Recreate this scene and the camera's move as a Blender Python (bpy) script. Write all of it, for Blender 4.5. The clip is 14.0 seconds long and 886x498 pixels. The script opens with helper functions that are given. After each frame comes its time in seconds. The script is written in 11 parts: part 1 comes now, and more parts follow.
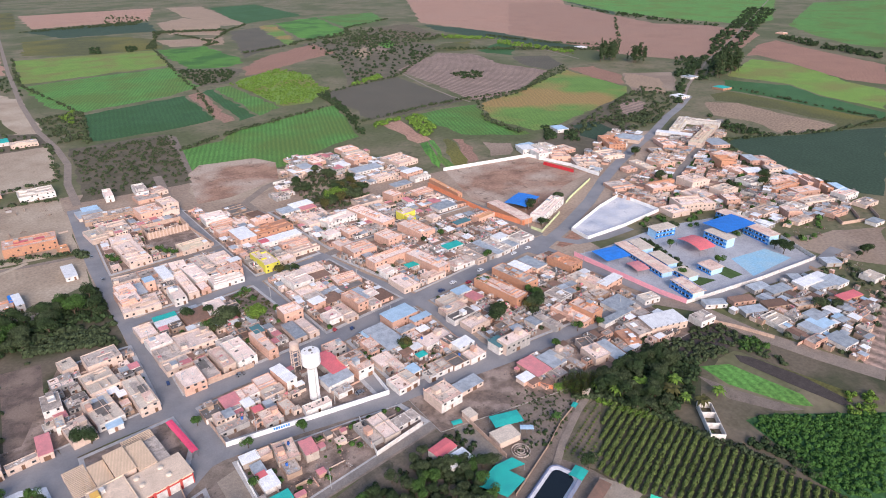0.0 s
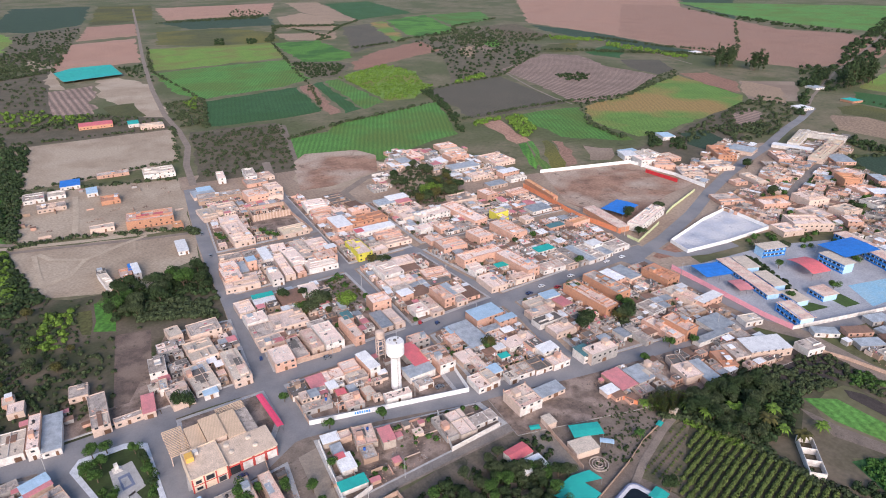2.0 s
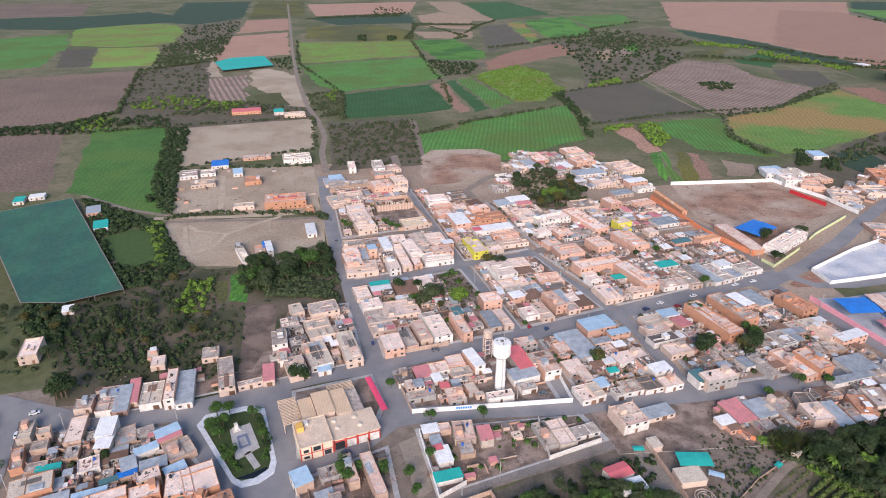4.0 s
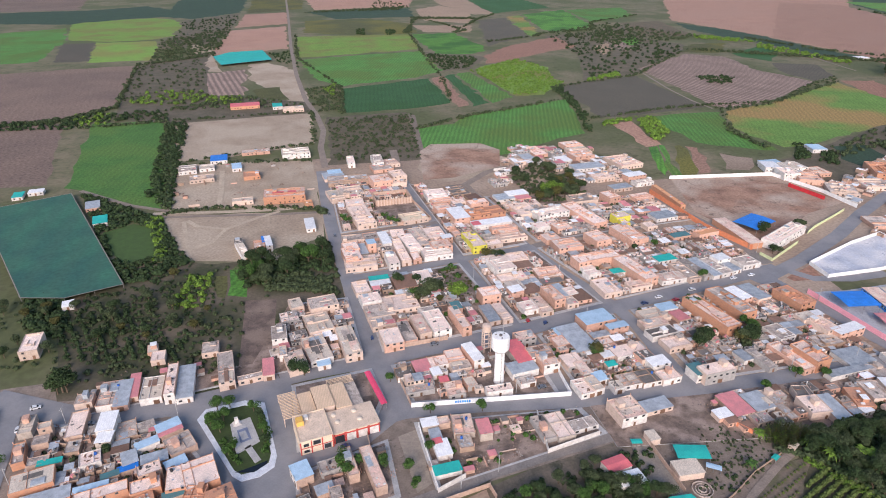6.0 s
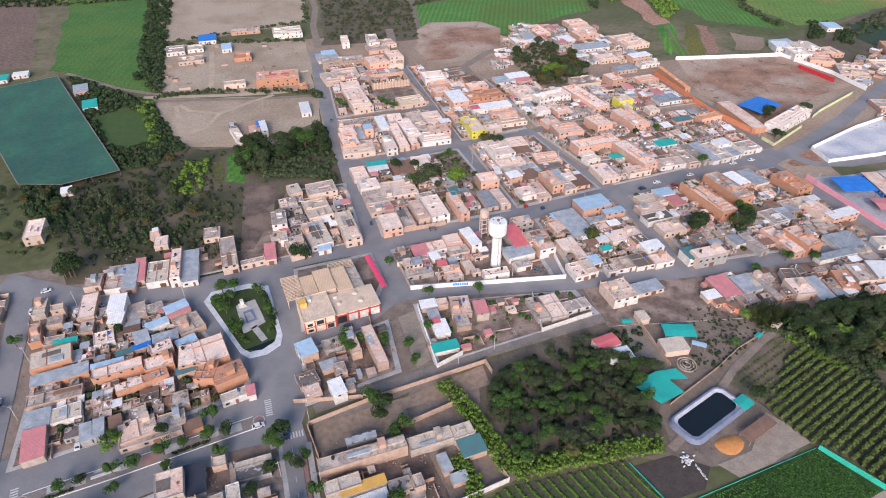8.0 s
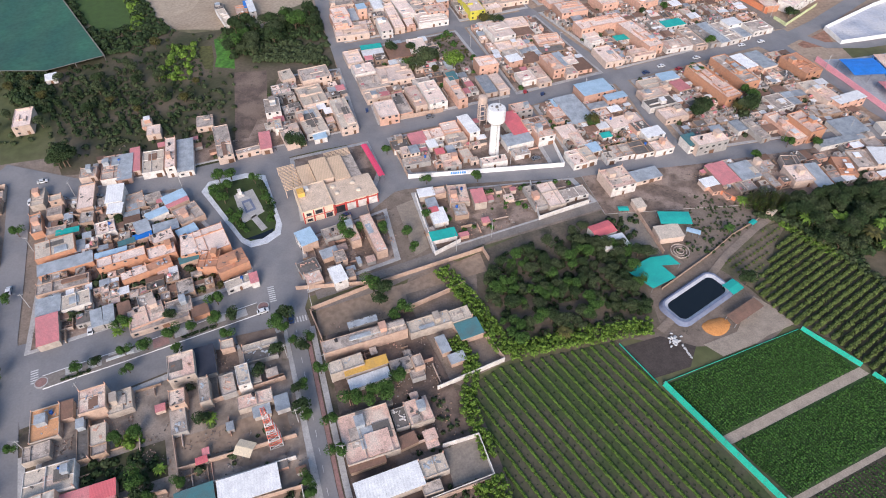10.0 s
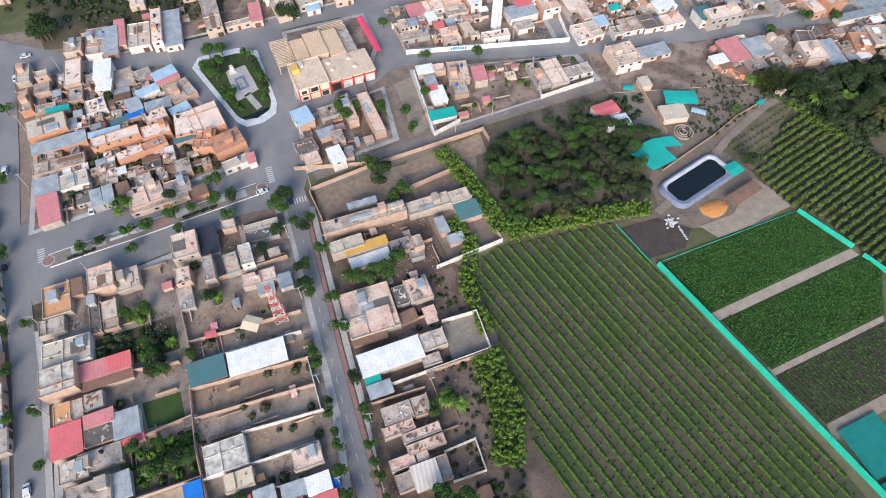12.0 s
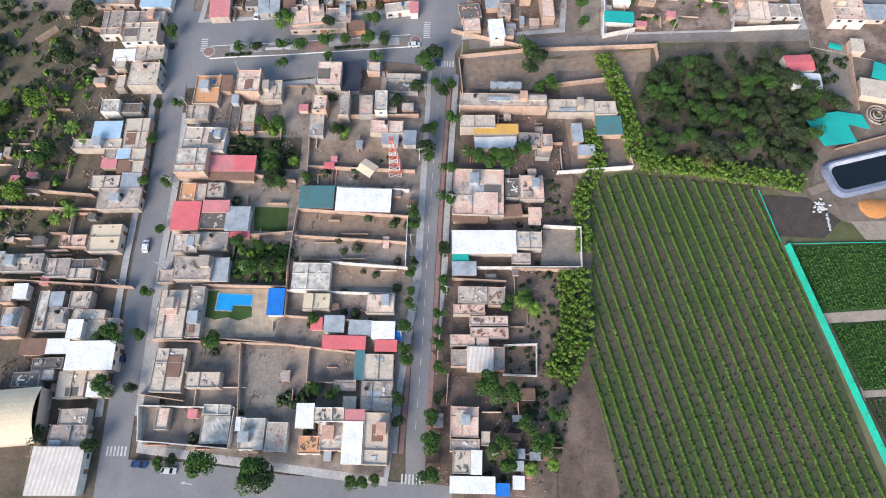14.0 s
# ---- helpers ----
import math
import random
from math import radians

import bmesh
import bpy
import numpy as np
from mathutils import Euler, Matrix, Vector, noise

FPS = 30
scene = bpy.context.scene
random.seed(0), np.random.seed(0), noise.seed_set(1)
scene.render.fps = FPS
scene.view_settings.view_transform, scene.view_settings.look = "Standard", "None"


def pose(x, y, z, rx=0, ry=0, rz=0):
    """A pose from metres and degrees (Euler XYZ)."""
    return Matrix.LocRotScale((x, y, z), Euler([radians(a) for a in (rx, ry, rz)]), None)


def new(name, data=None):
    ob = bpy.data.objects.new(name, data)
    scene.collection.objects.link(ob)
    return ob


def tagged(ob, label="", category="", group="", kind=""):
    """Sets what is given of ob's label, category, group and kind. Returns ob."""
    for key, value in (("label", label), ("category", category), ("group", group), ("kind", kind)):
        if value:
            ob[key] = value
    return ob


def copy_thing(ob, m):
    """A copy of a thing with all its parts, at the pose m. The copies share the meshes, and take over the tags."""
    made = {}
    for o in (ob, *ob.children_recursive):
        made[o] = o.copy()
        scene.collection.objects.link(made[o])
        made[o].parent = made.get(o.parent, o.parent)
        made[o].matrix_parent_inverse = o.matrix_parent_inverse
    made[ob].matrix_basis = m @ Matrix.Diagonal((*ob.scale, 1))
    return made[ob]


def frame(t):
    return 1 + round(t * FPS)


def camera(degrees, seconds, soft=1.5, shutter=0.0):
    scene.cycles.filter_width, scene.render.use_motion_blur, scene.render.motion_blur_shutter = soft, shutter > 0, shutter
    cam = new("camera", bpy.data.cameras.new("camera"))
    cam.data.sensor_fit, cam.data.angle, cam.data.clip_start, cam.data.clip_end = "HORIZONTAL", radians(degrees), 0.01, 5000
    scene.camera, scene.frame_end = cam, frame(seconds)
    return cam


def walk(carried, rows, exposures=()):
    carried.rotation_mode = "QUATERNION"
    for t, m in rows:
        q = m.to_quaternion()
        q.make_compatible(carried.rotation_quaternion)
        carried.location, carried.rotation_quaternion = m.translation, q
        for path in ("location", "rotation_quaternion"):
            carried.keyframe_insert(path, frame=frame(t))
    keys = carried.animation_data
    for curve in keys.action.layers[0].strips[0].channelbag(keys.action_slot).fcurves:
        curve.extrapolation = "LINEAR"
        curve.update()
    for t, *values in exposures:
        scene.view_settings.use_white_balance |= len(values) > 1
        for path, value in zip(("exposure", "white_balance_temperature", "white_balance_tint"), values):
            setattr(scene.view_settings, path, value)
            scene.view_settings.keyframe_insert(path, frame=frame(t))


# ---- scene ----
cam = camera(70.78, 14.0, soft=1.0)
# seconds, place, angle from straight down, lean, heading
ROWS = [
    (0, 0.01, 0.04, 179.99, 64.21, -0.36, -34.71),
    (0.5, 0.21, 0.12, 179.80, 64.23, -0.28, -32.78),
    (1, 0.31, 0.21, 179.62, 64.19, -0.22, -29.95),
    (1.5, 0.28, 0.29, 179.47, 64.19, -0.08, -25.90),
    (2, 0.14, 0.33, 179.41, 64.20, -0.04, -25.51),
    (2.5, -0.05, 0.26, 179.47, 64.15, 0.08, -21.05),
    (3, -0.17, -0.03, 179.69, 64.07, 0.25, -15.51),
    (3.5, -0.14, -0.52, 180.01, 64.08, 0.22, -13.73),
    (5.8, -0.04, -1.03, 180.36, 64.75, -0.12, -13.74),
    (6, 0.02, -1.38, 180.61, 63.68, 0.02, -13.75),
    (6.5, 0.02, -1.55, 180.69, 61.21, -0.04, -13.81),
    (7, -0.00, -1.69, 180.67, 58.46, 0.01, -13.83),
    (7.5, 0.01, -1.94, 180.67, 56.01, 0.03, -13.91),
    (8, 0.08, -2.32, 180.76, 53.27, 0.01, -13.89),
    (8.2, 0.15, -2.64, 180.92, 52.19, 0.07, -13.87),
    (10.3, 0.18, -2.73, 181.05, 41.41, -0.06, -14.14),
    (10.5, 0.17, -2.66, 181.09, 40.24, 0.09, -14.11),
    (11, 0.16, -2.61, 181.07, 37.47, 0.10, -14.14),
    (11.5, 0.14, -2.64, 181.03, 35.05, 0.12, -14.17),
    (12, 0.09, -2.74, 180.99, 32.22, 0.18, -14.26),
    (12.5, 0.02, -2.93, 180.92, 29.79, 0.22, -13.88),
    (13, -0.02, -3.23, 180.80, 27.04, 0.02, -7.85),
    (13.5, -0.02, -3.52, 180.64, 24.56, -0.05, -0.55),
    (14, 0.00, -3.77, 180.46, 22.34, -0.32, 7.38),
]
walk(cam, [(t, pose(x, y, z, 0, 0, yaw) @ pose(0, 0, 0, pitch, 0, 0) @ pose(0, 0, 0, 0, 0, lean)) for t, x, y, z, pitch, lean, yaw in ROWS],
     exposures=((0, 0.87, 6500, 16), (0.5, 0.78, 6500, 16), (3, 0.76, 6500, 15), (8, 0.74, 6500, 15), (10.5, 0.76, 6500, 11), (11, 0.81, 6500, 9), (12, 0.93, 6500, 7), (13, 1.01, 6500, 7), (14, 1.05, 6500, 7)))

# ---- light ----
world = bpy.data.worlds.new("world")
scene.world = world
world.use_nodes = True
wt = world.node_tree
sky = wt.nodes.new("ShaderNodeTexSky")
sky.sky_type = "NISHITA"
sky.sun_disc = False
SUN_UP, SUN_TURN = 28.0, 200.0
sky.sun_elevation, sky.sun_rotation = radians(SUN_UP), radians(SUN_TURN)
sky.air_density, sky.dust_density = 1.0, 0.8
wt.nodes["Background"].inputs[1].default_value = 0.125
wt.links.new(sky.outputs[0], wt.nodes["Background"].inputs[0])
sun = new("sun", bpy.data.lights.new("sun", "SUN"))
sun.data.energy, sun.data.angle, sun.data.color = 2.45, radians(32), (1.0, 0.88, 0.80)
sun_dir = Vector((math.sin(radians(SUN_TURN)) * math.cos(radians(SUN_UP)), math.cos(radians(SUN_TURN)) * math.cos(radians(SUN_UP)), math.sin(radians(SUN_UP))))
sun.rotation_euler = sun_dir.to_track_quat("Z", "Y").to_euler()

# ---- materials ----
rng = random.Random(7)


def mat(name, a, b=None, rough=0.9, scale=0.5, fine=4.0, vary=0.12, stripe=None, bump=0.15, metal=0.0, island=False, spec=0.25, big=None, big_scale=0.03, turn=0.0, spots=None, grain=0.16):
    """A surface of two tones mixed by noise at two scales, with a tone of its own for each object or island.
    stripe: (bands per metre, strength, third tone); big: a third tone in large patches."""
    m = bpy.data.materials.new(name)
    m.use_nodes = True
    t = m.node_tree
    nodes, links = t.nodes, t.links
    bsdf = nodes["Principled BSDF"]
    bsdf.inputs["Roughness"].default_value = rough
    bsdf.inputs["Metallic"].default_value = metal
    bsdf.inputs["Specular IOR Level"].default_value = spec
    b = b or tuple(v * 0.75 for v in a)
    geo = nodes.new("ShaderNodeNewGeometry")
    pos = geo.outputs["Position"]
    n1 = nodes.new("ShaderNodeTexNoise")
    n1.inputs["Scale"].default_value, n1.inputs["Detail"].default_value, n1.inputs["Roughness"].default_value = scale, 6, 0.65
    n2 = nodes.new("ShaderNodeTexNoise")
    n2.inputs["Scale"].default_value, n2.inputs["Detail"].default_value = fine, 4
    for n in (n1, n2):
        links.new(pos, n.inputs["Vector"])
    r1 = nodes.new("ShaderNodeMapRange")
    r1.inputs[1].default_value, r1.inputs[2].default_value = 0.38, 0.64
    links.new(n1.outputs["Fac"], r1.inputs[0])
    mix = nodes.new("ShaderNodeMix")
    mix.data_type = "RGBA"
    mix.inputs[6].default_value, mix.inputs[7].default_value = (*a, 1), (*b, 1)
    links.new(r1.outputs[0], mix.inputs[0])
    col = mix.outputs[2]
    if big:
        n3 = nodes.new("ShaderNodeTexNoise")
        n3.inputs["Scale"].default_value, n3.inputs["Detail"].default_value = big_scale, 3
        links.new(pos, n3.inputs["Vector"])
        r3 = nodes.new("ShaderNodeMapRange")
        r3.inputs[1].default_value, r3.inputs[2].default_value = 0.45, 0.6
        links.new(n3.outputs["Fac"], r3.inputs[0])
        m3 = nodes.new("ShaderNodeMix")
        m3.data_type = "RGBA"
        m3.inputs[7].default_value = (*big, 1)
        links.new(r3.outputs[0], m3.inputs[0])
        links.new(col, m3.inputs[6])
        col = m3.outputs[2]
    if spots:
        # stains with edges of their own
        tone, at, per = spots
        n5 = nodes.new("ShaderNodeTexNoise")
        n5.inputs["Scale"].default_value, n5.inputs["Detail"].default_value, n5.inputs["Roughness"].default_value = per, 8, 0.72
        links.new(pos, n5.inputs["Vector"])
        r5 = nodes.new("ShaderNodeMapRange")
        r5.inputs[1].default_value, r5.inputs[2].default_value, r5.inputs[4].default_value = at, at + 0.08, 0.72
        links.new(n5.outputs["Fac"], r5.inputs[0])
        m5 = nodes.new("ShaderNodeMix")
        m5.data_type = "RGBA"
        m5.inputs[7].default_value = (*tone, 1)
        links.new(r5.outputs[0], m5.inputs[0])
        links.new(col, m5.inputs[6])
        col = m5.outputs[2]
    height = n2.outputs["Fac"]
    if stripe:
        per_m, strength, tone = stripe
        mp = nodes.new("ShaderNodeMapping")
        mp.inputs["Rotation"].default_value[2] = radians(turn)
        links.new(pos, mp.inputs["Vector"])
        wv = nodes.new("ShaderNodeTexWave")
        wv.inputs["Scale"].default_value = per_m * 0.314
        wv.inputs["Distortion"].default_value, wv.inputs["Detail"].default_value, wv.inputs["Detail Scale"].default_value = 1.2, 2, 0.6
        links.new(mp.outputs[0], wv.inputs["Vector"])
        ms = nodes.new("ShaderNodeMath")
        ms.operation = "MULTIPLY"
        ms.inputs[1].default_value = strength
        links.new(wv.outputs["Fac"], ms.inputs[0])
        m4 = nodes.new("ShaderNodeMix")
        m4.data_type = "RGBA"
        m4.inputs[7].default_value = (*tone, 1)
        links.new(ms.outputs[0], m4.inputs[0])
        links.new(col, m4.inputs[6])
        col = m4.outputs[2]
        height = wv.outputs["Fac"]
    # fine grain and a tone of its own
    if island:
        rnd = geo.outputs["Random Per Island"]
    else:
        rnd = nodes.new("ShaderNodeObjectInfo").outputs["Random"]
    rv = nodes.new("ShaderNodeMapRange")
    rv.inputs[3].default_value, rv.inputs[4].default_value = 1 - vary, 1 + vary
    links.new(rnd, rv.inputs[0])
    rf = nodes.new("ShaderNodeMapRange")
    rf.inputs[1].default_value, rf.inputs[2].default_value, rf.inputs[3].default_value, rf.inputs[4].default_value = 0.3, 0.7, 1 - grain, 1 + grain
    links.new(n2.outputs["Fac"], rf.inputs[0])
    mul = nodes.new("ShaderNodeMath")
    mul.operation = "MULTIPLY"
    links.new(rv.outputs[0], mul.inputs[0])
    links.new(rf.outputs[0], mul.inputs[1])
    sc = nodes.new("ShaderNodeVectorMath")
    sc.operation = "SCALE"
    links.new(col, sc.inputs[0])
    links.new(mul.outputs[0], sc.inputs["Scale"])
    links.new(sc.outputs[0], bsdf.inputs["Base Color"])
    if bump:
        bp = nodes.new("ShaderNodeBump")
        bp.inputs["Strength"].default_value, bp.inputs["Distance"].default_value = bump, 0.1
        links.new(height, bp.inputs["Height"])
        links.new(bp.outputs[0], bsdf.inputs["Normal"])
    return m


M = {
    # house walls
    "brickwall": mat("dusty_brick_wall", (0.50, 0.355, 0.275), (0.38, 0.265, 0.21), scale=0.6, fine=6, vary=0.18, island=True),
    "orangebrick": mat("orange_brick_wall", (0.53, 0.265, 0.16), (0.42, 0.225, 0.15), scale=0.8, fine=9, vary=0.16, island=True),
    "brick": mat("brick_wall", (0.59, 0.355, 0.27), (0.45, 0.28, 0.215), scale=0.8, fine=9, vary=0.2, island=True),
    "plaster": mat("pale_plaster", (0.60, 0.46, 0.38), (0.48, 0.37, 0.31), scale=0.6, fine=5, vary=0.2, island=True),
    "white": mat("white_plaster", (0.70, 0.66, 0.62), (0.50, 0.46, 0.43), scale=0.5, fine=5, vary=0.14, island=True),
    "grey": mat("cement_wall", (0.36, 0.34, 0.32), (0.28, 0.26, 0.25), scale=0.6, fine=5, vary=0.2, island=True),
    "yellow": mat("yellow_paint", (0.62, 0.56, 0.08), (0.54, 0.48, 0.08), vary=0.05),
    "redwall": mat("red_paint", (0.55, 0.04, 0.05), vary=0.05),
    "green": mat("pale_green_paint", (0.62, 0.66, 0.38), vary=0.05),
    "orange": mat("orange_paint", (0.66, 0.24, 0.12), (0.55, 0.20, 0.11), vary=0.1),
    "pink": mat("pink_paint", (0.80, 0.36, 0.42), (0.72, 0.33, 0.38), vary=0.08),
    # duller plaster for house backs: weathering plus shade mixed into the colour
    "dullplaster": mat("weathered_shaded_plaster", (0.45, 0.38, 0.325), (0.33, 0.28, 0.24), scale=0.6, fine=5, vary=0.2, island=True),
    "mud": mat("adobe_wall", (0.38, 0.27, 0.20), (0.29, 0.20, 0.15), vary=0.2, island=True),
    # roofs
    "slab": mat("weathered_slab", (0.40, 0.34, 0.30), (0.27, 0.23, 0.21), scale=0.35, fine=3, big=(0.50, 0.42, 0.36), big_scale=0.2, spots=((0.13, 0.11, 0.095), 0.55, 0.45), vary=0.26, island=True, grain=0.27),
    "salmon": mat("dusty_salmon_slab", (0.70, 0.475, 0.39), (0.53, 0.36, 0.30), scale=0.3, fine=3, big=(0.68, 0.55, 0.46), big_scale=0.18, spots=((0.24, 0.175, 0.14), 0.57, 0.5), vary=0.2, island=True, grain=0.27),
    "bleached": mat("bleached_slab", (0.86, 0.69, 0.60), (0.67, 0.51, 0.44), scale=0.35, fine=3, big=(0.72, 0.57, 0.49), big_scale=0.2, spots=((0.34, 0.26, 0.215), 0.60, 0.6), vary=0.17, island=True, grain=0.27),
    "pale": mat("pale_slab", (0.60, 0.51, 0.42), (0.48, 0.41, 0.34), scale=0.3, fine=3, spots=((0.32, 0.27, 0.225), 0.58, 0.5), vary=0.16, island=True, grain=0.27),
    "cream": mat("cream_slab", (0.66, 0.55, 0.40), (0.60, 0.50, 0.37), scale=0.3, fine=3, vary=0.03),
    "stained": mat("stained_white_slab", (0.70, 0.65, 0.58), (0.30, 0.28, 0.25), scale=0.5, fine=2, vary=0.06),
    "darkslab": mat("dark_slab", (0.17, 0.15, 0.14), (0.12, 0.11, 0.10), scale=0.4, fine=3, vary=0.25, island=True),
    "whiteroof": mat("whitewashed_roof", (0.82, 0.82, 0.82), (0.66, 0.66, 0.67), scale=0.35, fine=3, stripe=(1.1, 0.2, (0.56, 0.56, 0.57)), bump=0.25, spots=((0.42, 0.40, 0.39), 0.60, 0.6), vary=0.14, island=True),
    "tin": mat("tin_sheet", (0.50, 0.53, 0.56), (0.32, 0.345, 0.37), rough=0.55, scale=0.3, stripe=(3.0, 0.25, (0.22, 0.23, 0.25)), metal=0.25, bump=0.3, vary=0.24, island=True),
    "striped": mat("striped_sheet", (0.74, 0.68, 0.62), (0.60, 0.54, 0.50), scale=0.3, stripe=(0.8, 0.5, (0.42, 0.36, 0.33)), vary=0.06),
    "skyblue": mat("pale_blue_sheet", (0.42, 0.58, 0.72), (0.34, 0.48, 0.60), rough=0.6, scale=0.3, stripe=(2.5, 0.2, (0.25, 0.33, 0.40)), bump=0.3, vary=0.16, island=True),
    "blue": mat("blue_sheet", (0.02, 0.20, 0.66), (0.02, 0.16, 0.52), rough=0.6, scale=0.3, stripe=(2.5, 0.2, (0.02, 0.12, 0.40)), vary=0.06),
    "navy": mat("navy_sheet", (0.045, 0.05, 0.07), (0.035, 0.04, 0.055), rough=0.7, vary=0.04),
    "teal": mat("teal_shade_net", (0.02, 0.42, 0.36), (0.02, 0.34, 0.31), rough=0.8, scale=0.2, fine=6, vary=0.08),
    "darkteal": mat("faded_teal_roof", (0.07, 0.20, 0.22), (0.09, 0.16, 0.17), scale=0.3, vary=0.12),
    "redsheet": mat("red_sheet", (0.72, 0.17, 0.19), (0.58, 0.15, 0.165), rough=0.65, scale=0.25, stripe=(2.5, 0.2, (0.42, 0.07, 0.07)), bump=0.3, vary=0.12, island=True),
    "pinksheet": mat("faded_red_sheet", (0.66, 0.24, 0.25), (0.50, 0.21, 0.22), rough=0.7, scale=0.3, stripe=(2.5, 0.2, (0.40, 0.14, 0.15)), bump=0.3, vary=0.18, island=True),
    "ochre": mat("ochre_roof", (0.72, 0.42, 0.10), (0.60, 0.36, 0.12), scale=0.3),
    "orangeroof": mat("orange_roof", (0.66, 0.34, 0.17), (0.56, 0.30, 0.17), scale=0.3, vary=0.12, island=True),
    "brickroof": mat("open_brick_roof", (0.53, 0.27, 0.17), (0.42, 0.225, 0.155), scale=0.8, vary=0.15, island=True),
    "rust": mat("rusty_sheet", (0.26, 0.15, 0.11), (0.19, 0.12, 0.09), scale=0.5, stripe=(2.5, 0.3, (0.14, 0.09, 0.07)), vary=0.25, island=True),
    # ground
    "asphalt": mat("asphalt", (0.226, 0.225, 0.237), (0.193, 0.192, 0.203), scale=0.08, fine=1.5, vary=0.0, bump=0.05, big=(0.252, 0.244, 0.248), big_scale=0.05, spots=((0.178, 0.176, 0.187), 0.62, 0.12), grain=0.06),
    "lane": mat("dusty_lane", (0.24, 0.21, 0.19), (0.19, 0.17, 0.155), scale=0.15, fine=1.5, vary=0.0),
    "dirtroad": mat("dirt_road", (0.27, 0.215, 0.175), (0.21, 0.17, 0.14), scale=0.15, fine=1.5, vary=0.0),
    "track": mat("pale_wheel_track", (0.47, 0.38, 0.285), (0.40, 0.32, 0.24), scale=0.1, fine=0.8, vary=0.0),
    "pavement": mat("concrete_pavement", (0.43, 0.42, 0.415), (0.34, 0.33, 0.325), scale=0.3, fine=2, vary=0.05),
    "redpave": mat("red_paving", (0.30, 0.175, 0.16), (0.24, 0.155, 0.145), scale=0.3, fine=2, vary=0.05),
    "yard": mat("yard_soil", (0.205, 0.150, 0.122), (0.125, 0.095, 0.078), scale=0.3, fine=2, vary=0.05, big=(0.31, 0.235, 0.195), big_scale=0.12, spots=((0.075, 0.062, 0.05), 0.57, 0.35)),
    "yardnear": mat("pale_yard_soil", (0.262, 0.22, 0.188), (0.148, 0.122, 0.105), scale=0.25, fine=2, vary=0.05, big=(0.33, 0.275, 0.235), big_scale=0.1, spots=((0.115, 0.098, 0.078), 0.58, 0.3)),
    "hallcream": mat("cream_hall_paint", (0.72, 0.58, 0.44), (0.62, 0.49, 0.37), scale=0.4, fine=3, vary=0.04),
    "hallroof": mat("peach_hall_roof", (0.68, 0.53, 0.41), (0.56, 0.43, 0.33), scale=0.3, fine=3, vary=0.04, spots=((0.34, 0.27, 0.21), 0.60, 0.5), grain=0.27),
    "gatered": mat("gate_red_paint", (0.50, 0.08, 0.07), (0.42, 0.07, 0.06), vary=0.05),
    "crop": mat("green_crop", (0.112, 0.275, 0.058), (0.085, 0.215, 0.046), scale=0.05, fine=0.6, vary=0.12, stripe=(0.22, 0.5, (0.048, 0.12, 0.028)), turn=20, big=(0.115, 0.185, 0.040), big_scale=0.012, grain=0.34),
    "cropdark": mat("dark_crop", (0.048, 0.130, 0.044), (0.038, 0.105, 0.036), scale=0.05, fine=0.6, vary=0.12, stripe=(0.2, 0.25, (0.022, 0.06, 0.02)), turn=8, big=(0.038, 0.105, 0.030), big_scale=0.012, grain=0.34),
    "claylot": mat("clay_lot", (0.36, 0.215, 0.15), (0.21, 0.12, 0.085), scale=0.06, fine=0.6, vary=0.05, big=(0.40, 0.31, 0.245), big_scale=0.022, spots=((0.105, 0.075, 0.058), 0.56, 0.09), grain=0.2),
    "cropdeep": mat("deep_green_crop", (0.040, 0.070, 0.042), (0.034, 0.060, 0.036), scale=0.03, fine=0.5, vary=0.05, stripe=(0.2, 0.2, (0.02, 0.05, 0.024)), turn=30, grain=0.34),
    "cropbright": mat("bright_crop", (0.115, 0.30, 0.045), (0.088, 0.235, 0.036), scale=0.06, fine=0.5, vary=0.15, stripe=(0.22, 0.5, (0.05, 0.11, 0.025)), turn=30, big=(0.05, 0.15, 0.03), big_scale=0.015, grain=0.34),
    "cropyellow": mat("ripening_crop", (0.135, 0.245, 0.052), (0.105, 0.20, 0.044), scale=0.03, fine=0.5, vary=0.05, stripe=(0.2, 0.2, (0.06, 0.10, 0.025)), turn=30, big=(0.30, 0.195, 0.075), big_scale=0.009, grain=0.34),
    "olive": mat("olive_field", (0.095, 0.095, 0.035), (0.07, 0.075, 0.03), scale=0.04, fine=0.5, vary=0.15, big=(0.13, 0.12, 0.03), big_scale=0.01, grain=0.34),
    "orchardfar": mat("far_orchard", (0.20, 0.15, 0.10), (0.15, 0.11, 0.08), scale=0.05, stripe=(0.12, 0.6, (0.06, 0.07, 0.03)), turn=60, grain=0.34),
    "croplime": mat("yellow_green_crop", (0.19, 0.315, 0.058), (0.15, 0.26, 0.05), scale=0.05, fine=0.6, vary=0.12, stripe=(0.2, 0.25, (0.085, 0.13, 0.03)), turn=25, big=(0.20, 0.21, 0.06), big_scale=0.014, grain=0.34),
    "fallowpale": mat("pale_fallow_field", (0.34, 0.24, 0.165), (0.29, 0.205, 0.145), scale=0.02, fine=0.4, vary=0.1, stripe=(0.1, 0.2, (0.24, 0.17, 0.12)), turn=-15, grain=0.34),
    "redtan": mat("reddish_fallow_field", (0.30, 0.165, 0.115), (0.26, 0.14, 0.10), scale=0.02, fine=0.4, vary=0.08, stripe=(0.15, 0.15, (0.21, 0.115, 0.09)), turn=30, grain=0.34),
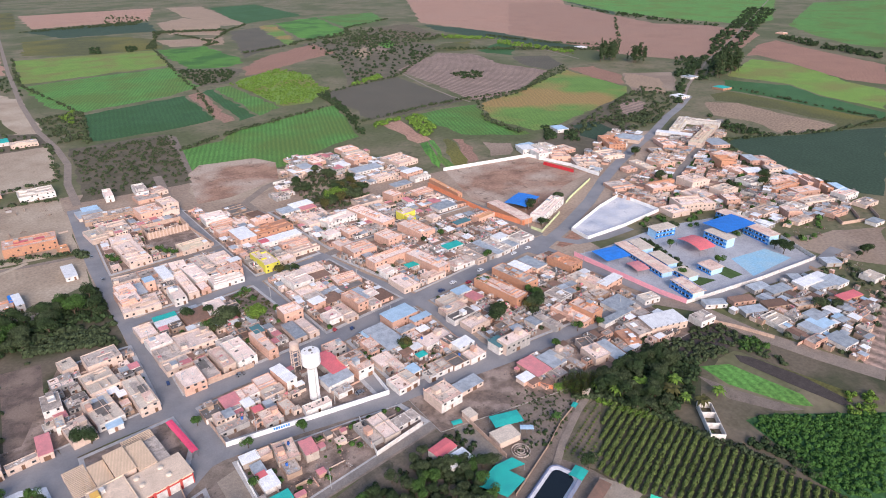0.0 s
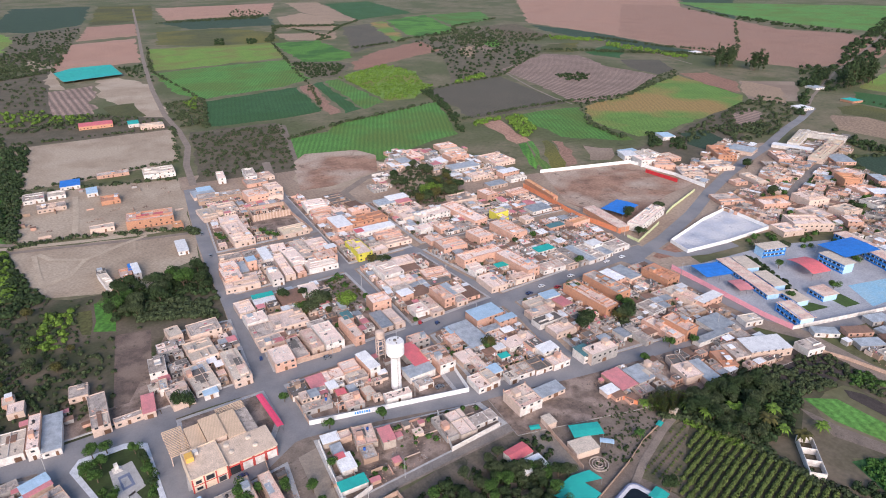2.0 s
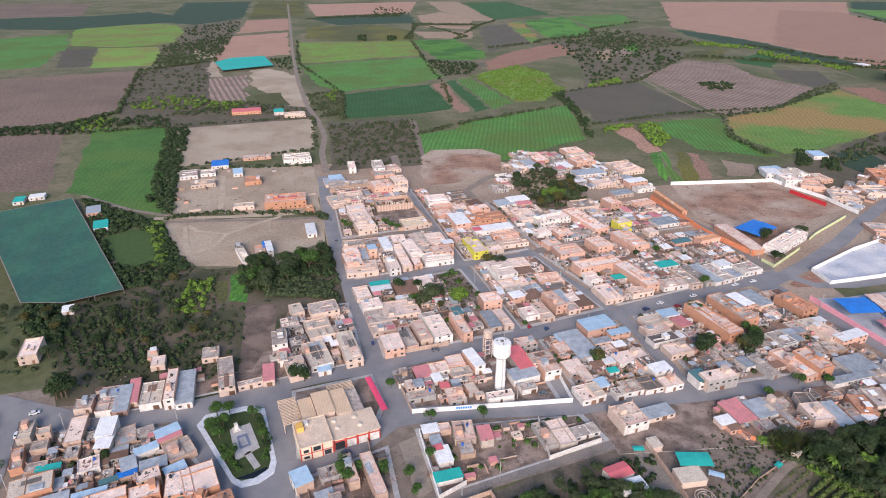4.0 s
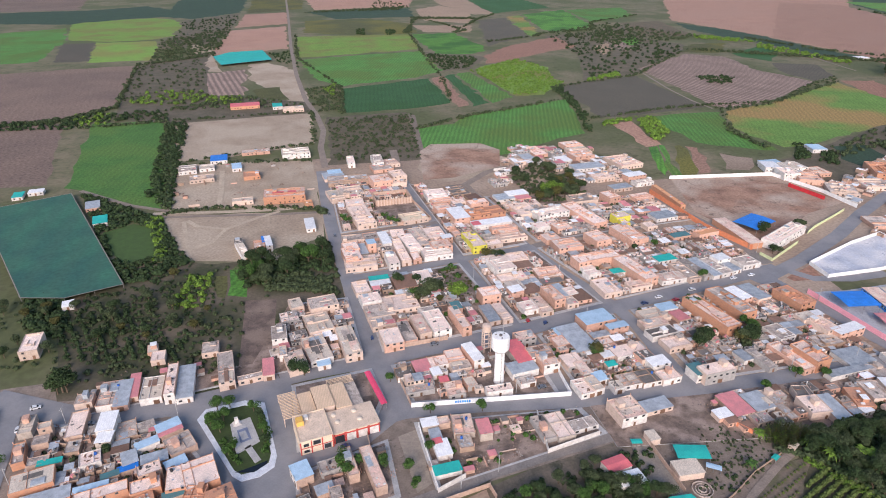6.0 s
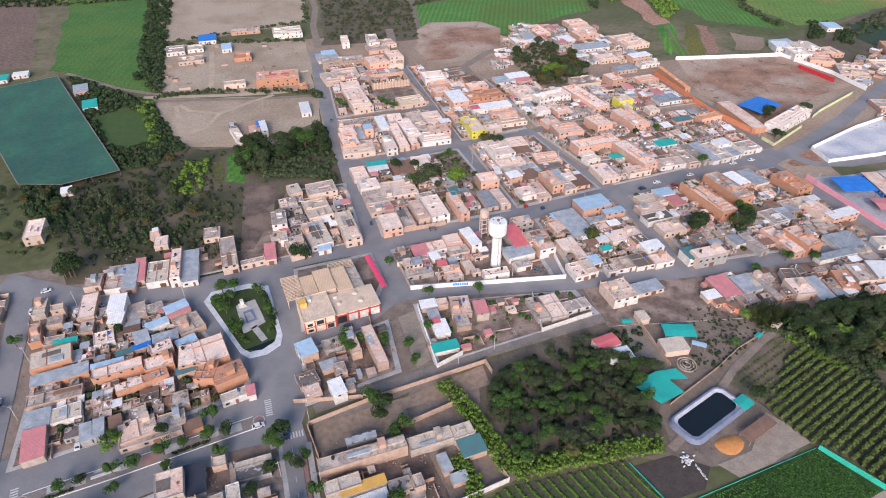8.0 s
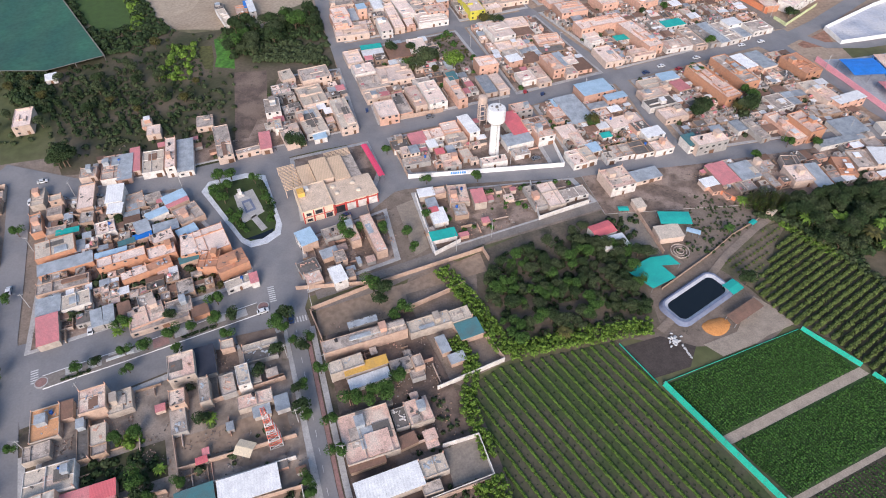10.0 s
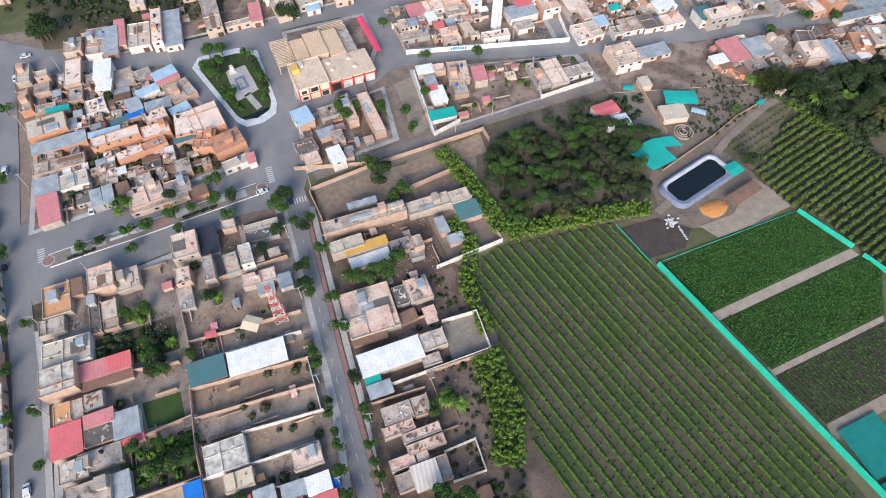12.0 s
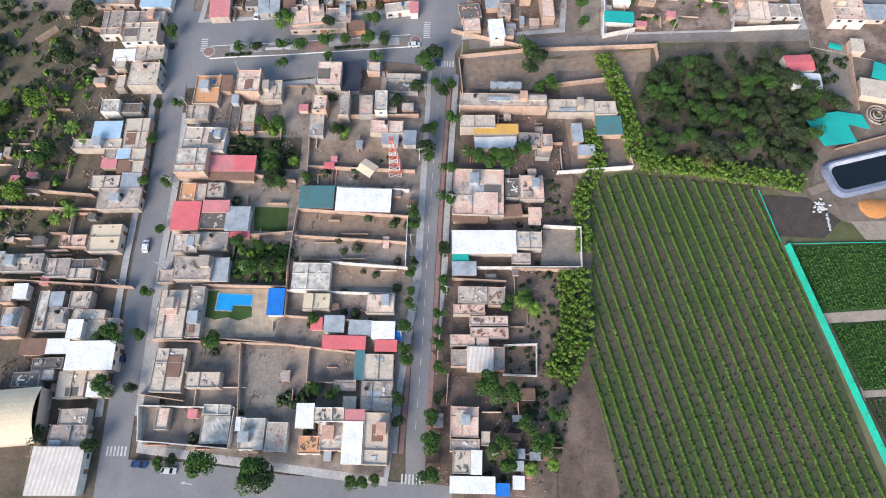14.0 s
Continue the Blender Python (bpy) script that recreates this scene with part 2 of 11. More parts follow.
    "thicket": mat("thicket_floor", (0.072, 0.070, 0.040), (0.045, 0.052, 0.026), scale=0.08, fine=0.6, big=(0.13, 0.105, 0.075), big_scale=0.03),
    "cropmid": mat("mid_green_crop", (0.072, 0.172, 0.036), (0.055, 0.132, 0.032), scale=0.05, fine=0.6, vary=0.05, stripe=(0.2, 0.25, (0.04, 0.085, 0.024)), turn=8, big=(0.085, 0.165, 0.036), big_scale=0.018, grain=0.34),
    "tandark": mat("dull_fallow_field", (0.185, 0.130, 0.103), (0.155, 0.110, 0.088), scale=0.02, fine=0.4, vary=0.08, stripe=(0.12, 0.15, (0.13, 0.092, 0.074)), turn=-8, big=(0.205, 0.142, 0.11), big_scale=0.008, grain=0.34),
    "sandlot": mat("dusty_lot", (0.39, 0.305, 0.225), (0.32, 0.245, 0.18), scale=0.05, fine=0.6, vary=0.06, big=(0.43, 0.345, 0.26), big_scale=0.02, spots=((0.22, 0.17, 0.125), 0.62, 0.2), grain=0.2),
    "bare": mat("bare_earth", (0.29, 0.215, 0.16), (0.235, 0.17, 0.13), scale=0.04, fine=0.5, vary=0.1, big=(0.33, 0.25, 0.19), big_scale=0.02, spots=((0.15, 0.12, 0.09), 0.62, 0.25), grain=0.2),
    "tan": mat("fallow_field", (0.37, 0.215, 0.155), (0.315, 0.182, 0.132), scale=0.02, fine=0.4, vary=0.15, stripe=(0.15, 0.12, (0.23, 0.145, 0.11)), turn=12, big=(0.345, 0.205, 0.15), big_scale=0.006, grain=0.34),
    "plough": mat("ploughed_field", (0.40, 0.28, 0.225), (0.29, 0.20, 0.16), scale=0.03, fine=0.5, vary=0.1, stripe=(0.13, 0.75, (0.115, 0.09, 0.075)), turn=-10, grain=0.34),
    "darksoil": mat("dark_field", (0.115, 0.098, 0.072), (0.095, 0.085, 0.062), scale=0.02, fine=0.5, vary=0.1, stripe=(0.2, 0.2, (0.05, 0.05, 0.045)), turn=50, grain=0.34),
    "scrubsoil": mat("scrub_soil", (0.15, 0.122, 0.088), (0.10, 0.088, 0.056), scale=0.06, fine=0.5),
    "shadenet": mat("green_shade_net", (0.046, 0.150, 0.100), (0.038, 0.126, 0.086), rough=0.8, scale=0.04, fine=0.5, vary=0.1, stripe=(0.06, 0.45, (0.05, 0.115, 0.085)), turn=0, big=(0.032, 0.105, 0.085), big_scale=0.02),
    "orchard": mat("orchard_soil", (0.105, 0.092, 0.056), (0.078, 0.074, 0.042), scale=0.15, fine=1),
    "vineyard": mat("vineyard_soil", (0.096, 0.088, 0.060), (0.070, 0.074, 0.044), scale=0.1, fine=1, big=(0.060, 0.082, 0.034), big_scale=0.05),
    "plot": mat("plot_soil", (0.045, 0.085, 0.028), (0.038, 0.07, 0.025), scale=0.2, fine=1),
    "plotdark": mat("plot_dark_soil", (0.07, 0.06, 0.045), (0.055, 0.05, 0.035), scale=0.2, fine=1),
    "path": mat("gravel_path", (0.35, 0.29, 0.235), (0.27, 0.225, 0.185), scale=0.3, fine=2),
    "soil": mat("dark_earth", (0.075, 0.06, 0.055), (0.055, 0.045, 0.04), scale=0.3, fine=2),
    "dirt": mat("trodden_earth", (0.25, 0.198, 0.163), (0.175, 0.14, 0.115), scale=0.2, fine=1.5, spots=((0.085, 0.075, 0.055), 0.58, 0.3)),
    "orangesoil": mat("orange_sand", (0.58, 0.26, 0.09), (0.52, 0.23, 0.08), scale=0.4, fine=2),
    "nearsoil": mat("dry_near_soil", (0.17, 0.135, 0.105), (0.11, 0.095, 0.07), scale=0.15, fine=1, spots=((0.07, 0.07, 0.04), 0.55, 0.12)),
    "backsoil": mat("brown_back_yard_soil", (0.165, 0.118, 0.098), (0.098, 0.075, 0.062), scale=0.2, fine=1.5, big=(0.21, 0.155, 0.125), big_scale=0.07, spots=((0.062, 0.056, 0.042), 0.57, 0.25)),
    "rowsoil": mat("dry_row_soil", (0.175, 0.132, 0.105), (0.13, 0.105, 0.075), scale=0.15, fine=1, big=(0.11, 0.10, 0.06), big_scale=0.1, stripe=(0.345, 0.35, (0.085, 0.085, 0.045)), turn=69.5),
    "concrete": mat("concrete_yard", (0.27, 0.235, 0.20), (0.22, 0.19, 0.165), scale=0.2, fine=1.5),
    "lawn": mat("lawn", (0.060, 0.108, 0.030), (0.048, 0.080, 0.026), scale=0.3, fine=3),
    "park": mat("park_lawn", (0.052, 0.078, 0.026), (0.042, 0.058, 0.022), scale=0.3, fine=2),
    "school": mat("school_paving", (0.37, 0.375, 0.40), (0.30, 0.305, 0.33), scale=0.1, fine=1),
    "schoolblue": mat("blue_court", (0.25, 0.47, 0.62), (0.33, 0.50, 0.60), scale=0.1, fine=1),
    "whiteyard": mat("white_yard", (0.50, 0.52, 0.58), (0.33, 0.36, 0.43), scale=0.12, fine=1, big=(0.62, 0.61, 0.62), big_scale=0.06, spots=((0.22, 0.24, 0.31), 0.58, 0.12)),
    # things
    "leafgrey": mat("grey_green_leaves", (0.056, 0.078, 0.035), (0.042, 0.058, 0.027), scale=0.8, fine=3, vary=0.45, island=True, bump=0),
    "leaflime": mat("yellow_green_leaves", (0.130, 0.225, 0.036), (0.096, 0.172, 0.028), scale=0.8, fine=3, vary=0.4, island=True, bump=0),
    "leafvine": mat("vine_leaves", (0.098, 0.175, 0.030), (0.074, 0.136, 0.025), scale=0.4, fine=2, vary=0.12, island=True, bump=0),
    "leaforchard": mat("orchard_leaves", (0.098, 0.134, 0.036), (0.074, 0.104, 0.030), scale=0.6, fine=3, vary=0.3, island=True, bump=0),
    "leaf": mat("leaves", (0.055, 0.115, 0.025), (0.040, 0.085, 0.020), scale=0.8, fine=3, vary=0.45, island=True, bump=0),
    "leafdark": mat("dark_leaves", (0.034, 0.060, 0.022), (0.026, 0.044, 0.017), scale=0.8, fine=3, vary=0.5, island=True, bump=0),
    "leafbright": mat("bright_leaves", (0.118, 0.200, 0.030), (0.088, 0.152, 0.026), scale=0.8, fine=3, vary=0.4, island=True, bump=0),
    "leafplot": mat("plot_leaves", (0.050, 0.128, 0.025), (0.040, 0.103, 0.021), scale=0.3, fine=2, vary=0.25, island=True, bump=0),
    "whitewash": mat("whitewash", (0.82, 0.81, 0.80), (0.72, 0.70, 0.68), scale=0.4, fine=3, vary=0.04),
    "leafolive": mat("olive_leaves", (0.085, 0.080, 0.025), (0.06, 0.06, 0.02), scale=0.8, fine=3, vary=0.4, island=True, bump=0),
    "bark": mat("bark", (0.14, 0.10, 0.07)),
    "glass": mat("dark_glass", (0.035, 0.04, 0.045), (0.03, 0.03, 0.035), rough=0.15, spec=0.5, vary=0.3, bump=0),
    "door": mat("door_paint", (0.20, 0.11, 0.07), (0.16, 0.09, 0.06), vary=0.5),
    "frame": mat("window_frame", (0.30, 0.28, 0.27), vary=0.4),
    "black": mat("black_plastic", (0.03, 0.03, 0.035), rough=0.5, vary=0.2),
    "bluetank": mat("blue_plastic", (0.03, 0.12, 0.42), rough=0.5, vary=0.2),
    "steel": mat("grey_steel", (0.32, 0.32, 0.33), rough=0.5, metal=0.5),
    "water": mat("pond_water", (0.006, 0.010, 0.014), (0.008, 0.012, 0.015), rough=0.08, spec=0.5, vary=0, bump=0.02),
    "pool": mat("pool_water", (0.02, 0.32, 0.75), (0.03, 0.36, 0.78), rough=0.1, spec=0.5, vary=0, scale=1.0, bump=0.02),
    "paintwhite": mat("white_road_paint", (0.62, 0.62, 0.62), (0.45, 0.45, 0.45), scale=2, vary=0.05),
    "kerbwhite": mat("pale_painted_concrete", (0.66, 0.68, 0.72), (0.52, 0.54, 0.58), scale=0.4, fine=3, vary=0.04),
    "liner": mat("pale_liner", (0.52, 0.53, 0.58), (0.40, 0.41, 0.47), scale=0.5),
    "bluegrey": mat("blue_liner", (0.20, 0.23, 0.32), (0.16, 0.18, 0.26), scale=0.5),
    "mastred": mat("mast_red", (0.62, 0.16, 0.12), vary=0.05),
    "canopyred": mat("red_canopy", (0.72, 0.08, 0.16), (0.64, 0.07, 0.14), scale=0.2, vary=0.05),
    "schoolpaint": mat("school_blue_paint", (0.03, 0.25, 0.68), (0.03, 0.21, 0.58), vary=0.08),
    "schoolwall": mat("pale_blue_school_paint", (0.42, 0.64, 0.84), (0.36, 0.55, 0.74), scale=0.5, fine=5, vary=0.08),
    "tanslat": mat("tan_sheet", (0.72, 0.52, 0.36), (0.62, 0.45, 0.31), scale=0.2, stripe=(0.9, 0.3, (0.45, 0.32, 0.22)), turn=12, vary=0.08),
    "carwhite": mat("car_white", (0.75, 0.76, 0.78), rough=0.3, spec=0.5, vary=0.05, bump=0),
    "cargrey": mat("car_grey", (0.16, 0.18, 0.21), rough=0.3, spec=0.5, vary=0.2, bump=0),
    "carblue": mat("car_blue", (0.03, 0.06, 0.16), rough=0.3, spec=0.5, vary=0.2, bump=0),
    "carred": mat("car_red", (0.42, 0.03, 0.04), rough=0.3, spec=0.5, vary=0.1, bump=0),
    "tyre": mat("tyre", (0.02, 0.02, 0.02), bump=0),
}


# ---- mesh helpers ----
def mesh_of(verts, faces, name="mesh"):
    me = bpy.data.meshes.new(name)
    me.from_pydata(verts, [], faces)
    return me


class Build:
    """Collects boxes, prisms and quads into one mesh."""

    def __init__(self):
        self.v, self.f, self.mi = [], [], []

    def add(self, verts, faces, mi=0):
        k = len(self.v)
        self.v += verts
        self.f += [tuple(i + k for i in q) for q in faces]
        self.mi += [mi] * len(faces)

    def box(self, x0, y0, z0, x1, y1, z1, mi=0):
        self.add([(x0, y0, z0), (x1, y0, z0), (x1, y1, z0), (x0, y1, z0), (x0, y0, z1), (x1, y0, z1), (x1, y1, z1), (x0, y1, z1)],
                 [(3, 2, 1, 0), (4, 5, 6, 7), (0, 1, 5, 4), (1, 2, 6, 5), (2, 3, 7, 6), (3, 0, 4, 7)], mi)

    def tube(self, x, y, z0, z1, r0, r1=None, n=10, mi=0):
        r1 = r0 if r1 is None else r1
        ring = [(math.cos(i * math.tau / n), math.sin(i * math.tau / n)) for i in range(n)]
        self.add([(x + c * r0, y + s * r0, z0) for c, s in ring] + [(x + c * r1, y + s * r1, z1) for c, s in ring],
                 [(i, (i + 1) % n, n + (i + 1) % n, n + i) for i in range(n)] + [tuple(range(n, 2 * n)), tuple(range(n - 1, -1, -1))], mi)

    def lathe(self, x, y, profile, n=20, mi=0):
        ring = [(math.cos(i * math.tau / n), math.sin(i * math.tau / n)) for i in range(n)]
        verts = [(x + c * r, y + s * r, z) for r, z in profile for c, s in ring]
        faces = [(j * n + i, j * n + (i + 1) % n, (j + 1) * n + (i + 1) % n, (j + 1) * n + i) for j in range(len(profile) - 1) for i in range(n)]
        k = (len(profile) - 1) * n
        self.add(verts, faces + [tuple(range(k, k + n)), tuple(range(n - 1, -1, -1))], mi)

    def prism(self, outline, z0, z1, mi=0):
        n = len(outline)
        self.add([(x, y, z0) for x, y in outline] + [(x, y, z1) for x, y in outline],
                 [(i, (i + 1) % n, n + (i + 1) % n, n + i) for i in range(n)] + [tuple(range(n, 2 * n))], mi)

    def beam(self, p, q, r, mi=0):
        p, q = Vector(p), Vector(q)
        d = (q - p).normalized()
        s = d.cross(Vector((0, 0, 1)) if abs(d.z) < 0.9 else Vector((1, 0, 0))).normalized() * r
        u = d.cross(s)
        c = [s + u, s - u, -s - u, u - s]
        self.add([tuple(p + k) for k in c] + [tuple(q + k) for k in c], [(0, 1, 5, 4), (1, 2, 6, 5), (2, 3, 7, 6), (3, 0, 4, 7), (3, 2, 1, 0), (4, 5, 6, 7)], mi)

    def mesh(self, *mats, name="mesh"):
        me = mesh_of(self.v, self.f, name)
        for m in mats:
            me.materials.append(M[m])
        if len(mats) > 1:
            me.polygons.foreach_set("material_index", self.mi)
        me.validate()
        return me


def part(name, me, parent, label="", at=None, scale=None, kind=""):
    ob = new(name, me)
    ob.parent = parent
    if at is not None:
        ob.matrix_basis = at
    if scale is not None:
        ob.scale = scale
    return tagged(ob, label, kind=kind)


def thing(name, label, category, m, group="", kind=""):
    ob = new(name)
    ob.empty_display_size = 0.5
    ob.matrix_basis = m
    return tagged(ob, label, category, group, kind)


# ---- ground, fields and roads ----
M["ground"] = mat("dry_scrub_ground", (0.19, 0.158, 0.102), (0.118, 0.118, 0.060), scale=0.03, fine=0.25, vary=0, big=(0.095, 0.105, 0.046), big_scale=0.008, bump=0.1, spots=((0.058, 0.068, 0.030), 0.56, 0.05))
b = Build()
b.add([(-6000, -1500, 0), (6000, -1500, 0), (6000, 6000, 0), (-6000, 6000, 0)], [(0, 1, 2, 3)])
tagged(new("ground", b.mesh("ground", name="ground")), "dry scrubby valley ground reaching the horizon", "ground", kind="structure")

FIELD_WORDS = {
    "backsoil": "brown trodden earth behind the houses", "rowsoil": "dry brown soil with worn planting rows",
    "crop": "green crop field with faint rows", "croplime": "yellow-green crop field", "sandlot": "pale dusty open lot with wheel tracks", "cropmid": "green crop field beside a thicket", "tandark": "dull brown fallow field", "fallowpale": "pale dry fallow field", "redtan": "reddish fallow field", "thicket": "dark weedy floor of a thicket", "cropdark": "dark green crop field", "cropbright": "bright green crop field", "cropyellow": "yellowing crop field with reddish patches",
    "olive": "olive green field", "bare": "bare dusty earth lot", "tan": "brown fallow field", "plough": "ploughed field with furrows", "darksoil": "dark freshly worked field",
    "scrubsoil": "soil under low scrub", "orchardfar": "young orchard in rows", "orchard": "dark soil between orchard rows", "vineyard": "soil between rows of low vines",
    "plot": "dark soil of a planted plot", "plotdark": "brown soil of a planted plot", "path": "pale gravel path", "soil": "dark earth heap yard", "dirt": "trodden earth yard",
    "orangesoil": "spread of orange sand", "concrete": "dusty concrete yard", "lawn": "small green lawn", "park": "lawn of the triangular park", "school": "grey paving of the school yard",
    "schoolblue": "pale blue sports court", "whiteyard": "whitish paved yard", "claylot": "reddish clay lot inside a walled compound", "cropdeep": "deep green crop field", "shadenet": "green shade net", "asphalt": "grey asphalt of a street junction", "nearsoil": "dry soil with sparse weeds",
}
FIELDS = []
WILD = ("crop", "sandlot", "cropmid", "tandark", "cropdark", "cropbright", "cropyellow", "croplime", "cropdeep", "olive", "bare", "tan", "fallowpale", "redtan", "plough", "darksoil", "scrubsoil", "thicket", "orchardfar")


def field(surface, level, *outline):
    """A plot of ground; each one lies a little higher than the one before it."""
    z = 0.03 * level + 0.0005 * len(FIELDS)
    FIELDS.append(outline)
    n = len(outline)
    b = Build()
    if surface in ("shadenet", "tealnet"):
        cx, cy = sum(p[0] for p in outline) / n, sum(p[1] for p in outline) / n
        net = thing("shade_net", "large flat green shade net on posts over a crop" if surface == "shadenet" else "bright teal shade net over a far field", "shade net", pose(cx, cy, 0))
        b.prism([(x - cx, y - cy) for x, y in outline], 3.3, 3.36)
        part("net", b.mesh("shadenet" if surface == "shadenet" else "teal"), net)
        for (x0, y0), (x1, y1) in zip(outline, outline[1:] + outline[:1]):
            b = Build()
            b.box(0, -0.2, 3.37, math.hypot(x1 - x0, y1 - y0), 0.35, 3.42)
            part("hem", b.mesh("concrete"), net, "dusty hem of the net", at=pose(x0 - cx, y0 - cy, 0, 0, 0, math.degrees(math.atan2(y1 - y0, x1 - x0))))
        for i in range(n):
            (x0, y0), (x1, y1) = outline[i], outline[(i + 1) % n]
            steps = max(2, int(math.hypot(x1 - x0, y1 - y0) / 12))
            for k in range(steps):
                p = Build()
                p.tube(0, 0, 0, 3.4, 0.12, n=6)
                part("post", p.mesh("frame"), net, at=pose(x0 + (x1 - x0) * k / steps - cx, y0 + (y1 - y0) * k / steps - cy, 0))
        return
    if surface in WILD and math.hypot(*outline[0]) > 300:
        # farmed edges are never quite straight
        q = random.Random(len(FIELDS) * 13)
        ring = []
        for (x0, y0), (x1, y1) in zip(outline, outline[1:] + outline[:1]):
            steps = max(1, int(math.hypot(x1 - x0, y1 - y0) / 14))
            amp = 1.6 if y0 < 900 else 3.0
            ring += [(x0 + (x1 - x0) * k / steps + q.gauss(0, amp), y0 + (y1 - y0) * k / steps + q.gauss(0, amp)) for k in range(steps)]
        outline, n = tuple(ring), len(ring)
    b.add([(x, y, z) for x, y in outline], [tuple(range(n))])
    me = b.mesh(surface, name=surface)
    if me.polygons[0].normal.z < 0:
        me.flip_normals()
    tagged(new("plot" if surface in ("plot", "plotdark", "lawn") else "field", me), FIELD_WORDS[surface], "field", kind="structure")


def strip(line, width):
    pts = [Vector((x, y)) for x, y in line]
    left, right = [], []
    for i, p in enumerate(pts):
        d = (pts[min(i + 1, len(pts) - 1)] - pts[max(i - 1, 0)]).normalized()
        s = Vector((-d.y, d.x)) * width / 2
        left.append(p + s)
        right.append(p - s)
    return left, right


ROADS = []


def road(surface, width, *line):
    left, right = strip(line, width)
    z = 0.16 + 0.002 * len(ROADS)
    ROADS.append((line, width))
    n = len(line)
    b = Build()
    b.add([(p.x, p.y, z) for p in left] + [(p.x, p.y, z) for p in right], [(n + i, n + i + 1, i + 1, i) for i in range(n - 1)])
    words = {"asphalt": "worn grey asphalt town street", "lane": "dusty unpaved lane", "dirtroad": "dirt track", "track": "pale wheel track over a dusty lot"}[surface]
    tagged(new("road", b.mesh(surface, name="road")), words, "road", kind="structure")


def block(*outline, inner="yard", rim=1.8):
    """A street block: a kerb and pavement round a yard of soil."""
    c = Vector((sum(p[0] for p in outline), sum(p[1] for p in outline))) / len(outline)
    b = Build()
    b.prism(outline, 0.0, 0.32)
    ob = new("pavement", b.mesh("pavement", name="pavement"))
    tagged(ob, "concrete pavement and kerb round a town block", "pavement", kind="structure")
    b = Build()
    ring = []
    for x, y in outline:
        d = Vector((x, y)) - c
        ring.append(tuple(c + d * (1 - rim * 1.4 / d.length)))
    b.prism(ring, 0.3, 0.36)
    tagged(new("yard", b.mesh(inner, name="yard")), "packed soil between the houses of a block", "yard", kind="structure")


field("dirt", 0.3, (-180, -5), (-90, -5), (-95, 100), (-60, 125), (-60, 262), (-180, 262))
field("dirt", 0.3, (20, 140), (30, 160), (54, 150), (52, 106), (36, 102), (35, 60), (22, 60), (28, 98))
field("bare", 0.5, (14, 190), (290, 186), (300, 262), (420, 262), (600, 400), (560, 420), (275, 440), (140, 560), (14, 562))
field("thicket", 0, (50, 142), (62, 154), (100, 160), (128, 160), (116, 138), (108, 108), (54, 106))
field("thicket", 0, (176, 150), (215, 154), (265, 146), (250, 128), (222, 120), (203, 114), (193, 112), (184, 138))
field("dirt", 0.3, (94, 104), (108, 124), (122, 142), (150, 152), (168, 144), (152, 128), (150, 113), (153, 96), (140, 90), (110, 96))
field("sandlot", 1, (-127, 726), (24, 738), (19, 613), (-5, 604), (-56, 587), (-107, 587))
field("sandlot", 1, (-111, 575), (16, 559), (12, 442), (-62, 459), (-97, 460))
field("sandlot", 1, (-101, 457), (15, 432), (15, 393), (-0, 383), (-11, 361), (-72, 373), (-91, 421))
field("shadenet", 2, (-228, 488), (-174, 511), (-104.5, 346), (-133, 337), (-156.5, 343))
field("claylot", 2, (305, 436), (395, 434), (410, 360), (363, 347), (296, 304), (283, 368))
field("cropmid", 1, (-183, 534), (-197, 619), (-215, 744), (-170, 744), (-136, 733), (-112, 580), (-98, 467), (-130, 487))
field("tandark", 1, (-443, 1086), (-232, 1119), (-216, 936), (-208, 820), (-243, 770), (-329, 768))
field("tandark", 1, (-325, 758), (-242, 751), (-229, 682), (-214, 607), (-201, 545), (-250, 550))
field("tandark", 1, (-984, 2599), (-645, 2572), (-565, 2109), (-806, 2101))
field("cropdeep", 1, (-794, 2067), (-527, 2100), (-395, 2194), (-311, 2067), (-334, 2554), (-106, 2557), (-108, 1939), (-224, 1794), (-289, 1863), (-388, 1832), (-497, 1736), (-701, 1808))
field("croplime", 1, (-488, 1734), (-471, 1777), (-324, 1844), (-264, 1790), (-231, 1650), (-228, 1471), (-250, 1425), (-328, 1412), (-423, 1451))
field("croplime", 1, (-356, 1403), (-247, 1400), (-227, 1291), (-223, 1166), (-319, 1162), (-341, 1286))
field("darksoil", 1, (-420, 1404), (-358, 1396), (-321, 1179), (-371, 1176))
field("crop", 1, (-621, 1584), (-479, 1667), (-420, 1434), (-416, 1338), (-401, 1194), (-474, 1175))
field("scrubsoil", 0, (-240, 1759), (-107, 1923), (-110, 1557), (-132, 1303), (-228, 1292), (-238, 1390), (-222, 1470))
field("olive", 1, (-84, 2552), (85, 2515), (63, 1998), (-91, 1904))
field("tan", 1, (-93, 1874), (14, 1910), (14, 1638), (-105, 1587))
field("tan", 1, (-112, 1537), (8, 1582), (8, 1240), (-48, 1220), (-130, 1190))
field("sandlot", 1, (-174, 1328), (-137, 1304), (-118, 1157), (-97, 1026), (-117, 1031), (-143, 1118))
field("sandlot", 1, (-61, 1082), (-24, 1094), (14, 1003), (22, 806), (6, 779), (-13, 838), (-51, 953))
field("olive", 1, (-46, 889), (-13, 895), (-3, 813), (-41, 832))
field("plough", 1, (-118, 1022), (-63, 1037), (-55, 856), (-104, 862))
field("tealnet", 3, (-120, 1157), (-96, 1199), (-39, 1211), (-22, 1104), (-63, 1088), (-101, 1071))
field("tan", 1, (89, 2385), (487, 2427), (382, 1998), (93, 1957))
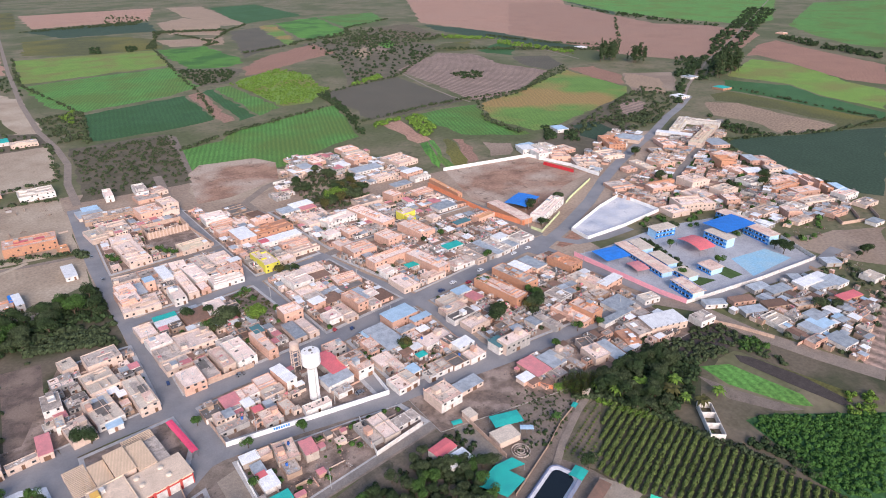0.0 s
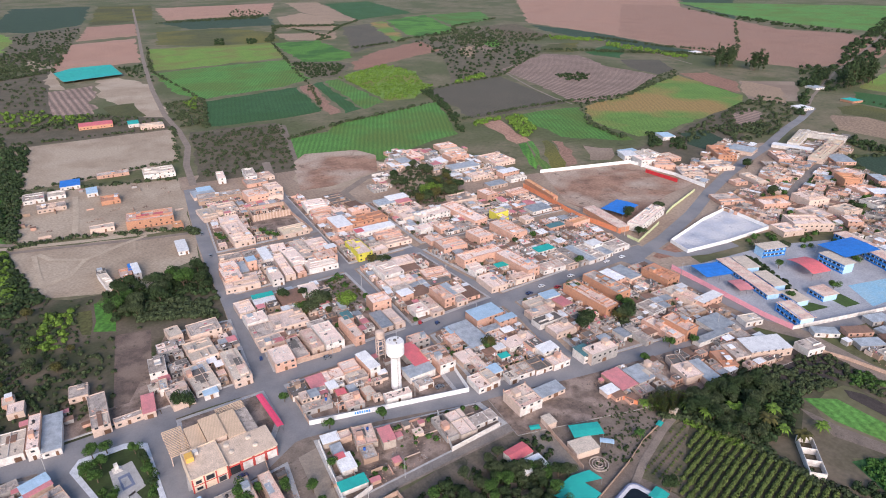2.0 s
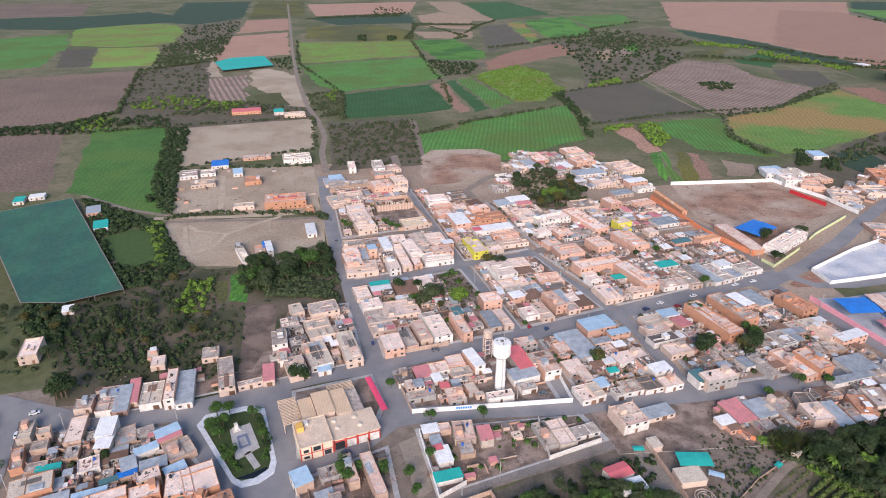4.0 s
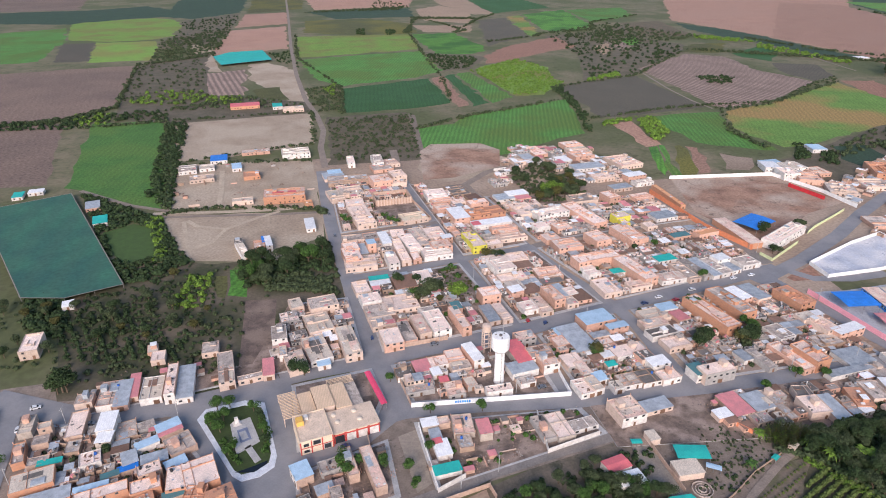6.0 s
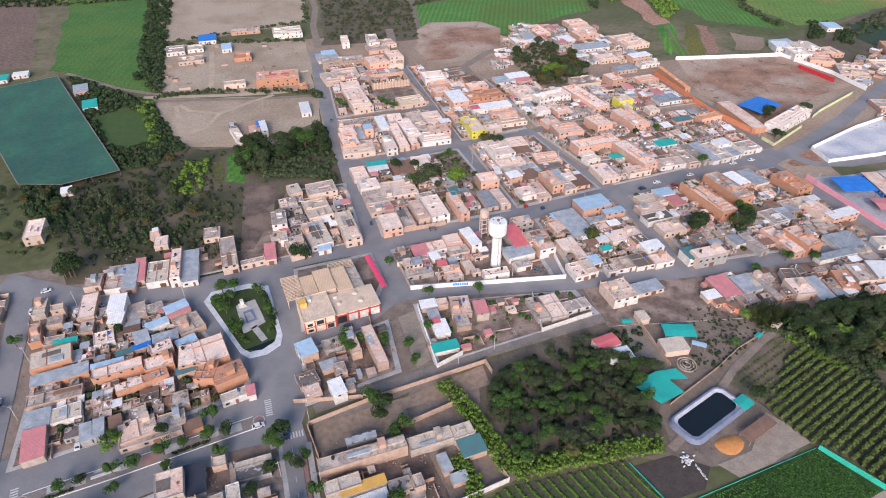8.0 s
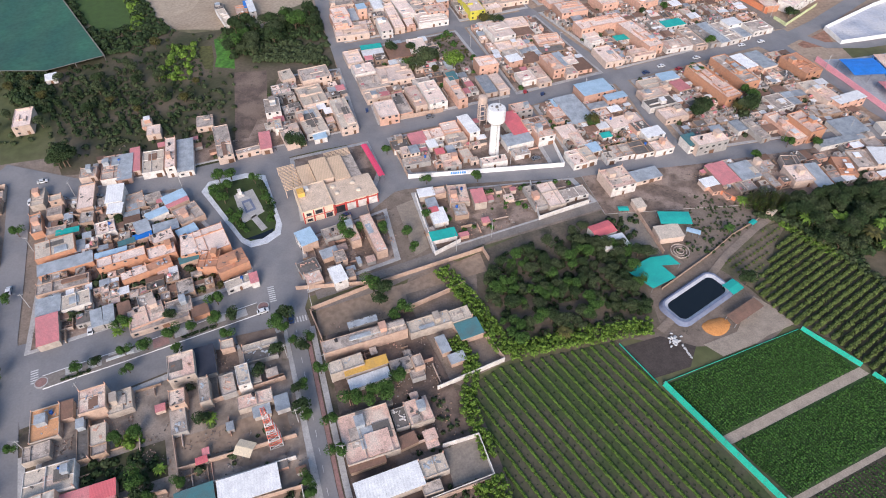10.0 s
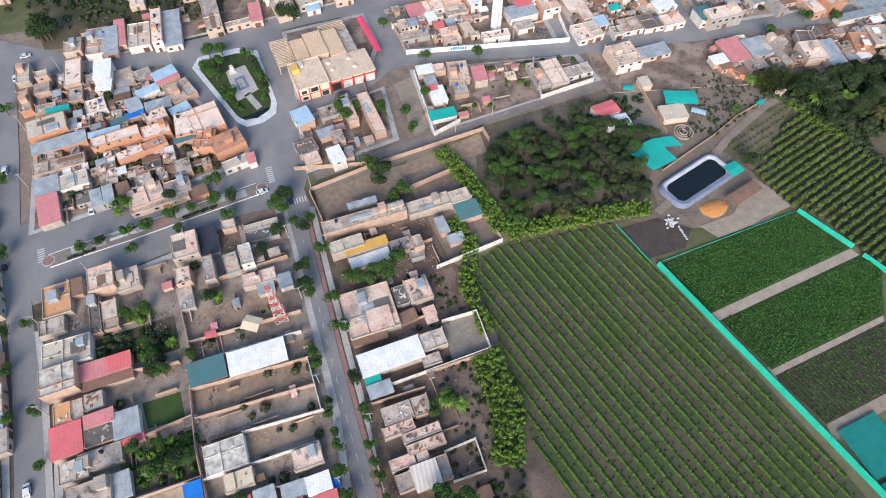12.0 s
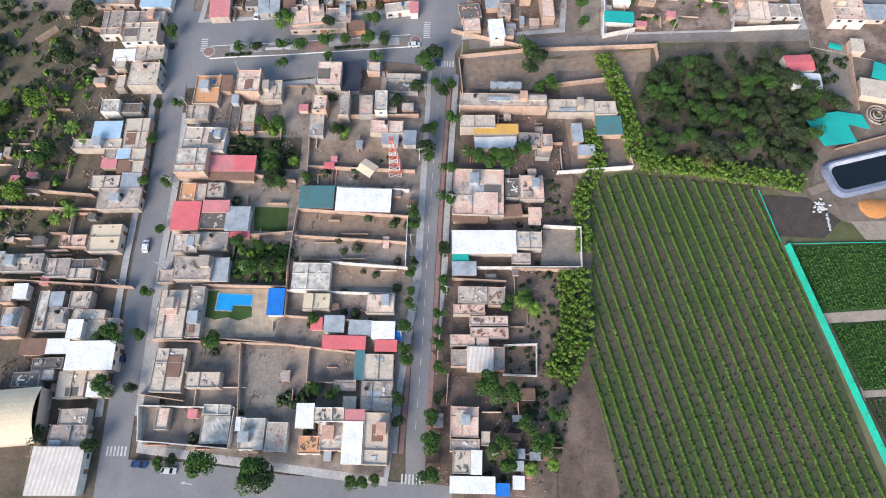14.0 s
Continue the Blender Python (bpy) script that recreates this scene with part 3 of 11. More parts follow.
field("cropdeep", 1, (68, 1914), (222, 1945), (372, 1945), (342, 1714), (136, 1709))
field("olive", 1, (57, 1688), (221, 1702), (299, 1570), (285, 1402), (154, 1387), (47, 1460))
field("fallowpale", 1, (382, 1908), (483, 2013), (520, 1793), (446, 1535), (352, 1619))
field("fallowpale", 1, (302, 1534), (436, 1502), (402, 1383), (299, 1408))
field("fallowpale", 1, (528, 2418), (640, 2394), (568, 1735), (511, 1733), (488, 2031))
field("cropdark", 1, (640, 2314), (814, 2356), (791, 1867), (714, 1831), (573, 1749), (580, 1880))
field("croplime", 1, (27, 1400), (262, 1379), (245, 1174), (20, 1128))
field("crop", 1, (19, 1111), (241, 1155), (232, 962), (199, 924), (74, 881), (43, 929))
field("cropdark", 1, (70, 863), (199, 906), (194, 746), (128, 728), (60, 728))
field("cropbright", 1, (267, 1378), (363, 1383), (368, 1180), (352, 1121), (299, 1101), (260, 1111), (263, 1243))
field("scrubsoil", 0, (242, 1141), (319, 1096), (330, 1057), (279, 960), (236, 952))
field("tan", 1, (202, 906), (224, 922), (212, 732), (197, 724))
field("cropdark", 1, (229, 925), (245, 935), (238, 738), (216, 725))
field("crop", 1, (249, 934), (271, 933), (280, 760), (242, 737))
field("croplime", 1, (282, 955), (382, 1038), (401, 955), (378, 865), (384, 834), (324, 766), (284, 765))
field("redtan", 1, (316, 1003), (346, 1083), (407, 1170), (555, 1271), (536, 1131), (455, 1088), (365, 1019))
field("darksoil", 1, (483, 1600), (564, 1635), (517, 1346), (500, 1276), (429, 1234), (376, 1178))
field("cropyellow", 1, (578, 1659), (627, 1691), (544, 1339), (504, 1293))
field("cropbright", 1, (639, 1703), (797, 1795), (718, 1446), (663, 1361), (584, 1339), (572, 1393))
field("crop", 1, (805, 1793), (993, 1821), (922, 1607), (742, 1488))
field("scrubsoil", 0, (535, 1285), (662, 1330), (785, 1430), (729, 1203), (756, 1084), (511, 863), (413, 835), (502, 1045))
field("fallowpale", 1, (565, 1131), (618, 1164), (575, 1059), (544, 1040))
field("plough", 1, (625, 1178), (663, 1202), (624, 1074), (602, 1065))
field("cropbright", 1, (661, 1202), (714, 1242), (684, 1148), (647, 1126))
field("crop", 1, (127, 641), (172, 655), (199, 682), (342, 734), (297, 583), (260, 571), (195, 533), (114, 537))
field("dirt", 1, (132, 710), (138, 697), (117, 545), (107, 542))
field("darksoil", 1, (350, 799), (411, 831), (504, 851), (494, 743), (488, 655), (417, 644), (340, 637), (352, 706))
field("plough", 1, (536, 901), (695, 1009), (740, 966), (713, 851), (730, 750), (596, 669), (517, 642), (500, 655), (521, 787))
field("olive", 1, (763, 1113), (852, 1114), (755, 1007), (691, 1030))
field("cropdark", 1, (776, 996), (879, 1061), (889, 1008), (787, 913), (767, 960))
field("darksoil", 1, (776, 899), (836, 867), (791, 783), (736, 757), (737, 825))
field("orchardfar", 1, (802, 1462), (918, 1472), (844, 1219), (742, 1226))
field("cropdeep", 1, (932, 1443), (985, 1273), (971, 1016), (970, 885), (927, 890), (912, 1024), (895, 1189), (896, 1315))
field("tan", 1, (1378, 2233), (2064, 2083), (1674, 1665), (1595, 1495), (1476, 1265), (1035, 868), (989, 904), (981, 1028), (985, 1233), (953, 1476))
field("cropdeep", 1, (2081, 2080), (2322, 2027), (1530, 1314), (1657, 1546), (1746, 1726))
field("redtan", 1, (780, 737), (818, 736), (762, 623), (740, 603), (750, 671))
field("crop", 1, (393, 631), (489, 631), (453, 565), (451, 481), (390, 525), (389, 575))
field("cropyellow", 1, (497, 632), (584, 655), (759, 739), (729, 593), (687, 555), (585, 524), (489, 491), (462, 490), (460, 564))
field("tan", 1, (340, 609), (367, 617), (351, 527), (335, 527))
field("cropbright", 1, (335, 523), (346, 526), (310, 447), (304, 447))
field("olive", 1, (361, 522), (370, 520), (334, 441), (320, 443))
field("crop", 1, (347, 526), (352, 524), (320, 444), (311, 445))
field("tan", 1, (372, 517), (379, 511), (349, 443), (337, 440))
field("bare", 1, (390, 488), (409, 466), (385, 441), (366, 448))
field("claylot", 1, (113, 560), (130, 583), (179, 575), (191, 550), (176, 504), (128, 484), (102, 484))
field("sandlot", 0.5, (107, 531), (180, 539), (199, 515), (155, 479), (119, 474), (102, 486))
field("scrubsoil", 1, (38, 715), (131, 715), (112, 538), (30, 543))
field("backsoil", 1, (-36, 316), (-19, 314), (-22, 239), (-37, 243))
field("lawn", 2, (-135, 433), (-117, 444), (-103, 434), (-92, 383), (-112, 380), (-125, 404))
field("cropbright", 2, (-46, 354), (-37, 353), (-36, 322), (-45, 321))
field("olive", 2, (-55, 351), (-47, 350), (-46, 321), (-52, 323))
field("bare", 1, (806, 665), (878, 624), (767, 532), (703, 557))
field("bare", 1, (411, 187), (490, 154), (424, 126), (406, 158))
field("nearsoil", 0, (-268, 134), (-147, 149), (-110, 133), (-16, 147), (33, 99), (37, 68), (24, 30), (27, -15), (-171, -39))
field("nearsoil", 0, (45, 122), (53, 156), (120, 173), (107, 104), (88, 103))
field("thicket", 0, (-108, 379), (-72, 373), (16, 354), (28, 247), (-10, 235), (-112, 244), (-136, 333))
field("scrubsoil", 0, (-196, 763), (-231, 1089), (-136, 1235), (-117, 1013), (-55, 842), (27, 789), (24, 738), (-127, 726))
field("scrubsoil", 0, (181, 144), (189, 170), (226, 167), (273, 128), (242, 132), (232, 113), (243, 89), (223, 97), (216, 70), (213, 52), (205, 72), (196, 100))
field("scrubsoil", 0, (471, 470), (579, 518), (687, 555), (528, 412), (430, 392), (426, 455))
field("rowsoil", 2, (141, 126.5), (149, 113), (152, 96), (163.5, 85), (166, 90), (157, 104), (158, 118), (171, 131.5), (183, 141), (172, 141.5))
field("orchard", 1, (142, 127), (172, 141), (182, 143), (196, 111), (206, 72), (216, 44), (176, 44), (169, 66), (163, 85), (152, 95), (148, 113))
field("soil", 2, (89, 101), (105, 102), (115, 95), (109, 88), (95, 87))
field("path", 2, (132, 97), (147, 110), (151, 104), (154, 95), (142, 93), (136, 91), (122, 89), (118, 95))
field("backsoil", 2, (22, 36), (36.6, 40), (41, 24), (47, 4), (25, 1))
field("bare", 2, (-10, 143), (9, 147), (13, 134), (-11, 132))
field("bare", 2, (17, 146), (55, 156), (55, 146), (18, 142))
field("path", 2.6, (28.2, 190.4), (36.6, 193), (36.2, 163.4), (30, 160.3))
field("dirt", 2, (18, 199), (38, 202), (41, 179), (44, 172), (30, 166), (26, 183))
field("school", 2, (278, 249), (300, 246), (360, 246), (412, 232), (408, 186), (396, 157), (342, 162), (284, 170), (280, 200))
field("lawn", 3, (300, 186), (316, 184), (321, 176), (300, 178))
field("lawn", 3, (330, 196), (341, 195), (340, 171), (329, 172))
field("schoolblue", 3, (353.6, 187.4), (385, 183), (386, 166), (343.4, 166))
field("redtan", 2, (278, 268), (300, 276.5), (298, 259), (280, 261.5))
field("whiteyard", 2, (583, 390), (617, 401), (611, 380), (562, 362), (560, 372))
field("whiteyard", 2, (302.8, 278), (351, 296), (382, 304), (381.8, 265), (337, 261), (301, 261))
field("park", 2, (-50, 220), (-30, 226), (-24, 221), (-20, 191), (-26, 184), (-32, 183), (-48, 208))
field("dirt", 1, (120, 173), (165, 177), (170, 163), (181, 149), (150, 132), (128, 132), (117, 144))
field("dirt", 1, (56, 159), (107, 166), (120, 168), (119, 174), (84, 172))
field("scrubsoil", 1, (-247, 137), (-149, 149), (-125, 68), (-121, 45), (-195, 36))
field("dirt", 1, (-22, 176), (-6, 191), (19, 199), (34, 199), (121, 193), (164, 185), (119, 174), (55, 160), (-21, 149))
field("concrete", 2.6, (117.6, 163), (124.7, 163.4), (125.2, 136.7), (120.5, 135.9), (114, 143.6))
field("backsoil", 1, (-12, 98), (35, 99), (37, 68), (37, 40), (44, 14), (48, -8), (0, -8))
field("soil", 1, (191, 168), (226, 167), (280, 155), (277, 131), (242, 132), (204, 138))
field("vineyard", 2, (35, 99), (47, 104), (89, 104), (95, 85), (107, 51), (117, 17), (123, -5), (119, -8), (49, -8), (45, 13), (37, 40), (37, 68))
field("plot", 2, (98, 84), (154, 93), (164, 74), (106, 63))
field("path", 1, (105, 64), (164, 74), (166, 70), (107, 60))
field("plot", 2, (108, 60), (166, 71), (170, 65), (160, 49), (115, 41))
field("plotdark", 2, (115, 39), (159, 47), (145, 26), (122, 22))
field("path", 1, (114, 42), (160, 50), (158, 46), (115, 38))
field("path", 1, (122, 22), (145, 27), (143, 22), (121, 17))
field("cropdeep", 1, (588, 345), (608, 346), (667, 319), (724, 300), (782, 275), (555, 181), (542, 204), (557, 239), (569, 304))
field("redtan", 1, (1267, 713), (1362, 726), (1294, 615), (1217, 456), (1038, 382), (1029, 430), (1062, 487), (1109, 558), (1144, 640), (1116, 645))
field("croplime", 1, (970, 575), (1095, 621), (1104, 555), (1054, 475), (1016, 424), (995, 364), (870, 312), (877, 333), (893, 403), (930, 461), (918, 552))
field("cropdark", 1, (883, 538), (922, 457), (886, 399), (855, 306), (819, 291), (817, 351), (824, 411), (824, 491))
field("olive", 1, (779, 487), (817, 487), (818, 408), (813, 343), (814, 289), (787, 277), (733, 305), (758, 316), (768, 387), (754, 463))
field("fallowpale", 1, (734, 469), (760, 442), (751, 364), (749, 311), (695, 310), (667, 331), (689, 376), (678, 418))
field("tan", 1, (1574, 1847), (1707, 1738), (1521, 1323), (1427, 1088), (1495, 985), (1475, 851), (1422, 799), (1249, 727), (1126, 680), (1060, 688), (985, 704), (947, 841), (976, 914), (1000, 1073), (990, 1157))
field("crop", 1, (1809, 1828), (2418, 1328), (1739, 950), (1595, 924), (1567, 1122), (1604, 1396))
field("crop", 1, (1655, 862), (2396, 1177), (2719, 1080), (1426, 543), (1425, 614), (1515, 727))
field("redtan", 1, (771, 749), (813, 738), (798, 659), (736, 605), (742, 666))
field("fallowpale", 1, (813, 667), (817, 599), (730, 523), (730, 560), (745, 608))
field("cropdeep", 1, (509, 483), (544, 482), (533, 427), (493, 419), (490, 448))
field("plough", 1, (619, 514), (675, 534), (668, 510), (638, 482), (597, 477))
field("soil", 2, (260, 126), (265, 120), (270, 98), (270, 76), (264, 77), (260, 98), (257, 121))
field("crop", 1, (238, 130), (251, 123), (257, 91), (253, 84), (247, 90), (237, 114))
field("olive", 1, (264, 116), (270, 103), (277, 76), (270, 78), (270, 98))
field("dirt", 1, (231, 127), (236, 110), (248, 85), (238, 91), (228, 108))
field("cropdark", 1, (221, 96), (230, 94), (275, 64), (224, 43), (213, 51), (211, 63), (217, 77))
field("plough", 1, (311, 94), (381, 114), (400, 116), (305, 77), (303, 83))
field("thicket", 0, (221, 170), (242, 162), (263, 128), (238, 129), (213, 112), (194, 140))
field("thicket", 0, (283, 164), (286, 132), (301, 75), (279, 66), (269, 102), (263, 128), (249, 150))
road("asphalt", 9, (20, 527), (19, 462), (19, 408), (21, 355), (24, 292), (27, 244))
road("dirtroad", 6, (24, 536), (24, 597), (31, 657), (28, 726), (19, 807))
road("dirtroad", 6, (19, 807), (13, 980), (12, 1268), (18, 1763), (23, 2400))
road("asphalt", 7, (85, 497), (89, 427), (92, 362), (95, 325), (100, 276), (105, 250), (105, 229), (106, 207), (107, 194))
road("dirtroad", 7, (91, 573), (85, 497))
road("asphalt", 8, (134, 439), (139, 390), (140, 348), (149, 306), (162, 261), (164, 240), (162, 206), (164, 189))
road("dirtroad", 7, (134, 439), (133, 465), (159, 490), (183, 502))
road("asphalt", 11, (-18, 240), (-2, 242), (27, 244), (54, 247), (82, 249), (107, 252), (132, 257), (162, 261), (206, 268), (248, 275), (281, 279))
road("asphalt", 9.5, (256, 266), (268, 271), (303, 284.5), (354, 309.5), (402, 338), (444, 360), (498, 385), (558, 410), (628, 445), (682, 468), (746, 500))
road("lane", 8, (437, 297), (459, 306), (508, 330), (550, 347), (617, 377), (669, 403))
road("asphalt", 9, (27, 244), (32, 219), (34, 205))
road("asphalt", 10, (27, 204), (34, 205), (55, 203), (80, 199), (107, 194), (132, 193), (164, 189), (186, 187), (216, 186), (247, 185), (268, 184))
road("asphalt", 7, (23, 328), (60, 331), (91, 336), (116, 338), (148, 342))
road("lane", 5, (24, 388), (48, 390), (76, 394), (97, 396))
road("lane", 6, (146, 343), (176, 351), (210, 353), (237, 354))
road("lane", 8, (264, 407), (272, 377), (279, 344), (279, 301), (279, 285))
road("asphalt", 8, (266, 269), (273, 225), (275, 201), (283, 164))
road("asphalt", 8, (283, 164), (332, 160), (394, 152), (424, 156))
road("dirtroad", 10, (270, 184), (283, 164), (285, 132), (293, 102), (302, 76))
road("asphalt", 7, (281, 279), (292, 262), (312, 257), (340, 257))
road("asphalt", 12, (-141, 256), (-125, 247), (-107, 237), (-85, 231), (-60, 231), (-38, 234), (-18, 240))
road("asphalt", 12, (-57, 227), (-46, 198), (-35, 181), (-24, 172))
road("asphalt", 11, (-20, 232), (-18, 208), (-17, 187), (-20, 171))
road("asphalt", 10, (-18, 184), (-6, 188), (13, 193), (27, 204))
road("asphalt", 15, (-25, 183), (-23, 165), (-23, 149), (-20, 132))
road("asphalt", 5.4, (-19, 141), (-17, 108), (-15, 77), (-12, 41), (-10, 12), (-8, -3))
road("asphalt", 8, (-114, 153), (-111, 123), (-105, 89), (-101, 57), (-97, 30), (-93, 5), (-90, -13))
road("asphalt", 9, (-131, 251), (-125, 214), (-121, 182), (-118, 155), (-112, 126))
road("asphalt", 8, (-110, 140), (-93, 139), (-74, 146), (-54, 155), (-30, 163))
road("asphalt", 8, (-104, 126), (-85, 130), (-64, 138), (-44, 144), (-27, 147))
road("asphalt", 13, (-94, -10), (-70, -8), (-43, -8), (-13, -6), (2, -5))
road("lane", 4, (140, 173), (85, 166), (51, 161), (24, 156), (-10, 150))
road("lane", 5, (-11, 143), (11, 148), (34, 155), (65, 165), (97, 171), (120, 172))
road("dirtroad", 3, (106, 104), (124, 114), (149, 131), (168, 141), (180, 146))
road("dirtroad", 4, (697, 476), (813, 548), (1006, 651), (1260, 771), (2399, 1343))
road("dirtroad", 4, (-171, 524), (-127, 482), (-97, 463))
road("dirtroad", 4, (-98, 451), (-65, 446), (-21, 438), (15, 434))
road("dirtroad", 3, (915, 1123), (902, 1026), (882, 919), (855, 805))
road("dirtroad", 3, (526, 873), (500, 753), (491, 686), (491, 645))
road("track", 5, (-107, 460), (-53, 451), (-20, 447), (12, 446))
road("track", 3.5, (-81, 441), (-73, 429), (-53, 419), (-61, 398), (-68, 395), (-78, 389))
road("track", 3, (-83, 440), (-79, 415), (-74, 389))
road("track", 3.5, (-53, 419), (-32, 434), (-16, 443))
road("track", 4, (-61, 460), (-61, 492), (-64, 548))
block((24, 393), (87, 400), (82, 492), (24, 515))
block((26, 333), (90, 340), (87, 391), (24.5, 385))
block((31, 249.5), (101, 257), (92, 331), (28, 323))
block((37, 209), (103, 200), (102, 244), (33, 238))
block((97, 341), (143, 347), (130, 434), (88, 478))
block((105, 258), (157, 266), (144, 337), (99, 332))
block((112, 199), (159, 195), (157, 255), (110, 246))
block((150, 349), (275, 357), (260, 410), (140, 436))
block((166, 268), (274, 284), (273, 348), (147, 340))
block((170, 193), (267, 190), (266, 264), (168, 256))
block((112, 164), (200, 150), (262, 150), (264, 179), (166, 184), (112, 189), rim=0.02)
block((-100, 234), (22, 249), (20, 306), (-12, 306), (-30, 252), (-100, 252))
block((-110, 148), (-33, 162), (-32, 170), (-63, 222), (-114, 232))
block((-86, -1), (-16, -1), (-15, 60), (-22, 139), (-80, 124), (-100, 120), (-94, 50), inner="yardnear")
block((-12, 191), (20, 200), (27, 215), (24, 238), (-13, 234))
block((-6, 1), (30, 1), (24, 60), (30, 98), (22, 140), (-9, 136), inner="backsoil", rim=0.02)
block((-13, 152), (24, 160), (24, 190), (-13, 180))
block((37, 160), (112, 172), (108, 189), (36, 197))

field("asphalt", 3, (-62, 233), (-13, 237), (-13, 150), (-20, 130), (-32, 160), (-34, 171), (-63, 223))
field("asphalt", 3, (-114, 150), (-34, 163), (-22, 164), (-20, 140), (-80, 125), (-106, 119))
field("asphalt", 3, (19, 199), (37, 207), (35, 240), (26, 246), (24, 236), (27, 214))


PATCHES = []


def patch(surface, label, *outline):
    """A lawn, slab or trodden place on the raised soil of a block."""
    PATCHES.append(outline)
    b = Build()
    z = 0.366 + 0.004 * len(PATCHES)
    b.prism(outline, 0.3, z)
    tagged(new("yard_patch", b.mesh(surface, name="yard_patch")), label, "yard", kind="structure")


patch("sandlot", "pale sandy patio round a pool", (-79.6, 47.6), (-59.0, 50.3), (-54.9, 42.3), (-55.6, 35.6), (-64.8, 34.4), (-77.9, 32.5))
patch("lawn", "worn lawn beside a pool", (-79.2, 47.2), (-75.6, 47.6), (-64.2, 43.8), (-63.6, 40.9), (-67.2, 39.2), (-70.7, 39.9), (-74.5, 38.6), (-78.4, 39.4))
patch("lawn", "bright small lawn inside a walled yard", (-71.4, 76.8), (-60.3, 77.8), (-59.1, 69.1), (-69.7, 68.6))
patch("bare", "bare swept earth of a walled yard", (-54.9, 60.0), (-20.8, 63.9), (-19.9, 55.8), (-52.8, 51.7))
patch("bare", "bare rubbly earth of a walled yard", (-57.0, 76.2), (-21.9, 78.9), (-21.0, 70.3), (-55.0, 67.3))
patch("bare", "bare swept earth beside a mast", (-59.3, 103.5), (-24.8, 106.8), (-23.4, 96.5), (-57.2, 93.2))
patch("backsoil", "dark brown rubbly yard at the avenue's corner", (-39.6, 138.6), (-26.2, 139.0), (-25.0, 133.7), (-37.7, 131.9))
patch("backsoil", "dark brown swept yard between houses", (-46.2, 134.2), (-39.2, 133.6), (-38.2, 124.5), (-45.2, 124.2))
patch("bare", "bare pale tan earth of a walled lot", (-11.0, 142.6), (9.5, 145.9), (22.0, 147.5), (22.5, 134.6), (6.1, 131.8), (-10.8, 130.9))
patch("concrete", "grey concrete floor of a yard", (-62.1, 31.2), (-52.3, 32.4), (-49.6, 19.3), (-59.6, 18.0))
patch("concrete", "grey concrete floor of a walled yard", (21.1, 79.9), (32.7, 82.2), (33.2, 69.2), (21.1, 68.0))
patch("thicket", "weedy dark soil of a yard", (-86.2, 101.1), (-61.6, 104.1), (-60.0, 92.0), (-84.0, 89.1))
patch("thicket", "weedy dark soil of a yard", (-77.6, 61.0), (-56.7, 64.0), (-54.6, 52.0), (-74.9, 50.5))

# ---- houses ----
BOXES = []


def window_mesh():
    """A window frame a metre wide and high, as one ring."""
    o = [(-0.5, 0), (0.5, 0), (0.5, 1), (-0.5, 1)]
    i = [(-0.42, 0.08), (0.42, 0.08), (0.42, 0.92), (-0.42, 0.92)]
    b = Build()
    b.add([(x, 0.02, z) for x, z in o] + [(x, -0.07, z) for x, z in o] + [(x, -0.07, z) for x, z in i] + [(x, 0.02, z) for x, z in i],
          [q for k in range(4) for q in ((k, (k + 1) % 4, 4 + (k + 1) % 4, 4 + k), (4 + k, 4 + (k + 1) % 4, 8 + (k + 1) % 4, 8 + k), (8 + k, 8 + (k + 1) % 4, 12 + (k + 1) % 4, 12 + k))])
    return b.mesh("frame", name="window")


def pane_mesh():
    b = Build()
    b.box(-0.42, -0.02, 0.08, 0.42, 0.02, 0.92)
    return b.mesh("glass", name="pane")


def door_mesh():
    b = Build()
    b.box(-0.5, -0.06, 0, 0.5, 0.02, 1, 0)
    return b.mesh("door", name="door")


WINDOW, PANE, DOOR = window_mesh(), pane_mesh(), door_mesh()
FACADES = ["white", "white", "plaster", "plaster", "brick", "grey"]
SHEETS = {"tin", "skyblue", "blue", "navy", "teal", "redsheet", "pinksheet", "rust", "darkteal", "striped", "whiteroof", "ochre"}
ROOF_WORDS = {
    "slab": "weathered grey concrete roof", "salmon": "dusty salmon flat roof", "bleached": "sun-bleached pinkish flat roof", "pale": "pale concrete roof", "cream": "clean cream concrete roof", "stained": "stained whitish roof",
    "darkslab": "dark grey roof", "whiteroof": "white sheet roof", "tin": "grey corrugated tin roof", "striped": "pale striped sheet roof", "skyblue": "pale blue sheet roof",
    "blue": "bright blue sheet roof", "navy": "dark navy sheet roof", "teal": "teal shade-net roof", "darkteal": "faded dark teal roof", "redsheet": "red sheet roof",
    "pinksheet": "faded red sheet roof", "ochre": "ochre yellow roof", "orangeroof": "orange clay-coloured roof", "brickroof": "unfinished open brick top floor", "rust": "rusty sheet roof",
}
WALL_WORDS = {"brick": "bare brick", "orangebrick": "bare orange brick", "plaster": "pale plastered", "white": "white-painted", "grey": "grey cement", "yellow": "bright yellow", "mud": "adobe", "pink": "pink-painted"}
Z0 = 0.3


MIX = ("slab", "slab", "slab", "salmon", "bleached", "bleached", "pale", "tin", "tin", "rust", "darkslab", "darkslab", "whiteroof", "whiteroof", "pinksheet")
REST = Build()
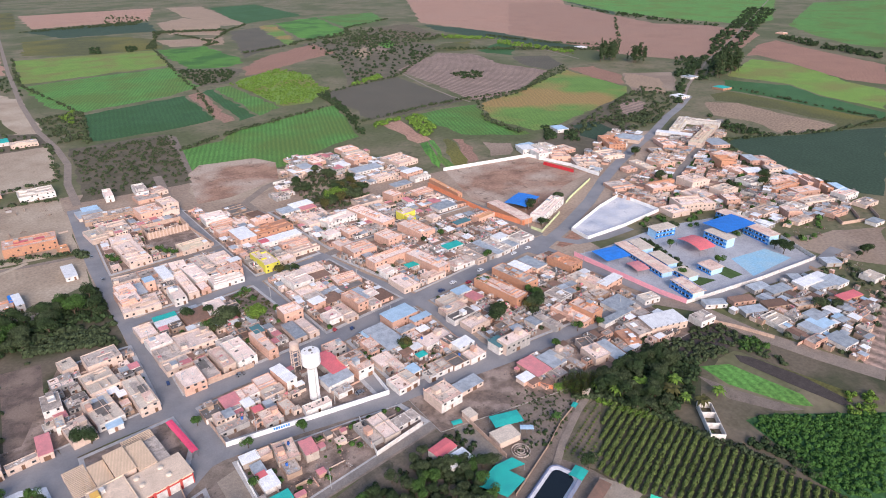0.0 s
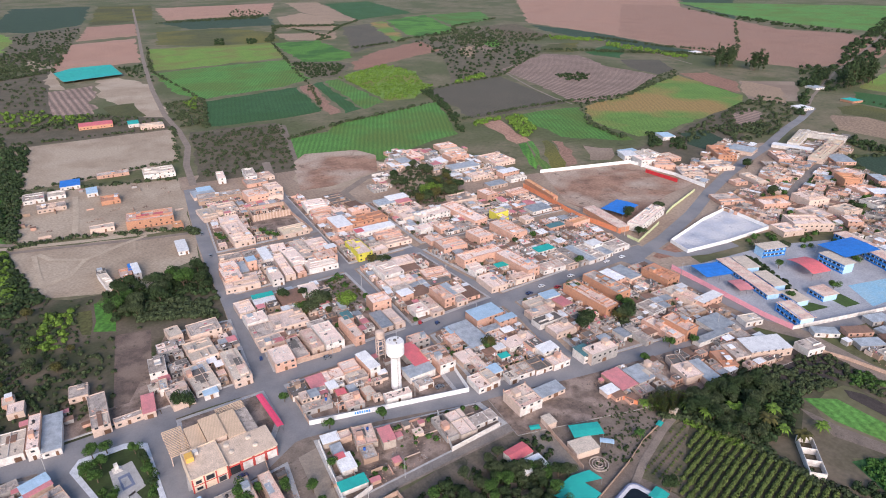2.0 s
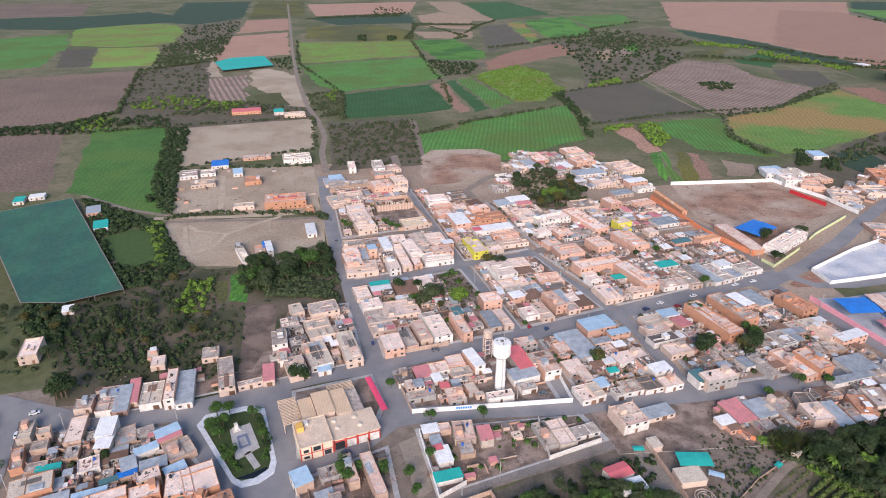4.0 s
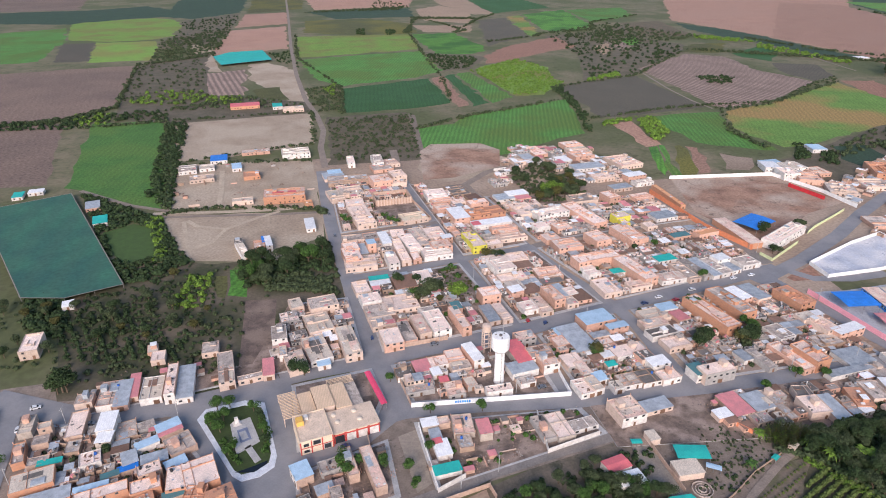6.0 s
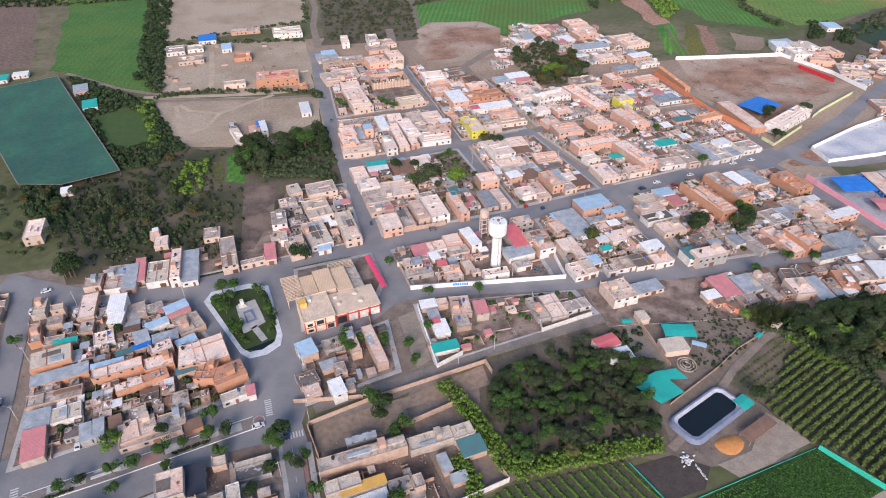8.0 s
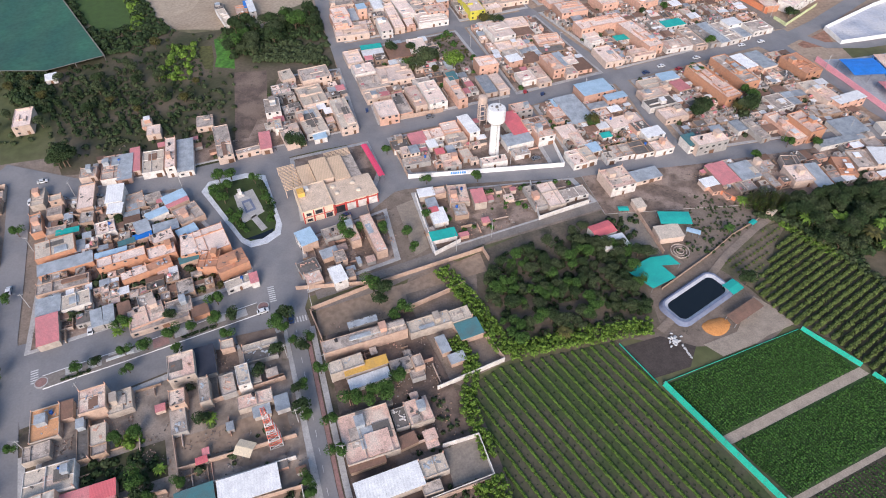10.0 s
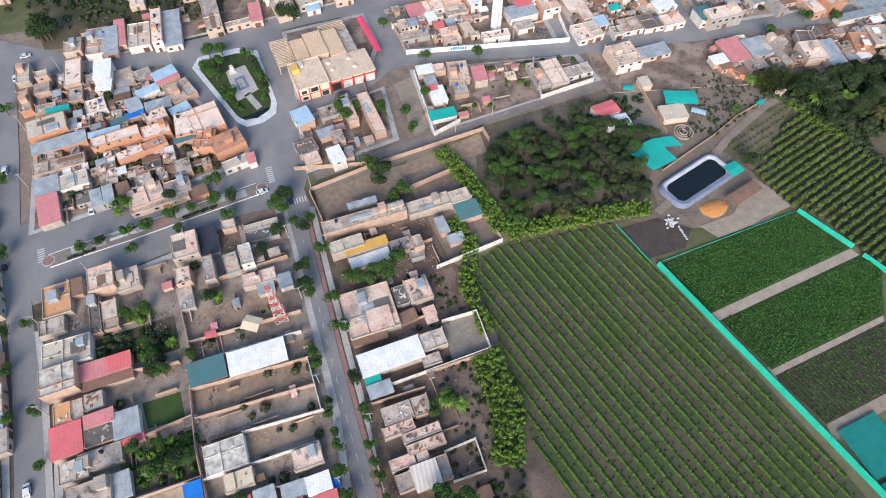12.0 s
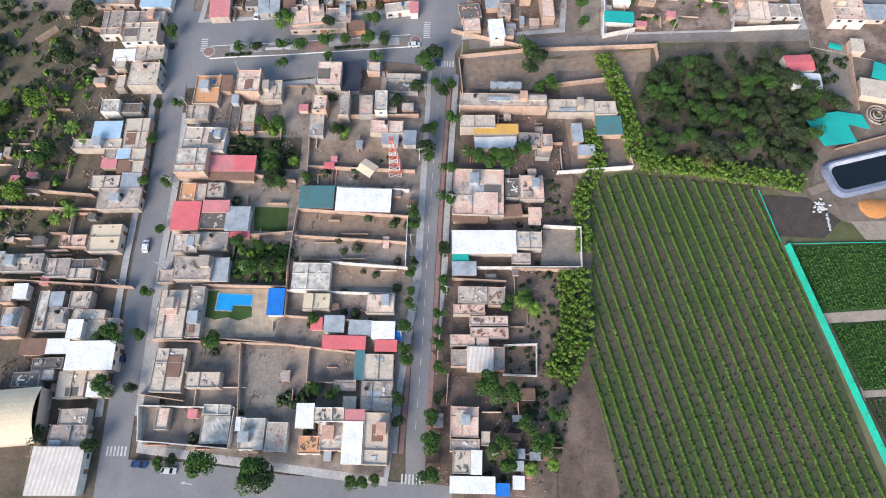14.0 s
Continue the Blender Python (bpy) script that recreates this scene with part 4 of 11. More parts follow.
# open ground that stays free of sheds: the old hall, the pool garden, lawns
for x, y, w, d in ((69, 428, 30, 40), (-68, 43, 21, 14), (-65, 72.5, 15, 9), (-36, 205, 30, 44), (77, 212, 12, 12)):
    BOXES.append((x, y, max(w, d) / 2, w, d, 4))
REST_MATS = ["brick", "plaster", "white", "mud", "grey", "slab", "salmon", "pale", "tin", "rust", "darkslab", "whiteroof", "pinksheet", "redsheet", "skyblue", "glass", "teal", "blue", "yard", "bleached", "orangebrick", "yellow", "pink", "orangeroof", "brickroof", "cream", "darkteal", "navy", "skyblue", "stained", "striped", "door"]


def turned(b, x, y, a, z=0.0):
    """The corners of a small build, turned and set down at a place."""
    c, s = math.cos(radians(a)), math.sin(radians(a))
    return [(x + u * c - v * s, y + u * s + v * c, w + z) for u, v, w in b.v]


def small_house(x, y, w, d, h, a, wall, roof, r, patio=0.3, roofs=None):
    """One of the many lesser houses that fill the blocks: rooms of uneven height round small patios."""
    BOXES.append((x, y, max(w, d) / 2, w, d, a))
    b = Build()
    rooms = [(-w / 2, -d / 2, w / 2, d / 2)]
    while True:
        big_room = max(rooms, key=lambda q: (q[2] - q[0]) * (q[3] - q[1]))
        x0, y0, x1, y1 = big_room
        if (x1 - x0) * (y1 - y0) < 34 or len(rooms) > 6:
            break
        rooms.remove(big_room)
        c = r.uniform(0.35, 0.65)
        if x1 - x0 > (y1 - y0) * r.uniform(0.7, 1.4):
            m = x0 + (x1 - x0) * c
            rooms += [(x0, y0, m, y1), (m, y0, x1, y1)]
        else:
            m = y0 + (y1 - y0) * c
            rooms += [(x0, y0, x1, m), (x0, m, x1, y1)]
    k = REST_MATS.index(wall)
    for n, (x0, y0, x1, y1) in enumerate(rooms):
        front = y0 < -d / 2 + 0.1
        if len(rooms) > 2 and not front and r.random() < patio:
            # a patio behind a wall
            b.box(x0, y1 - 0.12, 0, x1, y1, 2.2, k)
            b.box(x1 - 0.12, y0, 0, x1, y1 - 0.12, r.uniform(1.6, 2.2), k)
            continue
        g = h + r.uniform(-0.45, 0.45) if n else h
        m = REST_MATS.index(roof if n == 0 or r.random() < 0.4 else r.choice(roofs or MIX))
        if REST_MATS[m] in SHEETS:
            b.box(x0, y0, 0, x1, y1, g - 0.012, k)
            b.box(x0 - 0.12, y0 - 0.12, g, x1 + 0.12, y1 + 0.12, g + 0.06 + 0.01 * n, m)
        else:
            t, rise = 0.13, r.uniform(0.08, 0.4)
            b.box(x0, y0, 0, x1, y0 + t, g + rise, k)
            b.box(x0, y1 - t, 0, x1, y1, g + rise * 0.8, k)
            b.box(x0, y0 + t, 0, x0 + t, y1 - t, g + rise * 0.9, k)
            b.box(x1 - t, y0 + t, 0, x1, y1 - t, g + rise * 0.7, k)
            b.box(x0 + t, y0 + t, g - 0.2, x1 - t, y1 - t, g, m)
            for q in range(r.randint(2, 6)):
                sx, sy = r.uniform(0.3, 1.9), r.uniform(0.2, 1.1)
                if sx < x1 - x0 - 0.8 and sy < y1 - y0 - 0.8:
                    e = Build()
                    e.box(-sx / 2, -sy / 2, g + 0.003, sx / 2, sy / 2, g + r.choice((r.uniform(0.08, 0.3), r.uniform(0.08, 0.3), r.uniform(0.5, 1.2))))
                    b.add(turned(e, r.uniform(x0 + 0.8, x1 - 0.8), r.uniform(y0 + 0.8, y1 - 0.8), r.uniform(0, 90)), e.f, r.choice((k, 5, 8, 0, 10, 10, 12, 11, 9, 2)))
        if front:
            px = (x0 + x1) / 2
            b.box(px - 0.5, y0 - 0.035, 0.05, px + 0.5, y0 - 0.006, 2.0, r.choice((9, 10, 15)))
            if x1 - x0 > 4:
                b.box(x0 + 0.6, y0 - 0.035, 0.95, x0 + 1.6, y0 - 0.006, 1.95, 15)
            if g > 4.2:
                for u in (0.25, 0.75):
                    px = x0 + (x1 - x0) * u
                    b.box(px - 0.5, y0 - 0.035, 3.5, px + 0.5, y0 - 0.006, 4.5, 15)
    k0 = len(REST.v)
    REST.v += turned(b, x, y, a)
    REST.f += [tuple(i + k0 for i in q) for q in b.f]
    REST.mi += b.mi


def water_tank(x, y, z, black=True):
    t = thing("water_tank", "plastic household water tank on a roof", "water tank", pose(x, y, z), group="roof tanks")
    b = Build()
    b.lathe(0, 0, [(0.5, 0), (0.55, 0.1), (0.55, 1.0), (0.45, 1.2), (0.2, 1.3)], n=10)
    part("barrel", b.mesh("black" if black else "bluetank"), t)
    b = Build()
    b.tube(0, 0, 1.3, 1.4, 0.22, n=8)
    part("lid", b.mesh("black"), t)


def joined_house(x, y, w, d, h, a, wall, roof, r):
    """A house further off, joined with the others: parapet walls, one roof, rooms on it, a door and windows."""
    BOXES.append((x, y, max(w, d) / 2, w, d, a))
    h = h - 0.37 + 0.011 * (len(BOXES) % 19)
    k, m = REST_MATS.index(wall), REST_MATS.index(roof)
    b = Build()
    t = 0.16
    if roof in SHEETS:
        b.box(-w / 2, -d / 2, 0, w / 2, d / 2, h - 0.012, k)
        b.box(-w / 2 - 0.2, -d / 2 - 0.2, h, w / 2 + 0.2, d / 2 + 0.2, h + 0.08, m)
    else:
        rise = r.uniform(0.12, 0.5)
        b.box(-w / 2, -d / 2, 0, w / 2, -d / 2 + t, h + rise, k)
        b.box(-w / 2, d / 2 - t, 0, w / 2, d / 2, h + rise * 0.9, k)
        b.box(-w / 2, -d / 2 + t, 0, -w / 2 + t, d / 2 - t, h + rise * 0.8, k)
        b.box(w / 2 - t, -d / 2 + t, 0, w / 2, d / 2 - t, h + rise * 0.95, k)
        b.box(-w / 2 + t, -d / 2 + t, h - 0.2, w / 2 - t, d / 2 - t, h, m)
        for q in range(int(w * d / 26) + (3 if roof == "brickroof" else 0)):
            # partitions, low rooms, sheets and boards on the roof
            kind = r.random()
            if kind < 0.35:
                n = r.uniform(0.3, 0.9) * w
                px, py = r.uniform(-0.5, 0.5) * (w - n), r.uniform(-0.45, 0.45) * d
                b.box(px - n / 2, py - 0.09, h, px + n / 2, py + 0.09, h + r.uniform(0.3, 0.9), k)
            elif kind < 0.55:
                n = r.uniform(0.2, 0.5) * d
                px, py = r.uniform(-0.45, 0.45) * w, r.uniform(-0.5, 0.5) * (d - n)
                b.box(px - 0.09, py - n / 2, h, px + 0.09, py + n / 2, h + r.uniform(0.3, 0.9), k)
            elif kind < 0.7 and w > 4 and d > 5:
                px, py = r.uniform(-0.5, 0.5) * (w - 3.4), r.uniform(-0.5, 0.5) * (d - 4)
                g = r.uniform(0.3, 2.1)
                b.box(px - 1.4, py - 1.6, h - 0.01, px + 1.4, py + 1.6, h + g, k)
                b.box(px - 1.5, py - 1.7, h + g, px + 1.5, py + 1.7, h + g + 0.1, r.choice((m, 5, 8, 11)))
            else:
                sx, sy = r.uniform(0.4, 1.0), r.uniform(0.3, 0.8)
                px, py = r.uniform(-0.5, 0.5) * max(0.1, w - 2 * sx - 1), r.uniform(-0.5, 0.5) * max(0.1, d - 2 * sy - 1)
                b.box(px - sx, py - sy, h + 0.002, px + sx, py + sy, h + r.uniform(0.06, 0.4), r.choice((5, 8, 9, 10, 11, 12)))
    n = max(1, int(w / 3.2))
    for fl in range(1 if h < 4.2 else 2 if h < 7 else 3):
        for q in range(n):
            px = -w / 2 + w * (q + 0.5) / n
            if fl == 0 and q == n // 2:
                b.box(px - 0.6, -d / 2 - 0.04, 0.05, px + 0.6, -d / 2 - 0.006, 2.1, REST_MATS.index("door"))
            elif r.random() < 0.7:
                b.box(px - 0.55, -d / 2 - 0.035, fl * 2.75 + 0.95, px + 0.55, -d / 2 - 0.006, fl * 2.75 + 2.0, 15)
    k0 = len(REST.v)
    REST.v += turned(b, x, y, a, 0.25)
    REST.f += [tuple(i + k0 for i in q) for q in b.f]
    REST.mi += b.mi


def house(x, y, w, d, h, a, wall, roof, front="S"):
    """A house with its walls, roof and street front; front: the side with door and windows."""
    r = random.Random(int(x * 131 + y * 17 + w * 7))
    far = math.hypot(x, y)
    if far > 268:
        joined_house(x, y, w, d, h, a, wall, roof, r)
        return None
    BOXES.append((x, y, max(w, d) / 2, w, d, a))
    h = (h - 0.35 if h < 4.5 else h - 0.4) + 0.011 * (len(BOXES) % 19)
    if wall == "orangebrick" and h > 4.5:
        h -= 0.7
    if wall == "white" and r.random() < 0.5:
        wall = "plaster"
    floors = 2 if h > 4.2 else 1
    words = f"{'two-storey' if floors == 2 else 'low'} {WALL_WORDS[wall]} house with a {ROOF_WORDS[roof]}"
    if front != "S":
        # weathered backs that no one paints; the duller tones also hold their shade
        wall = {"plaster": "dullplaster", "brick": "brickwall"}.get(wall, wall)
    hs = thing("house", words, "house", pose(x, y, Z0 - 0.05, 0, 0, a), group="town houses")
    sheet = roof in SHEETS
    rise = 0.0 if sheet else r.uniform(0.1, 0.45)
    t = 0.16
    # walls: an open box whose tops stand above the roof as a parapet
    o = [(-w / 2, -d / 2), (w / 2, -d / 2), (w / 2, d / 2), (-w / 2, d / 2)]
    i = [(-w / 2 + t, -d / 2 + t), (w / 2 - t, -d / 2 + t), (w / 2 - t, d / 2 - t), (-w / 2 + t, d / 2 - t)]
    tops = [h + rise * r.choice((1, 1, 0.6, 1.2)) for k in range(4)] if not sheet else [h - 0.05, h - 0.05, h + 0.03 * d, h + 0.03 * d]
    b = Build()
    b.add([(*p, -0.3) for p in o] + [(*p, z) for p, z in zip(o, tops)] + [(*p, z) for p, z in zip(i, tops)] + [(*p, h - 0.3) for p in i],
          [(k, (k + 1) % 4, 4 + (k + 1) % 4, 4 + k) for k in range(4)] + [(4 + k, 4 + (k + 1) % 4, 8 + (k + 1) % 4, 8 + k) for k in range(4)]
          + [(8 + k, 8 + (k + 1) % 4, 12 + (k + 1) % 4, 12 + k) for k in range(4)])
    part("wall", b.mesh(wall, name="wall"), hs)
    b = Build()
    if sheet:
        e = 0.25
        y0, y1, z0, z1 = -d / 2 - e, d / 2 + e, h, h + 0.03 * d
        b.add([(-w / 2 - e, y0, z0), (w / 2 + e, y0, z0), (w / 2 + e, y1, z1), (-w / 2 - e, y1, z1), (-w / 2 - e, y0, z0 + 0.07), (w / 2 + e, y0, z0 + 0.07), (w / 2 + e, y1, z1 + 0.07), (-w / 2 - e, y1, z1 + 0.07)],
              [(3, 2, 1, 0), (4, 5, 6, 7), (0, 1, 5, 4), (1, 2, 6, 5), (2, 3, 7, 6), (3, 0, 4, 7)])
    else:
        b.box(-w / 2 + t, -d / 2 + t, h - 0.2, w / 2 - t, d / 2 - t, h)
    part("roof", b.mesh(roof, name="roof"), hs)
    # the street front: paint, a door and windows
    turn = {"S": 0, "E": 90, "N": 180, "W": 270}[front]
    fw, fd = (w, d) if turn % 180 == 0 else (d, w)
    paint = r.choice(FACADES) if wall in ("brick", "plaster", "mud", "dullplaster", "brickwall") else wall
    if paint != wall:
        b = Build()
        b.box(-fw / 2, -fd / 2 - 0.06, 0, fw / 2, -fd / 2 - 0.003, min(tops) - 0.02)
        part("facade", b.mesh(paint, name="facade"), hs, at=pose(0, 0, 0, 0, 0, turn))
    detail = far < 290
    n = max(1, int(fw / 3.2))
    ct, st = math.cos(radians(turn)), math.sin(radians(turn))
    for fl in range(floors):
        zb = fl * 2.8
        for k in range(n):
            u, v = -fw / 2 + fw * (k + 0.5) / n, -fd / 2
            if fl == 0 and k != n // 2 and r.random() < 0.5:
                continue
            if fl == 0 and k == n // 2:
                v -= 0.07
                part("door", DOOR, hs, at=pose(u * ct - v * st, u * st + v * ct, 0.02, 0, 0, turn), scale=(r.choice((1.0, 1.2, 2.4)), 1, 2.1))
            elif detail or fl == floors - 1:
                v -= 0.06
                part("pane", PANE, part("window", WINDOW, hs, at=pose(u * ct - v * st, u * st + v * ct, zb + 0.95, 0, 0, turn), scale=(min(1.5, fw / n * 0.5), 1, 1.05)))
    if detail and floors == 2 and front == "N" and w > 4:
        # a window or two in the back wall
        for k in range(int(w / 4)):
            part("pane", PANE, part("window", WINDOW, hs, at=pose(-w / 2 + 2 + k * 4, -d / 2 - 0.01, 3.7), scale=(1.0, 1, 0.9)))
    if w * d > 60 and far < 340 and roof in ("salmon", "slab", "pale"):
        # rooms whose roofs lie a little higher or are of another make
        for k in range(min(4, int(w * d / 60))):
            sx, sy = w * r.uniform(0.25, 0.5), d * r.uniform(0.25, 0.5)
            px, py = r.uniform(-0.5, 0.5) * (w - sx - 0.4), r.uniform(-0.5, 0.5) * (d - sy - 0.4)
            b = Build()
            b.box(px - sx / 2, py - sy / 2, h + 0.003, px + sx / 2, py + sy / 2, h + 0.06 + 0.07 * k + (r.uniform(0.2, 0.7) if r.random() < 0.4 else 0))
            part("roof_panel", b.mesh(r.choice(("slab", "salmon", "pale", "tin", "darkslab", "rust"))), hs)
    if not sheet:
        # low partitions, a stair head and starter columns
        if w > 7 and r.random() < 0.6:
            px = r.uniform(-0.25, 0.25) * w
            b = Build()
            b.box(px - 0.08, -d / 2 + t, h, px + 0.08, d / 2 - t, h + r.uniform(0.25, 0.6))
            part("partition", b.mesh(wall), hs)
        if d > 8 and r.random() < 0.6:
            py = r.uniform(-0.25, 0.25) * d
            b = Build()
            b.box(-w / 2 + t, py - 0.08, h, w / 2 - t, py + 0.08, h + r.uniform(0.2, 0.5))
            part("partition", b.mesh(wall), hs)
        if w * d > 45 and r.random() < 0.45:
            sx, sy = r.uniform(1.8, 3.0), r.uniform(2.2, 3.5)
            px, py = r.uniform(-0.5, 0.5) * (w - sx - 0.6), r.uniform(-0.2, 0.5) * (d - sy - 0.6)
            b = Build()
            b.box(px - sx / 2, py - sy / 2, h - 0.02, px + sx / 2, py + sy / 2, h + 2.2)
            b.box(px - sx / 2 - 0.15, py - sy / 2 - 0.15, h + 2.2, px + sx / 2 + 0.15, py + sy / 2 + 0.15, h + 2.32)
            part("stair_head", b.mesh(r.choice((wall, "brick", "tin"))), hs)
        if far < 380:
            for px, py in o:
                if r.random() < 0.4:
                    b = Build()
                    sx, sy = (0.12 if px < 0 else -0.12), (0.12 if py < 0 else -0.12)
                    b.box(px + sx - 0.13, py + sy - 0.13, h + 0.1, px + sx + 0.13, py + sy + 0.13, h + rise + r.uniform(0.4, 1.2))
                    part("column", b.mesh("brick"), hs)
    if far < 350 and w * d > 40 and r.random() < 0.3:
        ca, sa = math.cos(radians(a)), math.sin(radians(a))
        px, py = r.uniform(-0.35, 0.35) * w, r.uniform(0.1, 0.4) * d
        if not sheet:
            water_tank(x + px * ca - py * sa, y + px * sa + py * ca, Z0 - 0.05 + h, r.random() < 0.7)
    # junk, sheets and boards lying on the flat roofs
    if not sheet and far < 330 and w * d > 25:
        b = Build()
        for k in range(r.randint(3, 12)):
            sx, sy = r.uniform(0.2, 1.6), r.uniform(0.15, 0.8)
            px, py = r.uniform(-0.5, 0.5) * (w - sx - 0.7), r.uniform(-0.5, 0.5) * (d - sy - 0.7)
            q = Build()
            q.box(-sx / 2, -sy / 2, h, sx / 2, sy / 2, h + r.uniform(0.06, 0.35))
            b.add(turned(q, px, py, r.uniform(0, 180)), q.f)
        part("roof_junk", b.mesh(r.choice(("slab", "brick", "tin", "darkslab", "white", "rust"))), hs, kind="stuff")
    return hs


def free(x, y, r):
    for bx, by, br, bw, bd, ba in BOXES:
        c, s = math.cos(radians(-ba)), math.sin(radians(-ba))
        dx, dy = x - bx, y - by
        lx, ly = dx * c - dy * s, dx * s + dy * c
        if abs(lx) < bw / 2 + r and abs(ly) < bd / 2 + r:
            return False
    for line, width in ROADS:
        for (x0, y0), (x1, y1) in zip(line, line[1:]):
            dx, dy = x1 - x0, y1 - y0
            k = max(0, min(1, ((x - x0) * dx + (y - y0) * dy) / (dx * dx + dy * dy + 1e-9)))
            if math.hypot(x - x0 - k * dx, y - y0 - k * dy) < width / 2 + r:
                return False
    return True


KEEP_OUT = [[(118, 160), (168, 156), (161, 170), (158, 176), (118, 173)], [(600, 360), (724, 300), (777, 273), (558, 172), (540, 215), (528, 285)], [(285, 150), (290, 260), (330, 252), (415, 245), (415, 152)], [(283, 300), (300, 440), (412, 440), (408, 340)], [(300, 258), (300, 290), (380, 310), (395, 262)], [(-36, 316), (-19, 314), (-22, 239), (-37, 243)], [(-135, 433), (-117, 444), (-103, 434), (-92, 383), (-112, 380), (-125, 404)], [(-55, 352), (-37, 353), (-36, 320), (-52, 323)], [(-100, 452), (14, 430), (15, 393), (-2, 384), (-11, 363), (-72, 374), (-91, 421)], [(21.1, 79.9), (32.7, 82.2), (33.2, 69.2), (21.1, 68.0)]]
OPEN_LOTS = [[(177, 480), (211, 507), (224, 468), (224, 420), (198, 403), (173, 407), (168, 445)], [(72, 326), (93, 331), (98, 303), (93, 297), (81, 279), (75, 304)]]


def infill(a, q0, q1, q2, q3, nx, ny, roofs, chance=0.9, walls=("brick", "plaster", "white", "mud", "grey", "plaster"), low=0):
    """Fills what is left of a block with small houses; the corners run from front left, anticlockwise."""
    q0, q1, q2, q3 = (Vector(q) for q in (q0, q1, q2, q3))
    r = random.Random(int(q0.x * 3 + q0.y))
    for fine in (1, 2):
        mx, my = nx * fine, ny * fine
        for j in range(my):
            for i in range(mx):
                u, v = (i + r.uniform(0.4, 0.6)) / mx, (j + r.uniform(0.4, 0.6)) / my
                p = q0.lerp(q1, u).lerp(q3.lerp(q2, u), v)
                w, d = (q1 - q0).length / mx * r.uniform(0.9, 1.08), (q3 - q0).length / my * r.uniform(0.9, 1.08)
                if r.random() > chance or any(inside(p.x, p.y, k) for k in KEEP_OUT + OPEN_LOTS) or not free(p.x, p.y, min(w, d) * (0.36 if fine == 1 else 0.3)):
                    continue
                if fine == 1 and not free(p.x, p.y, min(w, d) * 0.5):
                    w, d = w * 0.75, d * 0.75
                h = r.choice((2.3, 2.5, 2.6, 2.7, 2.8, 2.9, 3.0, 3.2, 5.0) if low == 0 else (2.1, 2.3, 2.4, 2.5, 2.7, 2.8)) if fine == 1 else r.uniform(1.9, 2.7)
                small_house(p.x, p.y, w, d, h, a + r.uniform(-2, 2), r.choice(walls), r.choice(roofs), r, 0.5 if low else 0.3, roofs)


def clutter(a, n, *poly):
    """Sheds, sheets, wall stubs and rubble in the yards between the houses."""
    poly = list(poly)
    r = random.Random(n + int(poly[0][0]))
    xs, ys = [p[0] for p in poly], [p[1] for p in poly]
    for k in range(n):
        x, y = r.uniform(min(xs), max(xs)), r.uniform(min(ys), max(ys))
        if not inside(x, y, poly) or not free(x, y, 0.7) or any(inside(x, y, k) for k in KEEP_OUT + OPEN_LOTS):
            continue
        b = Build()
        kind = r.random()
        if kind < 0.14:
            w, d, h = r.uniform(1.5, 4.0), r.uniform(1.5, 3.5), r.uniform(1.8, 2.4)
            b.box(-w / 2, -d / 2, 0, w / 2, d / 2, h, r.choice((0, 1, 3, 4)))
            b.box(-w / 2 - 0.15, -d / 2 - 0.15, h + 0.002, w / 2 + 0.15, d / 2 + 0.15, h + 0.07, r.choice((5, 6, 8, 9, 9, 10, 12)))
        elif kind < 0.34:
            n_, h = r.uniform(2, 9), r.uniform(0.9, 2.2)
            if r.random() < 0.5:
                b.box(-n_ / 2, -0.1, 0, n_ / 2, 0.1, h, r.choice((0, 1, 3, 3)))
            else:
                b.box(-0.1, -n_ / 2, 0, 0.1, n_ / 2, h, r.choice((0, 1, 3, 3)))
        else:
            tones = r.choice(((0, 3, 18), (5, 10, 4), (3, 9, 18), (18, 10, 3), (9, 5, 9), (3, 18, 5)))
            for q in range(r.randint(7, 17)):
                px, py, w, d = r.gauss(0, 1.5), r.gauss(0, 1.2), r.uniform(0.1, 0.6), r.uniform(0.1, 0.4)
                e = Build()
                e.box(-w / 2, -d / 2, 0.2, w / 2, d / 2, r.uniform(0.45, 0.75))
                b.add(turned(e, px, py, r.uniform(0, 180)), e.f, r.choice(tones))
        k0 = len(REST.v)
        REST.v += turned(b, x, y, a)
        REST.f += [tuple(i + k0 for i in q) for q in b.f]
        REST.mi += b.mi


def inside(x, y, poly):
    c = False
    for (x0, y0), (x1, y1) in zip(poly, poly[1:] + poly[:1]):
        if (y0 > y) != (y1 > y) and x < (x1 - x0) * (y - y0) / (y1 - y0) + x0:
            c = not c
    return c


# houses: near
house(-56.1, 127.1, 8.5, 9.9, 5.6, 6, "plaster", "salmon", front="N")
house(-49.2, 128.8, 6.3, 11.4, 3, 6, "grey", "navy", front="N")
house(-41.8, 133.6, 4.4, 3.8, 3.2, 5, "brick", "pale", front="N")
house(-31.0, 131.0, 12.0, 3.2, 2.6, 6, "plaster", "pale", front="N")
house(-31.0, 127.6, 11.1, 5.1, 2.5, 5, "grey", "darkslab", front="N")
house(-36.5, 118.4, 4.1, 8.0, 5.6, 7, "white", "pale", front="N")
house(-41.9, 117.7, 4.6, 7.8, 3, 9, "grey", "slab", front="N")
house(-32.9, 119.8, 3.0, 7.1, 3, 5, "grey", "slab", front="N")
house(-48.7, 115.9, 3.3, 9.0, 5.4, 6, "white", "slab", front="N")
house(-57.1, 115.5, 4.8, 5.8, 5, 6, "brick", "salmon", front="N")
house(-57.1, 108.5, 4.8, 8.9, 2.6, 7, "grey", "slab", front="W")
